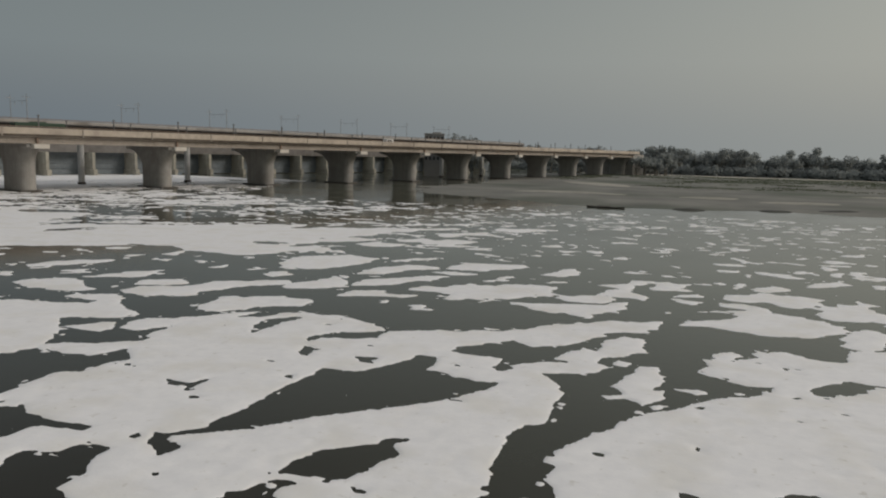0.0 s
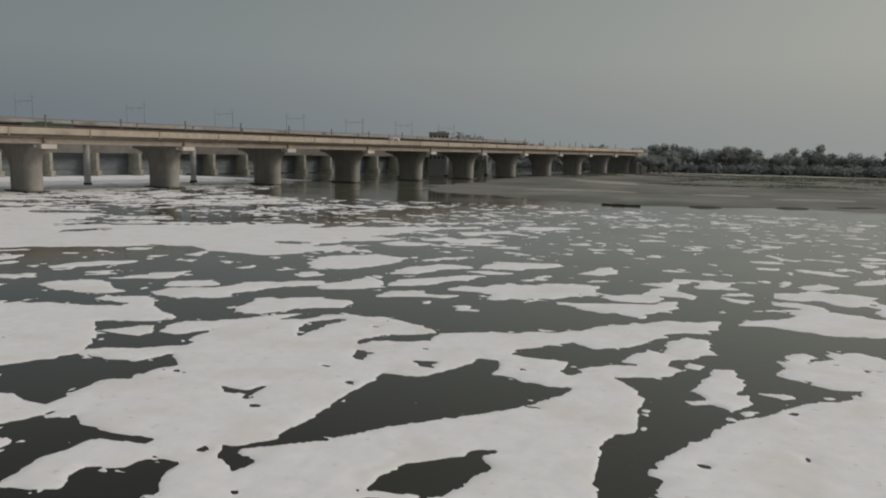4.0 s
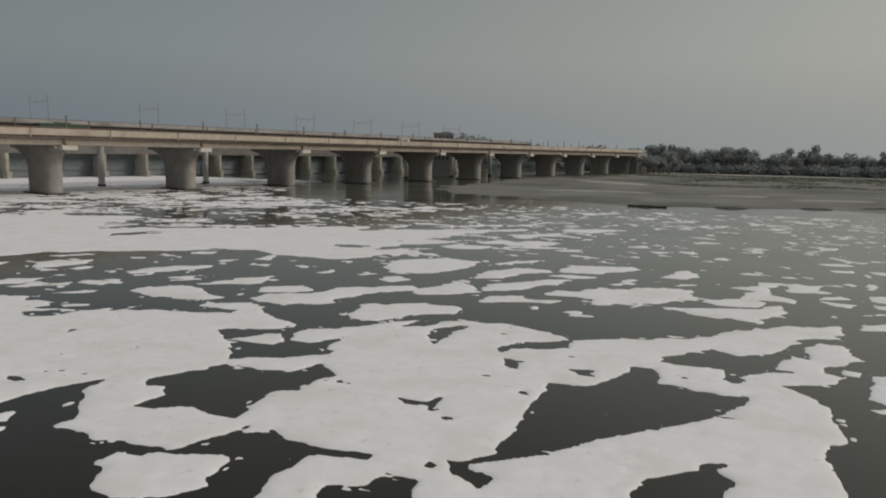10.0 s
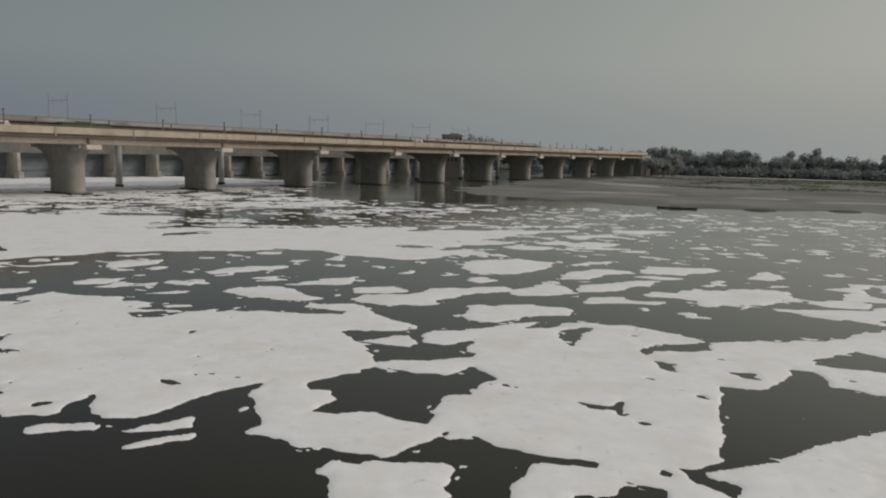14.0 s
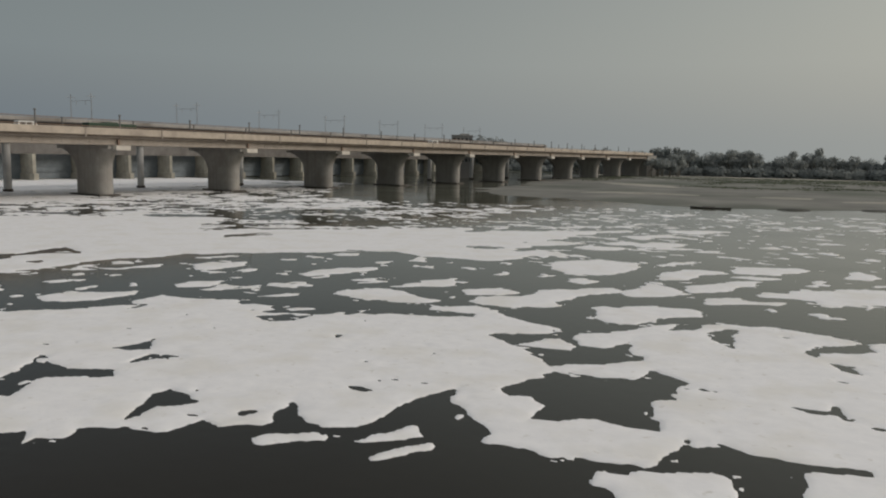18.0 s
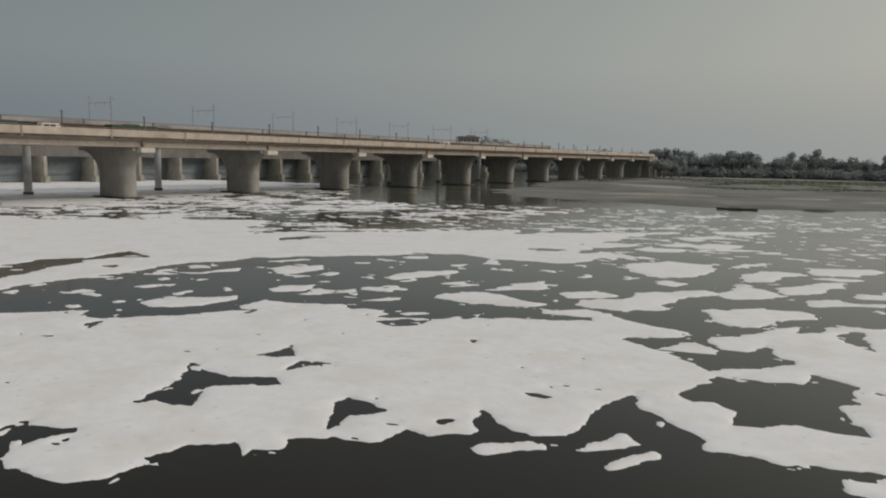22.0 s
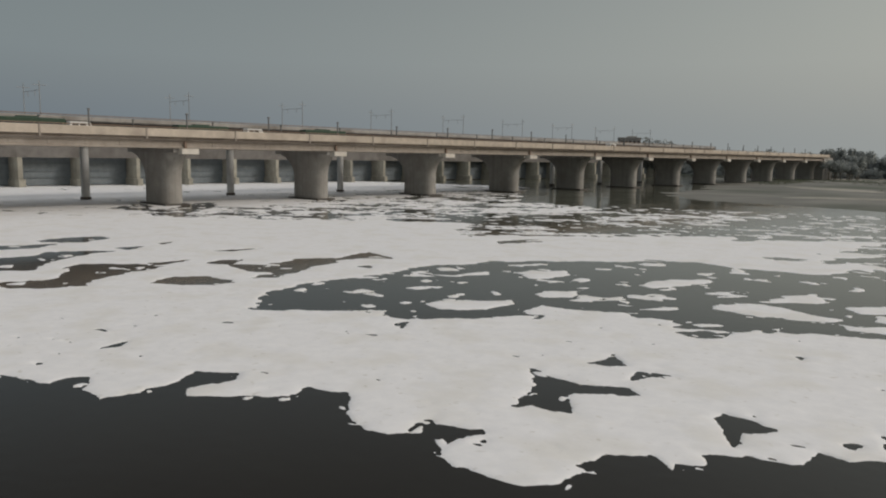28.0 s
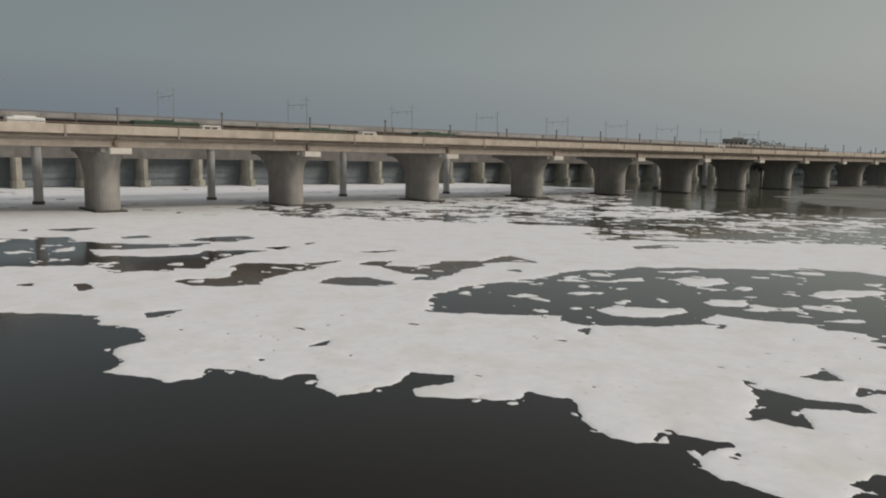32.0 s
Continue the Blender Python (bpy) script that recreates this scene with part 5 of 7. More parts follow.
crust(-42.7, 26.4, -44.0, 26.6, -44.8, 27.0, -45.2, 27.5, -45.1, 28.5, -44.2, 29.3, -45.0, 29.8, -46.3, 29.5, -46.9, 30.0, -46.8, 29.1, -46.6, 28.3, -47.2, 27.8, -48.0, 27.7, -49.6, 28.6, -50.7, 30.4, -46.0, 36.9, -41.6, 33.6, -41.0, 27.0)
crust(-39.1, 30.6, -38.9, 31.2, -38.5, 31.3, -38.2, 29.5, -38.3, 29.4, -38.6, 29.8)
crust(-83.2, 26.6, -87.8, 28.9, -81.7, 36.3, -74.4, 40.1, -61.1, 27.1, -61.9, 26.6, -61.9, 25.8, -63.9, 25.3, -64.6, 25.5, -65.9, 24.8, -65.1, 24.2, -65.4, 22.8, -65.7, 22.6, -72.2, 25.8)
crust(-74.9, 27.6, -73.4, 27.0, -72.3, 26.2, -72.2, 24.8, -71.1, 23.5, -69.9, 23.7, -68.9, 21.9, -65.7, 22.6, -65.6, 25.4, -75.3, 33.0, -80.7, 28.9, -79.5, 28.2, -77.7, 27.0)
crust(-60.0, 25.6, -61.8, 27.5, -74.6, 39.9, -65.0, 40.8, -57.8, 44.8, -50.5, 30.2, -51.0, 30.6, -52.8, 30.6, -52.5, 29.6, -53.1, 28.8, -54.5, 28.1)
crust(-54.5, 28.1, -56.2, 27.5, -56.9, 28.1, -56.0, 29.8, -56.5, 30.4, -58.3, 30.0, -57.7, 28.1, -58.1, 27.3, -57.7, 26.8, -58.5, 25.4, -60.0, 25.6, -64.2, 29.8, -57.8, 34.5)
# open water torn into them
gap(0.5, 50.2, 2.8, 51.2, 3.4, 52.6, 4.2, 59.4, 7.5, 62.4, 10.4, 57.5, 7.3, 56.3, 7.6, 55.2, 7.4, 53.4, 8.6, 52.6, 9.5, 52.1, 5.7, 46.4, 2.1, 46.4, 2.2, 47.7, 0.7, 50.1)
gap(8.6, 52.6, 9.5, 52.1, 10.5, 52.2, 10.1, 50.7, 8.7, 50.2, 7.0, 48.1, 5.7, 46.4, 4.4, 45.3, 4.1, 50.3)
gap(2.2, 47.7, 5.7, 49.3, 5.7, 46.4, 4.7, 44.9, 3.8, 43.3, 3.1, 41.6, 2.7, 40.3, 1.5, 40.3, 1.0, 41.0, 1.1, 42.5, 2.0, 43.9, 2.1, 46.4)
gap(1.0, 41.0, 2.6, 41.5, 2.7, 40.3, 3.2, 40.0, 2.8, 39.0, 3.3, 38.4, 3.5, 37.5, 1.8, 36.8, 1.7, 37.7, 1.5, 38.5, 1.2, 38.8, 1.2, 39.9)
gap(-5.0, 52.4, -2.4, 55.5, -1.2, 54.7, 0.6, 55.8, 1.5, 56.6, 1.5, 55.4, 0.5, 53.1, 0.2, 52.0, -0.6, 51.6, -1.2, 51.0, -1.7, 52.1, -2.7, 52.7, -3.8, 52.6)
gap(-4.9, 35.9, -4.9, 36.9, -4.6, 38.1, -3.7, 38.8, -3.1, 39.3, -2.7, 40.0, -1.8, 40.5, -2.5, 39.7, -2.1, 38.8, -2.4, 37.9, -2.3, 37.2, -2.7, 36.7, -3.6, 36.1, -4.4, 36.1)
gap(-1.9, 50.1, -1.6, 50.5, -1.2, 50.2, -1.5, 49.7)
gap(-9.5, 38.5, -9.3, 40.8, -9.2, 43.1, -9.3, 46.4, -8.3, 46.6, -7.2, 47.1, -6.6, 46.8, -5.7, 41.2, -7.1, 39.9, -7.7, 39.3, -7.6, 38.6, -9.0, 38.2)
gap(-7.3, 47.1, -6.4, 49.0, -6.0, 50.7, -5.0, 50.5, -4.8, 48.4, -3.2, 48.1, -2.2, 47.4, -1.0, 47.7, -1.3, 46.4, -2.5, 44.8, -4.5, 42.5, -6.2, 40.8)
gap(-14.8, 42.2, -14.3, 42.3, -13.4, 42.3, -12.9, 43.0, -12.9, 42.1, -12.6, 41.5, -13.0, 41.2, -13.3, 41.9, -14.1, 41.9)
gap(-10.7, 37.1, -10.0, 37.3, -10.0, 36.9, -9.2, 36.5, -9.0, 36.3, -9.2, 35.6, -9.9, 36.1, -10.5, 36.0, -10.5, 36.5)
gap(-10.6, 36.9, -9.2, 38.5, -9.0, 38.2, -10.0, 37.2)
gap(-11.4, 36.5, -11.3, 36.8, -11.0, 36.7, -11.1, 36.4)
gap(-13.0, 32.4, -13.4, 33.2, -13.5, 34.0, -12.5, 34.5, -12.2, 35.5, -11.2, 35.5, -11.2, 34.9, -10.8, 34.2, -10.4, 33.4)
gap(-12.9, 51.9, -12.1, 52.7, -10.4, 53.8, -9.8, 54.3, -9.4, 52.7, -10.6, 52.0, -12.0, 51.6, -12.4, 50.5, -13.1, 51.0)
gap(-12.1, 49.4, -11.5, 49.3, -10.5, 49.9, -11.3, 49.0, -11.0, 48.1, -11.5, 48.2)
gap(-9.0, 49.1, -8.4, 49.2, -7.7, 49.3, -8.0, 48.8, -7.4, 48.3, -8.1, 48.3, -8.6, 48.8)
gap(-17.4, 53.5, -16.8, 54.5, -15.8, 54.6, -16.4, 53.6, -16.0, 53.0, -16.9, 51.8, -17.0, 52.9)
gap(-12.3, 46.6, -11.7, 46.7, -11.9, 46.2)
gap(-18.5, 37.5, -17.5, 37.3, -16.4, 36.7, -14.9, 36.4, -13.0, 36.7, -13.1, 36.0, -14.6, 36.0, -15.3, 35.6, -15.3, 34.0, -15.1, 32.5, -15.5, 31.4, -18.2, 34.3, -18.7, 36.8)
gap(-29.0, 34.6, -28.6, 35.9, -28.6, 37.0, -28.1, 38.2, -27.6, 39.2, -27.2, 40.1, -27.1, 38.6, -26.6, 35.3, -25.8, 32.8, -28.4, 31.5, -29.9, 34.1)
gap(-27.1, 38.6, -26.4, 37.7, -25.3, 36.5, -24.6, 35.9, -24.7, 34.7, -23.6, 34.6, -22.5, 34.3, -21.7, 34.5, -20.4, 34.7, -19.2, 34.9, -19.0, 35.3, -18.6, 36.9, -18.3, 37.6, -18.1, 35.1, -19.9, 33.6, -26.2, 31.0, -28.1, 36.4)
gap(-19.2, 34.9, -18.3, 37.6, -17.8, 37.1, -17.3, 36.9, -17.2, 35.2, -17.2, 33.9, -17.3, 34.9, -20.0, 34.0, -20.7, 34.1, -21.2, 34.0)
gap(-28.5, 31.8, -20.1, 34.4, -21.2, 33.1, -21.0, 32.7, -20.5, 32.5, -20.0, 31.3, -26.7, 28.8)
gap(-25.4, 40.4, -24.6, 42.1, -23.7, 43.5, -22.2, 43.7, -21.2, 38.2, -22.6, 38.0, -23.7, 37.2, -23.3, 39.0, -24.3, 39.9, -24.9, 39.7)
gap(-22.7, 43.8, -21.7, 43.5, -20.5, 43.8, -19.8, 45.3, -18.3, 44.1, -18.8, 43.5, -18.8, 41.6, -19.5, 41.2, -19.6, 39.3, -19.4, 37.6, -19.8, 37.8, -21.6, 38.2)
gap(-28.3, 49.2, -26.0, 49.9, -24.8, 51.1, -24.0, 51.7, -23.9, 50.1, -22.3, 48.6, -23.2, 47.6, -24.5, 47.1, -26.1, 47.2)
gap(-25.5, 46.1, -24.5, 47.1, -23.2, 47.6, -22.3, 48.8, -20.9, 50.0, -21.1, 48.5, -21.0, 47.8, -20.3, 47.7, -20.3, 46.8, -21.9, 45.8, -23.5, 45.1, -23.8, 44.2, -24.7, 45.4)
gap(-31.3, 38.4, -30.7, 38.6, -30.1, 38.5, -30.3, 38.2, -31.0, 38.2)
gap(-30.6, 39.5, -30.3, 40.0, -30.3, 39.4)
gap(-19.4, 53.7, -18.7, 55.4, -17.0, 56.8, -17.8, 54.6, -18.2, 53.9)
gap(-17.2, 52.2, -16.8, 53.6, -15.9, 52.6, -16.1, 50.8, -16.7, 51.4)
gap(-37.4, 30.4, -37.6, 31.3, -37.1, 31.1, -36.7, 31.7, -35.5, 28.8, -36.4, 28.4)
gap(-36.8, 31.5, -36.5, 31.9, -35.8, 31.7, -34.8, 32.0, -34.3, 33.4, -33.3, 33.0, -32.3, 33.2, -31.8, 34.0, -32.3, 34.8, -32.2, 36.2, -31.2, 34.5, -30.5, 34.0, -29.7, 34.0, -29.4, 30.9, -35.6, 28.7)
gap(-36.9, 32.5, -37.2, 33.9, -37.6, 35.1, -37.6, 35.9, -37.2, 35.5, -35.3, 34.9, -35.8, 34.5, -36.6, 33.9, -36.7, 33.0)
gap(-33.7, 34.5, -32.7, 35.0, -33.4, 34.1)
gap(-35.5, 45.9, -34.9, 46.3, -35.1, 45.7)
gap(-41.7, 48.3, -40.7, 48.9, -40.1, 48.4, -38.7, 49.7, -39.2, 48.2, -40.1, 47.6, -40.8, 47.8)
gap(-51.1, 30.7, -50.6, 30.4, -49.5, 28.5, -48.9, 28.2, -48.0, 27.6, -47.2, 27.7, -46.5, 28.2, -46.8, 29.1, -46.9, 30.0, -46.3, 29.4, -45.1, 27.4, -44.6, 26.3, -46.8, 23.8, -50.3, 28.6)
gap(-46.9, 30.0, -46.3, 29.4, -44.9, 29.8, -44.5, 29.8, -44.2, 29.4, -45.1, 28.6, -45.2, 27.6, -45.6, 27.1, -46.7, 28.0, -46.8, 29.1)
gap(-46.4, 27.4, -45.2, 27.5, -44.8, 26.9, -44.0, 26.6, -43.3, 26.3, -42.7, 26.4, -42.0, 26.1, -41.4, 26.3, -40.9, 26.6, -40.3, 25.3, -44.8, 22.8)
gap(-41.0, 26.5, -40.5, 27.6, -40.7, 28.3, -41.0, 28.4, -40.7, 29.0, -39.8, 29.6, -39.2, 30.5, -38.5, 29.8, -38.3, 29.4, -38.2, 29.4, -37.7, 26.7, -40.5, 25.2)
gap(-45.9, 37.6, -45.6, 37.9, -45.0, 37.1, -44.0, 36.7, -43.2, 36.4, -41.3, 36.9, -40.6, 36.2, -41.3, 36.0, -43.2, 34.9, -42.3, 32.6, -42.9, 32.9, -44.0, 33.1, -44.4, 32.4, -44.8, 32.3, -44.6, 34.1, -44.6, 34.8)
gap(-43.8, 39.7, -43.4, 40.9, -43.0, 41.9, -42.2, 40.1, -43.0, 39.9)
gap(-41.4, 38.0, -41.7, 39.7, -41.3, 39.7, -40.2, 39.8, -40.8, 38.9)
gap(-55.6, 42.1, -55.2, 42.7, -54.8, 41.4)
gap(-41.8, 48.3, -40.8, 48.7, -39.9, 49.5, -39.4, 48.9, -40.2, 47.9)
gap(-87.6, 22.3, -82.7, 26.4, -79.3, 28.0, -77.5, 26.9, -74.7, 27.4, -73.4, 27.0, -72.2, 26.2, -72.1, 24.8, -71.0, 23.4, -69.8, 23.7, -68.8, 21.9, -63.0, 17.8, -67.3, 14.8)
gap(-68.9, 21.9, -65.6, 22.6, -65.2, 22.8, -65.0, 24.1, -65.8, 24.8, -64.5, 25.5, -62.5, 25.7, -61.8, 25.7, -61.8, 26.6, -61.2, 27.0, -60.0, 25.5, -57.0, 21.2, -62.3, 17.4)
gap(-60.0, 25.5, -58.5, 25.3, -57.6, 26.7, -58.0, 27.3, -57.7, 28.0, -58.3, 30.0, -56.5, 30.4, -56.0, 29.8, -56.4, 29.0, -56.9, 28.1, -56.1, 27.5, -52.6, 24.2, -57.0, 21.2)
gap(-56.2, 27.5, -54.5, 28.0, -53.1, 28.7, -52.4, 29.5, -52.7, 30.5, -52.2, 30.4, -51.0, 30.5, -50.6, 30.1, -49.7, 28.3, -48.7, 27.8, -48.0, 26.2, -52.8, 23.2)
gap(-78.0, 30.2, -77.7, 31.1, -77.0, 32.1, -76.6, 30.4, -76.5, 29.7)
gap(-65.0, 30.6, -64.9, 31.7, -64.4, 31.2)
gap(-62.7, 30.5, -62.2, 30.6, -62.2, 30.2)
# loose rafts in the gaps
crust(2.1, 57.1, 2.3, 57.7, 3.2, 59.0, 4.3, 59.0, 4.5, 56.9, 4.9, 56.1, 3.8, 55.0, 2.5, 54.5)
crust(0.5, 53.1, 1.6, 56.0, 2.5, 54.8, 1.9, 53.2, 0.7, 52.7)
crust(3.1, 54.3, 4.3, 53.8, 3.9, 53.0, 3.3, 53.2)
crust(4.4, 53.2, 5.5, 53.6, 6.0, 51.2, 5.5, 49.9, 6.2, 49.8, 6.2, 48.7, 5.4, 47.3, 4.7, 47.8, 4.3, 48.4, 3.6, 49.5, 4.1, 50.9)
crust(3.5, 47.8, 4.3, 48.5, 4.6, 47.9, 4.0, 47.4)
crust(6.4, 50.4, 7.3, 50.5, 8.0, 50.2, 7.4, 49.5)
crust(7.7, 56.8, 8.6, 58.1, 9.4, 58.3, 8.6, 56.7)
crust(-21.2, 33.1, -21.2, 33.6, -20.9, 34.2, -20.6, 33.7, -20.1, 33.7, -20.0, 34.0, -17.3, 34.9, -17.2, 33.9, -17.2, 33.2, -20.1, 31.9, -20.5, 32.5, -21.0, 32.7)
crust(-28.7, 33.3, -28.3, 34.3, -27.7, 34.9, -27.4, 35.5, -27.0, 35.3, -26.7, 34.4, -27.4, 33.9, -28.2, 33.4)
crust(-27.7, 32.4, -27.5, 33.0, -26.9, 33.7, -26.4, 34.2, -26.1, 34.1, -26.2, 33.5, -26.7, 32.9, -27.4, 32.1)
crust(-26.2, 47.4, -25.4, 49.3, -24.4, 49.4, -23.3, 48.4, -23.4, 47.5, -24.7, 47.2)
crust(-23.9, 50.1, -24.1, 51.4, -22.6, 52.0, -21.4, 52.6, -20.8, 50.5, -22.3, 48.6, -23.3, 48.6)
crust(-31.9, 32.4, -31.7, 33.1, -30.7, 33.3, -30.6, 32.4, -31.1, 32.0, -31.6, 32.1)
crust(-30.7, 33.3, -30.1, 33.8, -29.5, 33.5, -29.7, 32.8, -30.5, 32.6)


def lattice(ix, iy, seed):
    h = (ix.astype(np.int64) * 374761393 + iy.astype(np.int64) * 668265263 + seed * 974711) & 0x7FFFFFFF
    h = ((h ^ (h >> 13)) * 1274126177) & 0x7FFFFFFF
    return ((h ^ (h >> 16)) & 0xFFFF) / 32767.5 - 1.0


def value_noise(x, y, seed):
    ix, iy = np.floor(x), np.floor(y)
    fx, fy = x - ix, y - iy
    fx, fy = fx * fx * (3 - 2 * fx), fy * fy * (3 - 2 * fy)
    ix, iy = ix.astype(np.int64), iy.astype(np.int64)
    a, b = lattice(ix, iy, seed), lattice(ix + 1, iy, seed)
    c, d = lattice(ix, iy + 1, seed), lattice(ix + 1, iy + 1, seed)
    return (a + (b - a) * fx) * (1 - fy) + (c + (d - c) * fx) * fy


def fbm(x, y, seed, octaves=4):
    total, amp, norm = 0, 1.0, 0
    for k in range(octaves):
        total = total + amp * value_noise(x * 2**k + 17.3 * k, y * 2**k - 9.1 * k, seed + k)
        norm += amp
        amp *= 0.55
    return total / norm


PATH_LINE = ((7.5, 16.8), (-14.0, 13.2), (-29.0, 9.8), (-39.5, 4.2))


def away(x, y):
    """The distance from the river stretch that the camera flies over."""
    best = np.full(x.shape, 1e9)
    for (ax, ay), (bx, by) in zip(PATH_LINE, PATH_LINE[1:]):
        dx, dy = bx - ax, by - ay
        t = np.clip(((x - ax) * dx + (y - ay) * dy) / (dx * dx + dy * dy), 0, 1)
        best = np.minimum(best, np.hypot(x - ax - t * dx, y - ay - t * dy))
    return best


def plates(x, y, size, seed):
    """The middle of the crust plate that each point belongs to: froth tears along angular lines."""
    gx, gy = x / size, y / size
    ix, iy = np.floor(gx).astype(np.int64), np.floor(gy).astype(np.int64)
    best, bx, by = np.full(x.shape, 1e9), x.copy(), y.copy()
    for dj in (-1, 0, 1):
        for di in (-1, 0, 1):
            px = ix + di + 0.5 + 0.45 * lattice(ix + di, iy + dj, seed)
            py = iy + dj + 0.5 + 0.45 * lattice(ix + di, iy + dj, seed + 1)
            d = (px - gx) ** 2 + (py - gy) ** 2
            hit = d < best
            best = np.where(hit, d, best)
            bx, by = np.where(hit, px, bx), np.where(hit, py, by)
    return bx * size, by * size


def cut_rift(f, xs, ys, wx, wy, quad, sign=-1):
    mx, my = sum(p[0] for p in quad) / 4, sum(p[1] for p in quad) / 4
    i0, i1 = np.searchsorted(xs, (min(p[0] for p in quad) - 3, max(p[0] for p in quad) + 3))
    j0, j1 = np.searchsorted(ys, (min(p[1] for p in quad) - 3, max(p[1] for p in quad) + 3))
    if i1 <= i0 or j1 <= j0:
        return
    x, y = wx[j0:j1, i0:i1], wy[j0:j1, i0:i1]
    d = np.full(x.shape, 1e9)
    for (ax, ay), (bx, by) in zip(quad, quad[1:] + quad[:1]):
        nx, ny = ay - by, bx - ax
        size = math.hypot(nx, ny) or 1.0
        side = ((mx - ax) * nx + (my - ay) * ny) / size
        d = np.minimum(d, ((x - ax) * nx + (y - ay) * ny) / size * (1 if side > 0 else -1))
    g = f[j0:j1, i0:i1]
    f[j0:j1, i0:i1] = np.maximum(g, d) if sign > 0 else np.minimum(g, -d)


def lay(f, xs, ys, wx, wy, rim, sign):
    """Adds froth within a rim of corners, or opens water there: the signed distance from the rim."""
    i0, i1 = np.searchsorted(xs, (min(p[0] for p in rim) - 2, max(p[0] for p in rim) + 2))
    j0, j1 = np.searchsorted(ys, (min(p[1] for p in rim) - 2, max(p[1] for p in rim) + 2))
    if i1 <= i0 or j1 <= j0:
        return
    x, y = wx[j0:j1, i0:i1], wy[j0:j1, i0:i1]
    d, inside = np.full(x.shape, 1e9), np.zeros(x.shape, bool)
    for (ax, ay), (bx, by) in zip(rim, rim[1:] + rim[:1]):
        ex, ey = bx - ax, by - ay
        t = np.clip(((x - ax) * ex + (y - ay) * ey) / (ex * ex + ey * ey + 1e-9), 0, 1)
        d = np.minimum(d, np.hypot(x - ax - t * ex, y - ay - t * ey))
        if ay != by:
            inside ^= ((ay > y) != (by > y)) & (x < ax + (y - ay) * ex / ey)
    d = np.where(inside, d, -d)
    g = f[j0:j1, i0:i1]
    f[j0:j1, i0:i1] = np.maximum(g, d) if sign > 0 else np.minimum(g, -d)


def froth_field(xs, ys):
    """How far each point lies inside the froth, in metres; negative on open water."""
    X, Y = np.meshgrid(xs, ys)
    far = away(X, Y)
    amount = np.clip(far / 45, 0.6, 2.2)
    broad = np.clip((far - 45) / 25, 0, 1) * 1.6
    ax = X + amount * (0.40 * fbm(X / 1.7, Y / 1.7, 11, 4)) + broad * fbm(X / 5.0, Y / 5.0, 61, 2)
    ay = Y + amount * (0.40 * fbm(X / 1.7, Y / 1.7, 29, 4)) + broad * fbm(X / 5.0, Y / 5.0, 71, 2)
    px, py = plates(ax, ay, 1.5, 5)
    qx, qy = plates(ax, ay, 0.8, 15)
    wx = ax + 0.15 * (px - ax) + 0.06 * (qx - ax)
    wy = ay + 0.15 * (py - ay) + 0.06 * (qy - ay)
    firm = np.interp(far, (40, 70), (1.0, 0.3))
    lx, ly = X + firm * (wx - X), Y + firm * (wy - Y)
    # scattered small rafts drifting beyond the near ones: thick by the bridge, thin towards the mud bank
    patches = fbm(wx / 4.2, wy / 3.6, 51, 4)
    streaks = fbm((wx * 0.95 + wy * 0.3) / 6.0, (wy * 0.95 - wx * 0.3) / 2.8, 83, 4)
    clouds = fbm(X / 28.0, Y / 28.0, 97, 2)
    side = X + 0.12 * (Y - 100)
    bias = np.interp(side, (-150, -120, -98, -78, -50, -10, 25, 60), (0.40, 0.20, 0.02, -0.06, -0.07, -0.18, -0.29, -0.40)) + 0.14 * clouds
    bias = bias - 0.45 * np.clip((far - 138) / 25, 0, 1) * np.clip((X + 85) / 20, 0, 1) - 0.06 * np.clip((90 - far) / 30, 0, 1)
    f = 3.2 * (0.5 * patches + 0.6 * streaks + bias)
    ragged = fbm(wx / 2.6, wy / 1.5, 211, 3)
    f = f - 1.5 * np.clip((far - 75) / 25, 0, 1) * np.clip(np.abs(ragged) * -4 + 0.9, 0, 1) * (X > -125)
    f = np.where(far < 50, np.minimum(f, -0.3 - (50 - far) * 0.25), f)
    for op in OPS:
        if op[0] in (3, -3):
            lay(f, xs, ys, lx, ly, op[1], op[0])
            continue
        if op[0] in (0, 2):
            cut_rift(f, xs, ys, wx, wy, op[1], 1 if op[0] else -1)
            continue
        sign, cx, cy, a, b, turn = op
        reach = max(a, b) + 3.0
        i0, i1 = np.searchsorted(xs, (cx - reach, cx + reach))
        j0, j1 = np.searchsorted(ys, (cy - reach, cy + reach))
        if i1 <= i0 or j1 <= j0:
            continue
        dx, dy = wx[j0:j1, i0:i1] - cx, wy[j0:j1, i0:i1] - cy
        c, s = math.cos(radians(turn)), math.sin(radians(turn))
        u, v = dx * c + dy * s, dy * c - dx * s
        k0 = np.sqrt((u / a) ** 2 + (v / b) ** 2) + 1e-6
        k1 = np.sqrt((u / a**2) ** 2 + (v / b**2) ** 2) + 1e-6
        d = k0 * (1 - k0) / k1
        g = f[j0:j1, i0:i1]
        f[j0:j1, i0:i1] = np.maximum(g, d) if sign > 0 else np.minimum(g, -d)
    # tearing of the middle-distance rafts away from the bridge
    torn = fbm(wx / 2.2 + 3, wy / 1.3, 401, 3)
    f = f - 0.9 * np.clip((far - 85) / 14, 0, 1) * np.clip((X + 62) / 25, 0, 1) * np.clip(1.0 - 5.5 * np.abs(torn), 0, 1)
    # loose flecks between the rafts
    flecks = 2.2 * (fbm(wx / 1.7 + 5, wy / 1.4, 313, 3) - np.interp(far, (50, 80), (0.46, 0.38)))
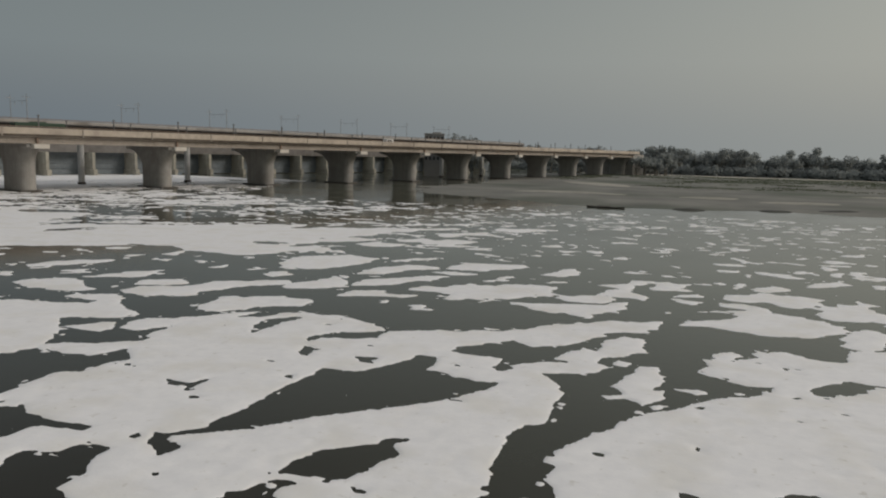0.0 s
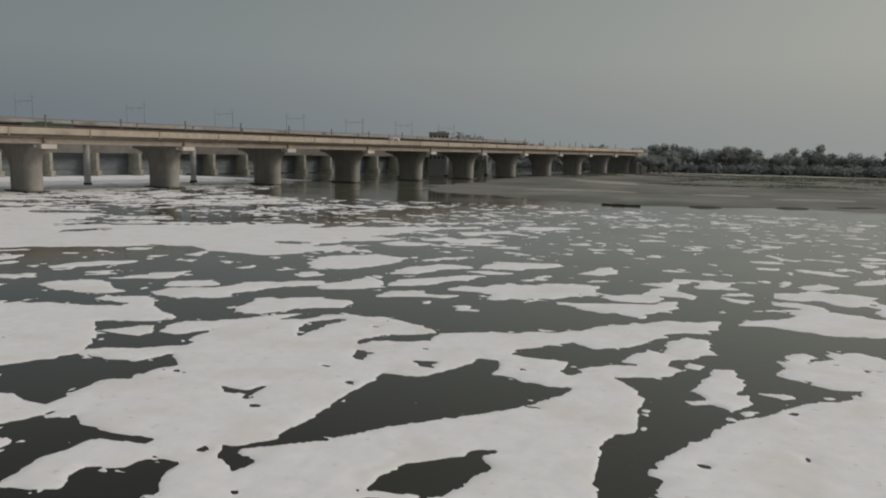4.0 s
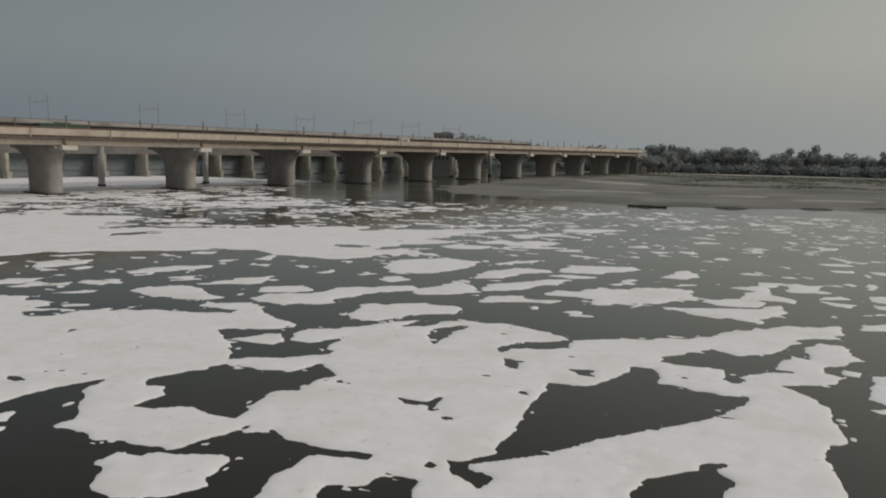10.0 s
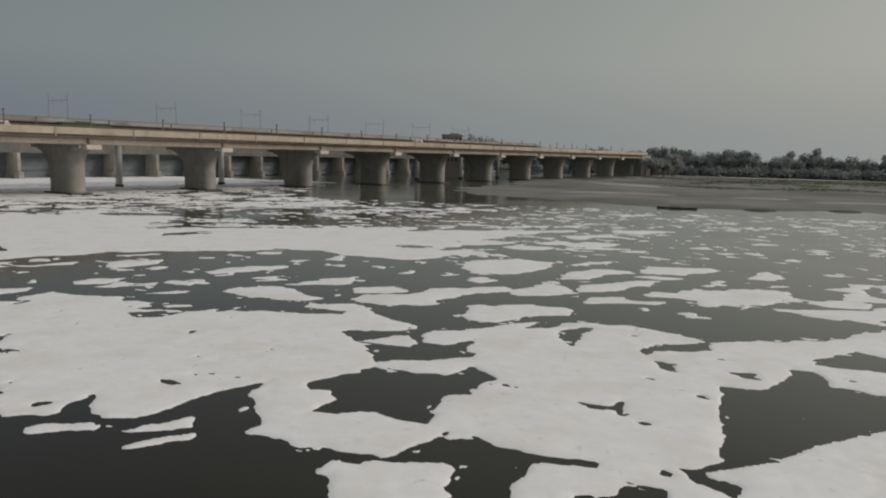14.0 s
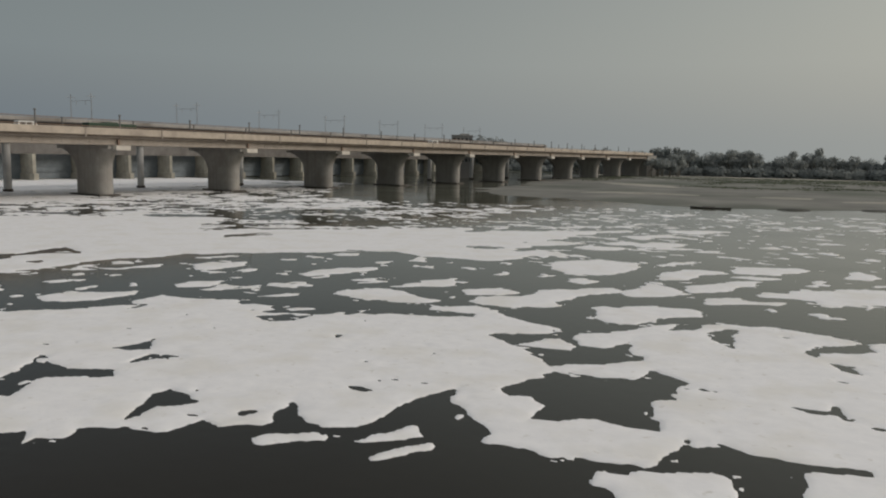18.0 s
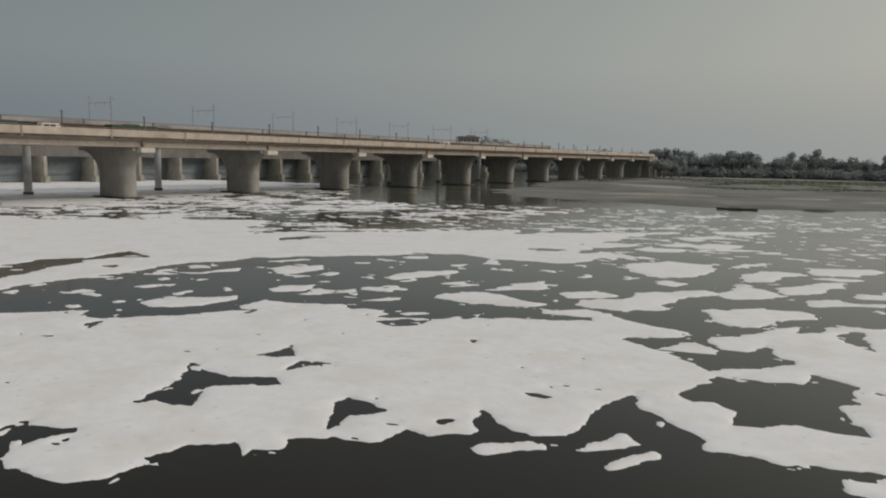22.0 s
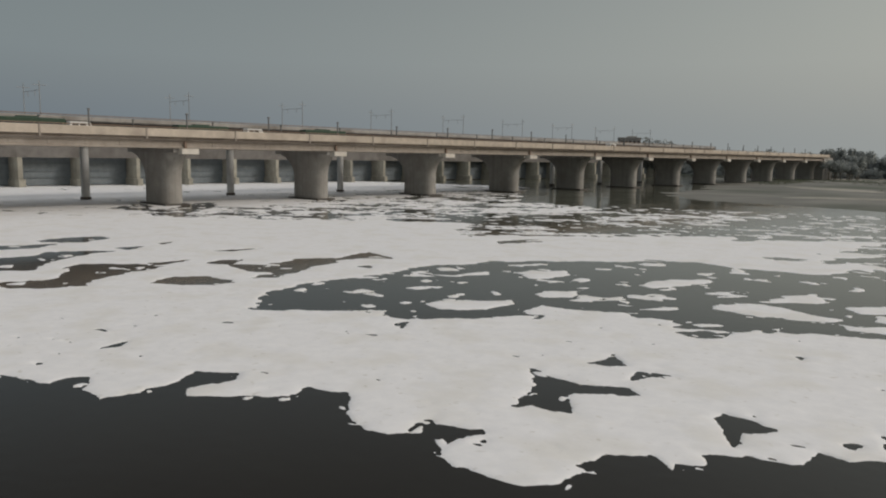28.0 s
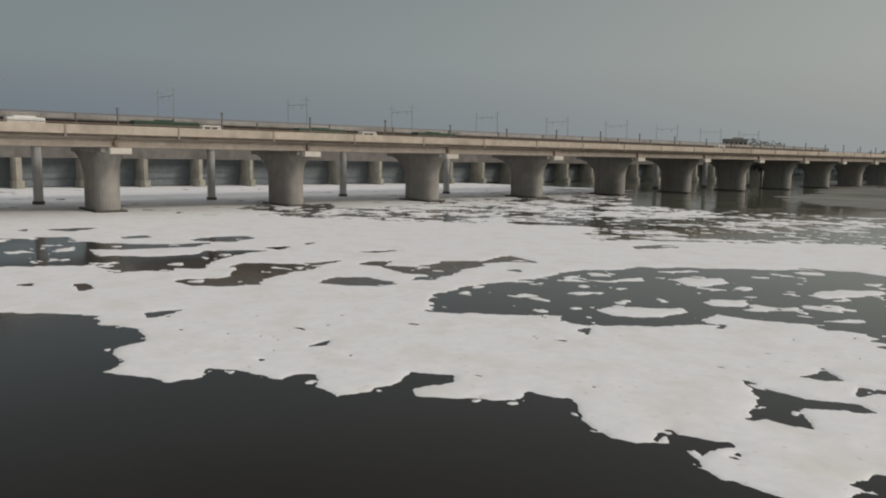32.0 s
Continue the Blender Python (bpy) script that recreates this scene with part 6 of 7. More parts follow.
    f = np.where((far > 46) & (far < 150), np.maximum(f, flecks), f)
    # frayed rims and small holes
    f = f + amount * 0.13 * fbm(X / 0.7, Y / 0.7, 7, 3)
    f = f + np.interp(far, (36, 48, 75, 100), (0.0, 0.22, 0.22, 0.42)) * fbm(X / 1.9, Y / 1.4, 457, 3)
    f = f + np.interp(far, (38, 55, 120), (0.0, 0.16, 0.2)) * fbm(X / 0.8, Y / 0.6, 613, 3)
    # spikes drawn out along the current
    u, v = 0.94 * X + 0.34 * Y, 0.94 * Y - 0.34 * X
    f = f + np.interp(far, (38, 50, 120), (0.0, 0.3, 0.35)) * fbm(u / 2.6, v / 0.7, 921, 2)
    # clear water under the bridge's far spans
    clear = np.minimum(Y - 155, X + 96 + 0.36 * (Y - 165)) + 5.0 * fbm(X / 7.0, Y / 7.0, 977, 3)
    f = np.where(clear > 0, np.minimum(f, -0.12 * clear), f)
    # crumbs adrift along the near rims, and pits worn through the crust
    near = far < 46
    crumb = 1.2 * (fbm(X / 0.75, Y / 0.6, 733, 2) - 0.46 - 0.55 * np.clip((-f - 0.25) / 0.5, 0, 1))
    f = np.where(near & (f < -0.1), np.maximum(f, np.minimum(crumb, 0.3)), f)
    pit = 1.2 * (fbm(X / 1.1, Y / 0.8, 877, 3) - 0.69)
    f = np.where(near & (f > 0.2), np.minimum(f, -pit), f)
    return X, Y, f


def pieces(inside):
    """Labels of the cells that hang together."""
    ny, nx = inside.shape
    label = np.zeros((ny, nx), np.int32)
    flat, lab = inside.ravel().tolist(), [0] * (nx * ny)
    count = 0
    for start, yes in enumerate(flat):
        if not yes or lab[start]:
            continue
        count += 1
        lab[start] = count
        stack = [start]
        while stack:
            p = stack.pop()
            x = p % nx
            for q in ((p - 1) if x else -1, (p + 1) if x < nx - 1 else -1, p - nx, p + nx):
                if 0 <= q < nx * ny and flat[q] and not lab[q]:
                    lab[q] = count
                    stack.append(q)
    return np.array(lab, np.int32).reshape(ny, nx), count


def froth(x0, x1, y0, y1, cell, least):
    xs, ys = np.arange(x0, x1 + cell / 2, cell), np.arange(y0, y1 + cell / 2, cell)
    X, Y, f = froth_field(xs, ys)
    nx, ny = len(xs), len(ys)
    inside = f > 0
    marks = [inside[:-1, :-1], inside[:-1, 1:], inside[1:, 1:], inside[1:, :-1]]
    corners = sum(m.astype(np.int8) for m in marks)
    saddle = (corners == 2) & (marks[0] == marks[2])
    label, count = pieces(inside)
    names = [label[:-1, :-1], label[:-1, 1:], label[1:, 1:], label[1:, :-1]]
    lump = fbm(X / 1.7, Y / 1.7, 131, 4)
    f2 = np.clip(f, 0, 0.7) / 0.7
    Z = 0.008 + 0.05 * f2 * (2 - f2) + 0.022 * lump * f2
    sizes = np.bincount(label.ravel(), minlength=count + 1)
    # cells of each raft; a cell that two tips share gives one tip to each
    jj, ii = np.nonzero((corners > 0) & ~saddle)
    labs = np.maximum.reduce(names)[jj, ii]
    only = np.full(len(jj), -1)
    for k in range(4):
        sj, si = np.nonzero(saddle & marks[k])
        jj, ii = np.concatenate((jj, sj)), np.concatenate((ii, si))
        labs, only = np.concatenate((labs, names[k][sj, si])), np.concatenate((only, np.full(len(sj), k)))
    order = np.argsort(labs, kind="stable")
    cells = np.stack((jj, ii, only), 1)[order]
    starts = np.searchsorted(labs[order], np.arange(1, count + 2))
    crumbs, made = [], []
    for k in range(count):
        few = sizes[k + 1] * cell * cell < least
        (crumbs if few else made).append(cells[starts[k]:starts[k + 1]])
    if crumbs:
        made.append(np.concatenate(crumbs))
    for n, mine in enumerate(made):
        verts, faces, index = [], [], {}

        def corner(j, i):
            key = (j, i)
            if key not in index:
                index[key] = len(verts)
                verts.append((float(X[j, i]), float(Y[j, i]), float(Z[j, i])))
            return index[key]

        def cross(j, i, q, p):
            key = (j, i, q, p) if (j, i) < (q, p) else (q, p, j, i)
            if key not in index:
                a, b = f[j, i], f[q, p]
                t = a / (a - b)
                index[key] = len(verts)
                verts.append((float(X[j, i] + t * (X[q, p] - X[j, i])), float(Y[j, i] + t * (Y[q, p] - Y[j, i])), -0.012))
            return index[key]

        for j, i, tip in mine.tolist():
            ring = ((j, i), (j, i + 1), (j + 1, i + 1), (j + 1, i))
            poly = []
            if tip >= 0:
                a, b, c = ring[tip], ring[(tip + 1) % 4], ring[(tip + 3) % 4]
                faces.append((corner(*a), cross(*a, *b), cross(*a, *c)))
                continue
            for e in range(4):
                a, b = ring[e], ring[(e + 1) % 4]
                ia, ib = inside[a], inside[b]
                if ia:
                    poly.append(corner(*a))
                if ia != ib:
                    poly.append(cross(*a, *b))
            if len(poly) > 2:
                faces.append(poly)
        me = bpy.data.meshes.new("foam_raft")
        me.from_pydata(verts, [], faces)
        me.shade_smooth()
        me.materials.append(FOAM)
        loose = crumbs and n == len(made) - 1
        ob = new("foam_flecks" if loose else "foam_raft", me)
        if loose:
            tagged(ob, "scattered small flecks of white froth on dark water", "foam", kind="stuff")
        else:
            size = len(mine) * cell * cell
            word = "broad" if size > 120 else "drifting" if size > 15 else "small"
            tagged(ob, word + " raft of dirty white froth floating on dark water", "foam raft", "foam rafts")


froth(-96, 48, 8, 72, 0.16, 1.2)
froth(-240, -96, 8, 72, 0.4, 8.0)
froth(-240, 104, 72, 232, 0.4, 14.0)

# ---- road bridge ----
bridge = empty("road_bridge", label="long concrete road bridge with cream parapets, stained girders and wall piers", category="bridge")
GIRDER_PROFILE = [(0.64, 0.0), (0.64, 0.12), (0.9, 0.32), (0.9, 1.15), (0.2, 1.45), (0.2, 1.74), (0.0, 1.76), (0.0, 1.896), (0.48, 1.896), (0.48, 1.72), (18.7, 1.72), (18.7, 1.45), (18.1, 1.15), (18.1, 0.32), (18.36, 0.12), (18.36, 0.0)]
CORNICE_PROFILE = [(0.16, 1.44), (0.16, 1.75), (-0.04, 1.77), (-0.04, 1.892), (-0.004, 1.892), (-0.004, 1.757), (0.196, 1.737), (0.196, 1.44)]
PARAPET_PROFILE = [(-0.12, 1.90), (-0.12, 3.14), (-0.07, 3.20), (0.17, 3.20), (0.22, 3.14), (0.34, 1.92), (0.26, 1.90)]
FAR_PARAPET = [(18.78, 1.60), (18.66, 1.73), (18.78, 3.20), (19.12, 3.20), (19.12, 1.60)]
FIRST, LAST = -7, 11
for i in range(FIRST, LAST):
    s0 = SPAN * (i - 1)
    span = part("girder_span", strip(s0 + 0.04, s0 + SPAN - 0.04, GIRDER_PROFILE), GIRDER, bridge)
    part("cornice", strip(s0 + 0.04, s0 + SPAN - 0.04, CORNICE_PROFILE), DIRTY, bridge, "dirt-streaked brown cornice under the parapet")
    part("carriageway", strip(s0 + 0.02, s0 + SPAN - 0.02, [(0.5, 1.724), (0.5, 1.79), (18.5, 1.79), (18.5, 1.724)]), ASPHALT, bridge)
    for a in (s0 + 5.3, s0 + 10.6, s0 + 16.0, s0 + 21.3, s0 + 26.6):
        part("fascia_rib", box_bm((-0.13, 0.80, 0.34), (0.13, 0.896, 1.12), 0.02, station(a, 0, soffit(a))), GIRDER, span)
    for k in range(2):
        a = s0 + SPAN / 2 * k + SPAN / 4 + 1.1
        part("parapet_panel", strip(a + 0.12, a + SPAN / 2 - 0.12, PARAPET_PROFILE), PARAPET, bridge)
        part("parapet_panel", strip(a + 0.12, a + SPAN / 2 - 0.12, FAR_PARAPET), PARAPET, bridge)
        part("joint_post", box_bm((-0.14, -0.22, 1.45), (0.14, 0.0, 3.24), 0.02, station(a, 0, soffit(a))), GIRDER, bridge, "dark stained joint between parapet panels")


def pier(i):
    s = SPAN * (i - 1)
    top = soffit(s)
    m = station(s)

    def ring(z, v0, v1, t, n=12):
        pts = []
        for k in range(n + 1):
            a = -math.pi / 2 - math.pi * k / n
            pts.append((v0 + t * math.cos(a) * 1.0 + t, t * math.sin(a)))
        for k in range(n + 1):
            a = math.pi / 2 - math.pi * k / n
            pts.append((v1 + t * math.cos(a) - t, t * math.sin(a)))
        return [m @ Vector((u, v, z)) for v, u in pts]

    rings = []
    for z in (-1.5, 0.0, 2.6, 4.8):
        rings.append(ring(z, 4.62, 13.9, 1.90))
    for k in range(1, 8):
        f = k / 7
        e = 0.5 * (1 - math.sqrt(max(0.0, 1 - f * f))) + 0.5 * f * f
        rings.append(ring(4.8 + (top - 0.75 - 4.8) * f, 4.62 - 2.5 * e, 13.9 + 5.3 * e, 1.90 + 0.08 * e))
    wall = part("pier_wall", loft(rings), PIER, bridge, smooth=False)
    part("pier_cap", box_bm((-2.0, 1.0, top - 0.75), (2.0, 19.5, top - 0.02), 0.06, m), PIER, wall)
    part("bearing_block", box_bm((-1.1, -0.35, top - 0.98), (2.0, 0.98, top - 0.06), 0.05, m), SUNLIT, wall, "projecting end of the pier cap, sunlight put in its pale colour")
    part("drain_box", box_bm((-0.22, 0.42, top - 0.02), (0.22, 0.86, top + 1.1), 0.03, m), RUST, wall, "rust-stained drain box on the girder")
    part("pier_plinth", box_bm((-2.35, 3.9, -1.5), (2.35, 14.4, 0.34), 0.12, m), WET, wall, "wet dark plinth at the waterline")
    return wall


for i in range(FIRST + 1, LAST + 1):
    pier(i)

end = SPAN * (LAST - 1)
part("abutment", loft([[line(s, v, z) for v, z in ((0.6, -1.0), (0.6, soffit(s) + 1.7), (18.4, soffit(s) + 1.7), (18.4, -1.0))] for s in (end + 1.4, end + 18)]), PIER, bridge, "concrete abutment at the bank end")

# railing over the parapet, with short dark posts
for k in range(-13, 20):
    a = 16 * k
    bm = strip(a, a + 16, [(-0.02, 3.38), (-0.02, 3.50), (0.12, 3.50), (0.12, 3.38)], 1)
    part("rail_tube", bm, RUST, bridge)
    for j in range(4):
        bm = bmesh.new()
        tube(bm, line(a + 4 * j, 0.07, soffit(a) + 3.15), line(a + 4 * j, 0.07, soffit(a) + 3.44), 0.045, n=6)
        part("rail_post", bm, RUST, bridge)

# ---- second carriageway behind, on slim round columns ----
back = empty("rear_viaduct", label="rear viaduct deck carried on slim round columns", category="bridge")


def rline(s, v=0.0, z=0.0):
    h = 1.29987
    return Vector((-143.85 + math.cos(h) * s - math.sin(h) * v, 161.90 + math.sin(h) * s + math.cos(h) * v, z))


for k in range(-6, 7):
    s = 31.2 * k
    bm = bmesh.new()
    tube(bm, rline(s, 0, -1.5), rline(s, 0, 10.85), 0.78, n=16)
    col = part("column", bm, COLUMN, back)
    bm = bmesh.new()
    tube(bm, rline(s, 0, -1.5), rline(s, 0, 0.62), 0.98, n=16)
    part("column_foot", bm, WET, col, "wet dark foot of the column")
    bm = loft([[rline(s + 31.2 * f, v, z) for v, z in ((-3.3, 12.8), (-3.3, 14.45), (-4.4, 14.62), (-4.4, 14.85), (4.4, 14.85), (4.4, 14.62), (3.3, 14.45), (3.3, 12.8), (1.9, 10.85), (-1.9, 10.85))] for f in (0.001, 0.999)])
    part("deck_span", bm, SHADED_GIRDER, back, "girder with the shade under the deck edge put in its colour")
    for k2 in range(6):
        for v in (-4.45, 4.15):
            bm = loft([[rline(s + 31.2 * (k2 + f) / 6, v + w, z) for w, z in ((0, 14.854), (0, 15.6), (0.3, 15.6), (0.3, 14.854))] for f in (0.004, 0.996)])
            part("rear_parapet_panel", bm, REAR, back)

# ---- old barrage bridge behind ----
old = empty("old_bridge", label="old low road bridge with closely spaced masonry piers", category="bridge")


def oline(s, v=0.0, z=0.0):
    h = 1.2497
    return Vector((-230.83 + math.cos(h) * s - math.sin(h) * v, 98.09 + math.sin(h) * s + math.cos(h) * v, z))


for k in range(-6, 24):
    s = 14.75 * k
    rings = []
    for z, g, w in ((-1.5, 1.0, 1.25), (1.9, 1.0, 1.25), (1.95, 0.0, 0.95), (7.5, 0.0, 0.95)):
        rings.append([oline(s + u, v, z) for u, v in ((-w, 9.0), (-w, -7.0 - g), (-0.5 * w, -8.2 - g), (0.5 * w, -8.2 - g), (w, -7.0 - g), (w, 9.0))])
    part("old_pier", loft(rings), OLDSTONE, old)
    bm = loft([[oline(s + 14.75 * f, v, z) for v, z in ((-5.5, 7.5), (-5.5, 11.5), (-5.2, 11.5), (-5.2, 10.5), (7.2, 10.5), (7.2, 11.5), (7.5, 11.5), (7.5, 7.5))] for f in (0.001, 0.999)])
    part("old_deck", bm, OLDDECK, old, "weathered deck of the old bridge, colour darkened for shade")
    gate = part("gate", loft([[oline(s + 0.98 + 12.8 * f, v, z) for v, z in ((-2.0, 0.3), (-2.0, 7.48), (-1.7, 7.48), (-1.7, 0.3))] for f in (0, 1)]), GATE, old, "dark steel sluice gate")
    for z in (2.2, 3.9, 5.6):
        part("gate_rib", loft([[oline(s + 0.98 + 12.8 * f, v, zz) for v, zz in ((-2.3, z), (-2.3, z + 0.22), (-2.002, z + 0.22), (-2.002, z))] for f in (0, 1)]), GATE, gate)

for k in range(-15, 18):
    bm = loft([[rline(12 * k + 12 * f, v, z) for v, z in ((-4.37, 15.74), (-4.37, 15.90), (-4.25, 15.90), (-4.25, 15.74))] for f in (0, 1)])
    part("rear_rail", bm, RUST, back)
    bm = bmesh.new()
    tube(bm, rline(12 * k, -4.3, 15.5), rline(12 * k, -4.3, 15.78), 0.05, n=6)
    part("rear_rail_post", bm, STEEL, back)


def portal(s):
    """A railway overhead-line portal: two masts, a crossbeam and its insulator arms."""
    ob = empty("overhead_line_portal", label="thin steel overhead-line portal standing on the rear viaduct", category="portal", group="overhead-line portals")
    for v in (-4.0, 4.0):
        bm = bmesh.new()
        tube(bm, rline(s, v, 14.86), rline(s, v, 21.5), 0.09, 0.06, 6)
        mast = part("mast", bm, GALVANIZED, ob)
        bm = bmesh.new()
        tube(bm, rline(s - 1.1, v, 20.75), rline(s + 1.1, v, 20.75), 0.045, n=6)
        part("cross_arm", bm, GALVANIZED, mast)
    bm = bmesh.new()
    tube(bm, rline(s, -4.0, 19.9), rline(s, 4.0, 19.9), 0.045, n=6)
    part("crossbeam", bm, GALVANIZED, ob)
    for v in (-1.8, 1.8):
        bm = bmesh.new()
        tube(bm, rline(s, v, 19.9), rline(s, v, 19.0), 0.05, n=6)
        part("insulator", bm, GALVANIZED, ob)


for k in range(-3, 9):
    portal(-71.1 + 28.3 * k)

# short dark posts behind both parapets of the road bridge
def parapet_post(a, v, h, label):
    ob = empty("parapet_post", station(a, v, soffit(a) + 1.79), label, "post", "parapet posts")
    bm = bmesh.new()
    tube(bm, (0, 0, 0), (0, 0, 1.2 + h), 0.16, 0.13, 8)
    part("shaft", bm, STEEL, ob)
    part("head", box_bm((-0.2, -0.16, 1.2 + h), (0.2, 0.16, 1.45 + h), 0.04), STEEL, ob)
    part("foot", box_bm((-0.25, -0.2, 0.0), (0.25, 0.25, 0.3), 0.03), GIRDER, ob)


for k in range(-12, 19):
    h = 2.6 + 0.7 * noise.noise(Vector((k * 1.7, 0.3, 0.0)))
    parapet_post(SPAN / 2 * k + 0.4, 0.62, h, "short dark steel post standing behind the bridge parapet")
    parapet_post(SPAN / 2 * k - 1.3, 18.2, 2.2 + 0.4 * noise.noise(Vector((k * 1.7, 5.3, 0.0))), "short dark steel post by the far parapet of the bridge")

# ---- vehicles on the carriageway ----


def wheel(ob, x, y, r=0.48):
    bm = bmesh.new()
    tube(bm, (x, y - 0.15, r), (x, y + 0.15, r), r, n=16)
    w = part("wheel", bm, RUBBER, ob)
    bm = bmesh.new()
    tube(bm, (x, y - 0.16, r), (x, y + 0.16, r), r * 0.55, n=12)
    part("rim", bm, WHITE_PAINT, w)


def bus(s, v, paint, label, length=11.8, height=3.1, roof=None):
    ob = empty("bus", station(s, v, soffit(s) + 1.79), label, "bus", "road vehicles")
    h = length / 2
    bm = box_bm((-h, -1.25, 0.35), (h, 1.25, height), 0.14)
    part("body", bm, paint, ob)
    n = int(length / 1.45)
    for side in (-1, 1):
        for k in range(n):
            x = -h + 0.5 + k * (length - 1.0) / n
            part("side_window", box_bm((x + 0.08, side * 1.26 - 0.012, 1.45), (x + (length - 1.0) / n - 0.08, side * 1.26 + 0.012, height - 0.75), 0.01), GLASS, ob)
    part("windscreen", box_bm((h - 0.02, -1.1, 1.2), (h + 0.015, 1.1, height - 0.6), 0.01), GLASS, ob)
    part("rear_window", box_bm((-h - 0.015, -1.0, 1.5), (-h + 0.02, 1.0, height - 0.7), 0.01), GLASS, ob)
    part("roof_unit", box_bm((-1.6, -0.8, height - 0.01), (1.4, 0.8, height + 0.22), 0.06), roof or paint, ob)
    part("bumper", box_bm((h, -1.2, 0.35), (h + 0.12, 1.2, 0.75), 0.03), RUBBER, ob)
    for x in (-h + 2.6, h - 2.4):
        for y in (-1.1, 1.1):
            wheel(ob, x, y)


def van(s, v, paint, label, length=4.8, height=2.1):
    ob = empty("van", station(s, v, soffit(s) + 1.79), label, "van", "road vehicles")
    h = length / 2
    prof = [(-h, 0.3), (-h, height - 0.15), (-h + 0.2, height), (h * 0.45, height), (h * 0.75, 1.15), (h, 1.0), (h, 0.3)]
    part("body", loft([[(x, y, z) for x, z in prof] for y in (-0.85, 0.85)]), paint, ob)
    for side in (-1, 1):
        for x in (-h + 0.4, -h + 1.6):
            part("side_window", box_bm((x, side * 0.855 - 0.01, 1.2), (x + 1.0, side * 0.855 + 0.01, height - 0.25), 0.0), GLASS, ob)
    for x in (-h + 0.9, h - 0.9):
        for y in (-0.75, 0.75):
            wheel(ob, x, y, 0.33)


bus(6.0, 13.0, GREEN_PAINT, "dark green city bus standing in slow traffic", 10.8, 2.75)
bus(-53.2, 12.5, GREEN_PAINT, "dark green city bus standing in slow traffic", 11.0, 2.8)
bus(-23.0, 12.5, GREEN_PAINT, "green city bus half hidden behind the parapet", 10.5, 2.6)
bus(-74.6, 11.0, WHITE_PAINT, "white minibus on the bridge carriageway", 5.2, 2.5)
van(-45.3, 11.0, WHITE_PAINT, "white delivery van behind the bridge parapet", 4.4, 2.35)
van(-10.0, 14.5, WHITE_PAINT, "white delivery van behind the bridge parapet", 4.6, 2.5)
van(120.0, 9.0, WHITE_PAINT, "white delivery van behind the bridge parapet", 4.6, 2.5)

# ---- a boat by the mud bank ----


def boat(x, y, turn):
    ob = empty("wooden_boat", pose(x, y, 0, 0, 0, turn) @ Matrix.Diagonal((0.95, 0.9, 0.42, 1.0)), "long low dark wooden boat moored by the mud bank", "boat")
    rings = []
    for k in range(9):
        u = -1 + 2 * k / 8
        w = 0.95 * (1 - abs(u) ** 2.6) + 0.08
        rise = 0.35 * abs(u) ** 3
        rings.append([(4.0 * u, y, z) for y, z in ((-w, 0.55 + rise), (-w * 0.8, 0.05), (0, -0.15), (w * 0.8, 0.05), (w, 0.55 + rise), (w * 0.9, 0.55 + rise), (w * 0.7, 0.18), (0, 0.05), (-w * 0.7, 0.18), (-w * 0.9, 0.55 + rise))])
    part("hull", loft(rings), WOOD, ob)
    for u in (-2.2, -0.2, 1.8):
        part("thwart", box_bm((u - 0.14, -0.85, 0.46), (u + 0.14, 0.85, 0.51), 0.0), WOOD, ob)
    part("cover", loft([[(x, y, z) for y, z in ((-0.75, 0.5), (-0.5, 0.95), (0, 1.1), (0.5, 0.95), (0.75, 0.5))] for x in (-1.6, 0.9)]), WOOD, ob, "dark canvas cover")


boat(-12.90, 167.0, -4)

# ---- trees ----
rng = random.Random(7)


def tree_kind(height, spread, seed):
    r = random.Random(seed)
    bm = bmesh.new()
    lean = Vector((r.uniform(-0.4, 0.4), r.uniform(-0.4, 0.4), 0))
    fork = height * r.uniform(0.28, 0.4)
    tube(bm, (0, 0, -0.5), lean * 0.5 + Vector((0, 0, fork)), 0.035 * height, 0.022 * height, 7)
    tips = []
    for k in range(r.randint(5, 7)):
        a = k * 2.4 + r.uniform(-0.5, 0.5)
        tip = lean + Vector((math.cos(a) * spread * r.uniform(0.25, 0.6), math.sin(a) * spread * r.uniform(0.25, 0.6), height * r.uniform(0.55, 0.92)))
        tube(bm, lean * 0.5 + Vector((0, 0, fork)), tip, 0.014 * height, 0.005 * height, 5)
        tips.append(tip)
    wood = bpy.data.meshes.new("trunk")
    bm.to_mesh(wood)
    bm.free()
    wood.materials.append(BARK)
    verts, faces = [], []
    for tip in tips:
        size = spread * r.uniform(0.28, 0.45)
        for _ in range(95):
            d = Vector((r.gauss(0, 1), r.gauss(0, 1), r.gauss(0, 0.8)))
            d = d.normalized() * size * r.uniform(0.35, 1.0) ** 0.6
            c = tip + d
            n = (d.normalized() + Vector((r.gauss(0, 0.45), r.gauss(0, 0.45), 0.7 + r.gauss(0, 0.4)))).normalized()
            t = n.orthogonal().normalized()
            b = n.cross(t)
            q = r.uniform(0.35, 0.75)
            base = len(verts)
            for x, y in ((-q, -q * 0.4), (q * 0.2, -q * 0.7), (q, q * 0.2), (0, q * 0.8)):
                verts.append(c + t * x + b * y)
            faces.append((base, base + 1, base + 2, base + 3))
    crown = bpy.data.meshes.new("crown")
    crown.from_pydata(verts, [], faces)
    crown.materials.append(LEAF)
    return wood, crown


KINDS = [tree_kind(h, w, n) for n, (h, w) in enumerate(((9, 5), (11, 6.5), (13, 7.5), (8, 6), (15, 7), (10, 8)))]


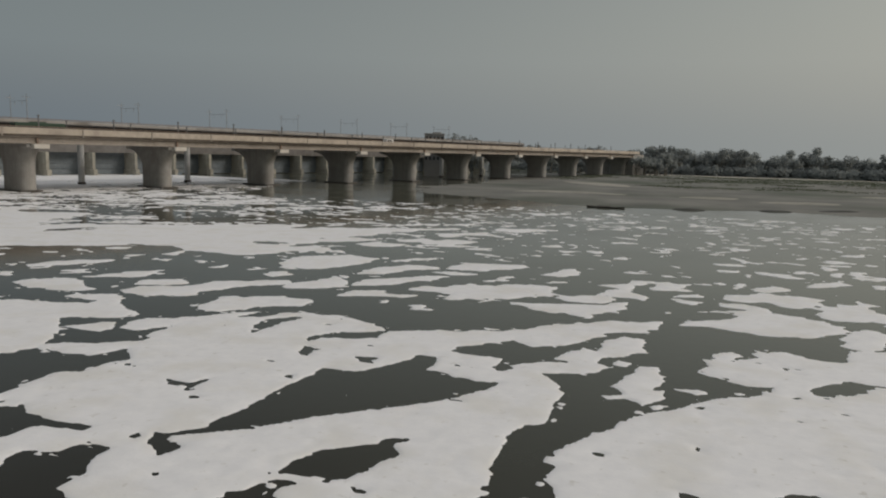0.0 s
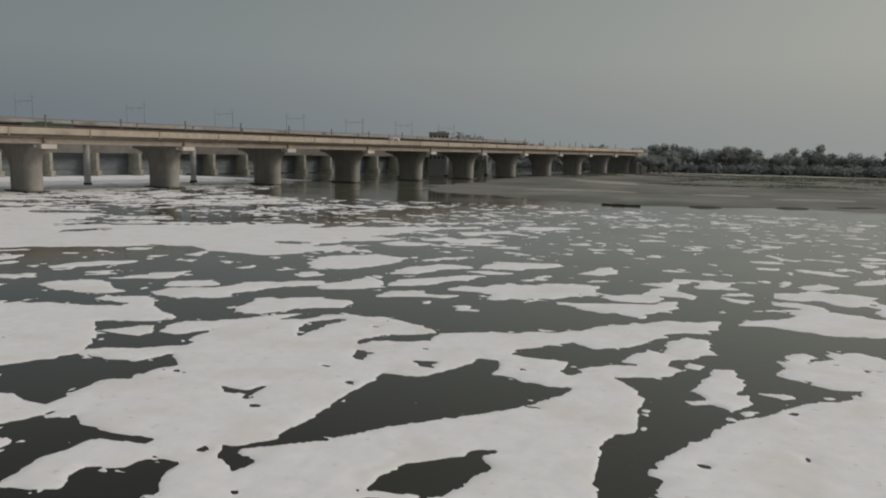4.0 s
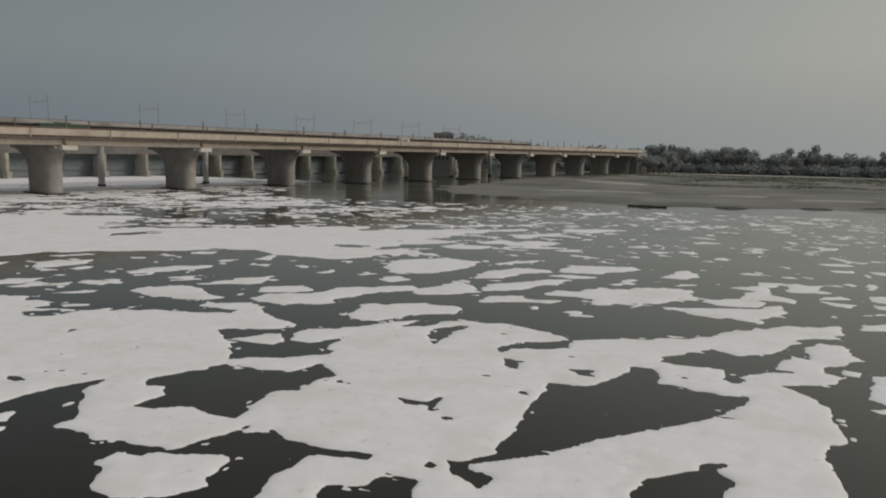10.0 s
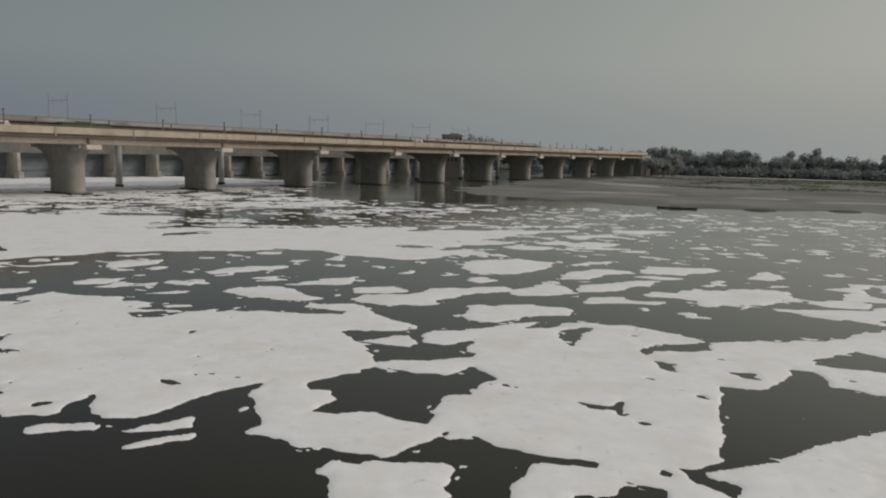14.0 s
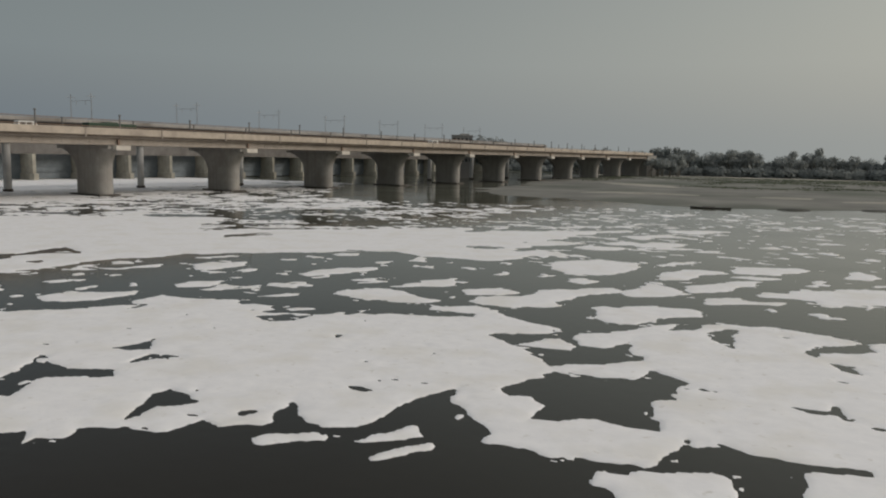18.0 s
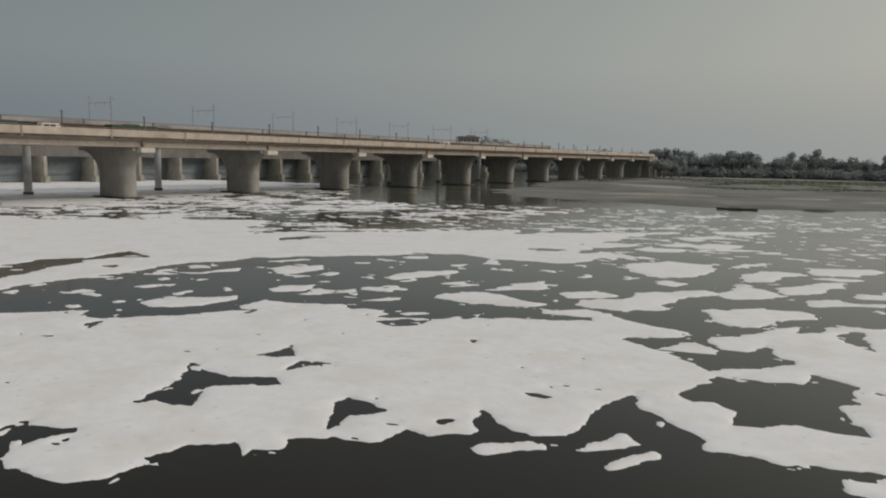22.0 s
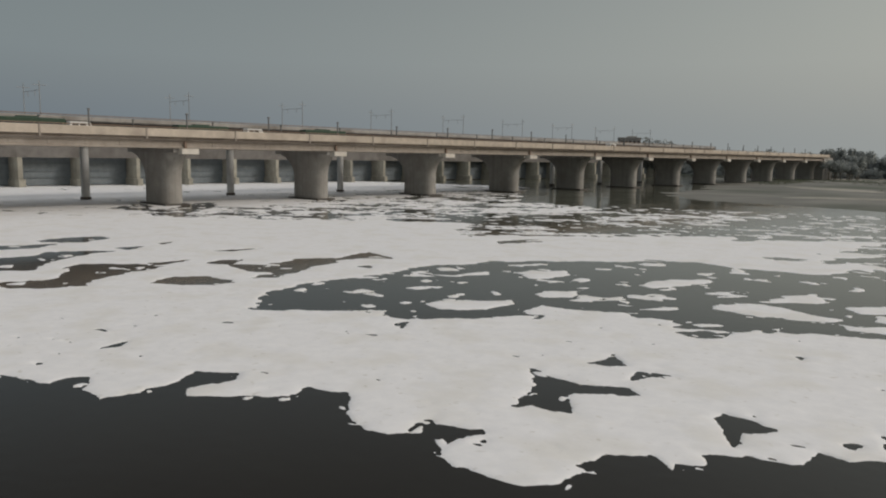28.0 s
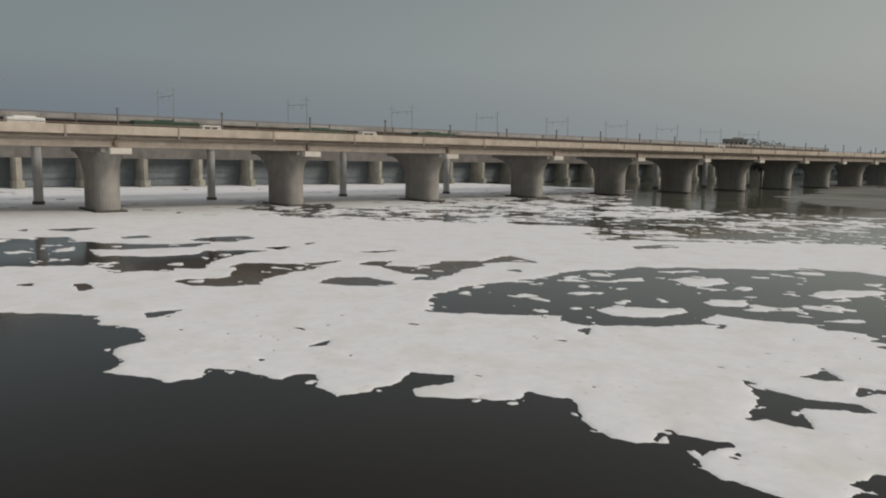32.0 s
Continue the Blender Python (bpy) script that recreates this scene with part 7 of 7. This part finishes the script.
def tree(x, y, z, scale, label, group):
    wood, crown = rng.choice(KINDS)
    ob = empty("tree", Matrix.Translation((x, y, z)) @ Matrix.Rotation(rng.uniform(0, 6.3), 4, "Z") @ Matrix.Scale(scale, 4), label, "tree", group)
    for name, me in (("trunk", wood), ("crown", crown)):
        new(name, me).parent = ob


# thin grass growing in patches on the drier back of the mud flat
r = random.Random(21)
verts, faces = [], []
for _ in range(30000):
    x, y = r.uniform(-60, 330), r.uniform(262, 445)
    cover = noise.noise(Vector((x * 0.018, y * 0.030, 9.0))) + 0.5 * noise.noise(Vector((x * 0.07, y * 0.09, 2.0)))
    z = flat_height(x, y)
    if cover < 0.30 - (y - 262) * 0.0035 or z < 0.1 or y < shore(x) + 45:
        continue
    for _ in range(4):
        a, tall = r.uniform(0, 6.3), r.uniform(0.12, 0.34)
        px, py = x + r.uniform(-0.7, 0.7), y + r.uniform(-0.7, 0.7)
        u, v = math.cos(a) * 0.22, math.sin(a) * 0.22
        i = len(verts)
        verts += [(px - u, py - v, z - 0.06), (px + u, py + v, z - 0.06), (px + r.uniform(-0.2, 0.2), py + r.uniform(-0.2, 0.2), z + tall)]
        faces.append((i, i + 1, i + 2))
me = bpy.data.meshes.new("grass")
me.from_pydata(verts, [], faces)
me.materials.append(GRASS)
tagged(new("grass", me), "thin dusty green grass in patches on the mud bank", "grass", kind="stuff")

# the far bank beyond the mud flat
for k in range(210):
    x = -190 + k * 2.9 + rng.uniform(-3, 3)
    y = 516 + rng.uniform(0, 45)
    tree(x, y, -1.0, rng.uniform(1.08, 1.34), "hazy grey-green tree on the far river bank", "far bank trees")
# low scrub under them
SCRUB = []
for n in range(4):
    r = random.Random(50 + n)
    verts, faces = [], []
    for _ in range(320):
        a, d = r.uniform(0, 6.3), 3.4 * math.sqrt(r.uniform(0, 1))
        c = Vector((d * math.cos(a), d * math.sin(a), r.uniform(0.1, 1.0) * (4.2 - 0.55 * d)))
        n_up = (Vector((math.cos(a) * d, math.sin(a) * d, 2.4)) + Vector((r.gauss(0, 1), r.gauss(0, 1), r.gauss(0, 0.8)))).normalized()
        t = n_up.orthogonal().normalized()
        b = n_up.cross(t)
        q = r.uniform(0.3, 0.65)
        i = len(verts)
        verts += [c - t * q - b * q * 0.4, c + t * q * 0.2 - b * q * 0.7, c + t * q + b * q * 0.2, c + b * q * 0.8]
        faces.append((i, i + 1, i + 2, i + 3))
    me = bpy.data.meshes.new("shrub")
    me.from_pydata(verts, [], faces)
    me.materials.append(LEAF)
    SCRUB.append(me)
for k in range(290):
    ob = new("shrub", rng.choice(SCRUB))
    ob.matrix_world = Matrix.Translation((-190 + k * 2.1 + rng.uniform(-2, 2), 511 + rng.uniform(0, 10), 0.0)) @ Matrix.Rotation(rng.uniform(0, 6.3), 4, "Z") @ Matrix.Scale(rng.uniform(0.9, 2.0), 4)
    tagged(ob, "dense haze-paled shrub at the foot of far bank trees", "shrub", "far bank shrubs")
# round the end of the bridge
for k in range(40):
    s = 318 + rng.uniform(-4, 120)
    p = line(s, rng.uniform(-10, 60))
    tree(p.x, p.y, 0.3, rng.uniform(0.55, 0.9), "haze-paled tree beside the end of the bridge", "trees by the bridge end")
for k in range(12):
    p = line(316 + k * 3.2 + rng.uniform(-1, 1), rng.uniform(-13, -3))
    tree(p.x, p.y, 0.3, rng.uniform(0.55, 0.85), "haze-paled tree beside the end of the bridge", "trees by the bridge end")
# two broad trees that stand above the far end of the deck
for x, y, scale, turn in ((-99.6, 334.0, 1.62, 0.4), (-101.5, 338.0, 1.68, 2.3)):
    broad = empty("tree", Matrix.Translation((x, y, -0.4)) @ Matrix.Rotation(turn, 4, "Z") @ Matrix.Scale(scale, 4), "tall round-crowned tree in the smog behind the bridge", "tree", "trees above the deck")
    for name, me in zip(("trunk", "crown"), KINDS[5]):
        new(name, me).parent = broad
# behind the old bridge
for k in range(50):
    p = oline(-110 + k * 9.0 + rng.uniform(-3, 3), 32 + rng.uniform(0, 26))
    tree(p.x, p.y, 0.3, rng.uniform(0.65, 0.95), "dark green tree on the bank behind the old bridge", "trees behind the old bridge")


def rear_height(x, y):
    p = Vector((x + 229, y - 97))
    v = -p.x * math.sin(1.41) + p.y * math.cos(1.41)
    return min((v - 20) * 0.06, 0.9) + 0.2 * noise.noise(Vector((x * 0.05, y * 0.05, 2.0)))


rear_bank = grid_mesh("ground", [-2400 + 200 * i for i in range(10)] + [-420 + 8 * i for i in range(27)], [-600 + 40 * j for j in range(12)] + [-120 + 12 * j for j in range(62)], rear_height, MUD)
tagged(rear_bank, "low earth bank behind the old bridge", "river bank", kind="structure")


def block(x, y, w, d, h, turn, floors):
    ob = empty("building", pose(x, y, 0, 0, 0, turn), "distant grey block of flats in the haze", "building", "far buildings")
    part("wall", box_bm((-w / 2, -d / 2, 0), (w / 2, d / 2, h), 0.05), PLASTER, ob)
    part("roof", box_bm((-w / 2 - 0.2, -d / 2 - 0.2, h + 0.004), (w / 2 + 0.2, d / 2 + 0.2, h + 0.5), 0.03), PLASTER, ob)
    part("stair_head", box_bm((-w * 0.1, -d * 0.2, h + 0.504), (w * 0.35, d * 0.25, h + 1.1), 0.03), PLASTER, ob)
    for f in range(floors):
        for k in range(5):
            cx = -w / 2 + w * (k + 0.5) / 5
            z = h - 2.9 * (f + 1) + 0.6
            part("window", box_bm((cx - w * 0.06, -d / 2 - 0.05, z), (cx + w * 0.06, -d / 2 + 0.05, z + 1.4), 0.0), GLASS, ob)


block(-110, 324, 8.6, 8, 18.0, 20, 4)
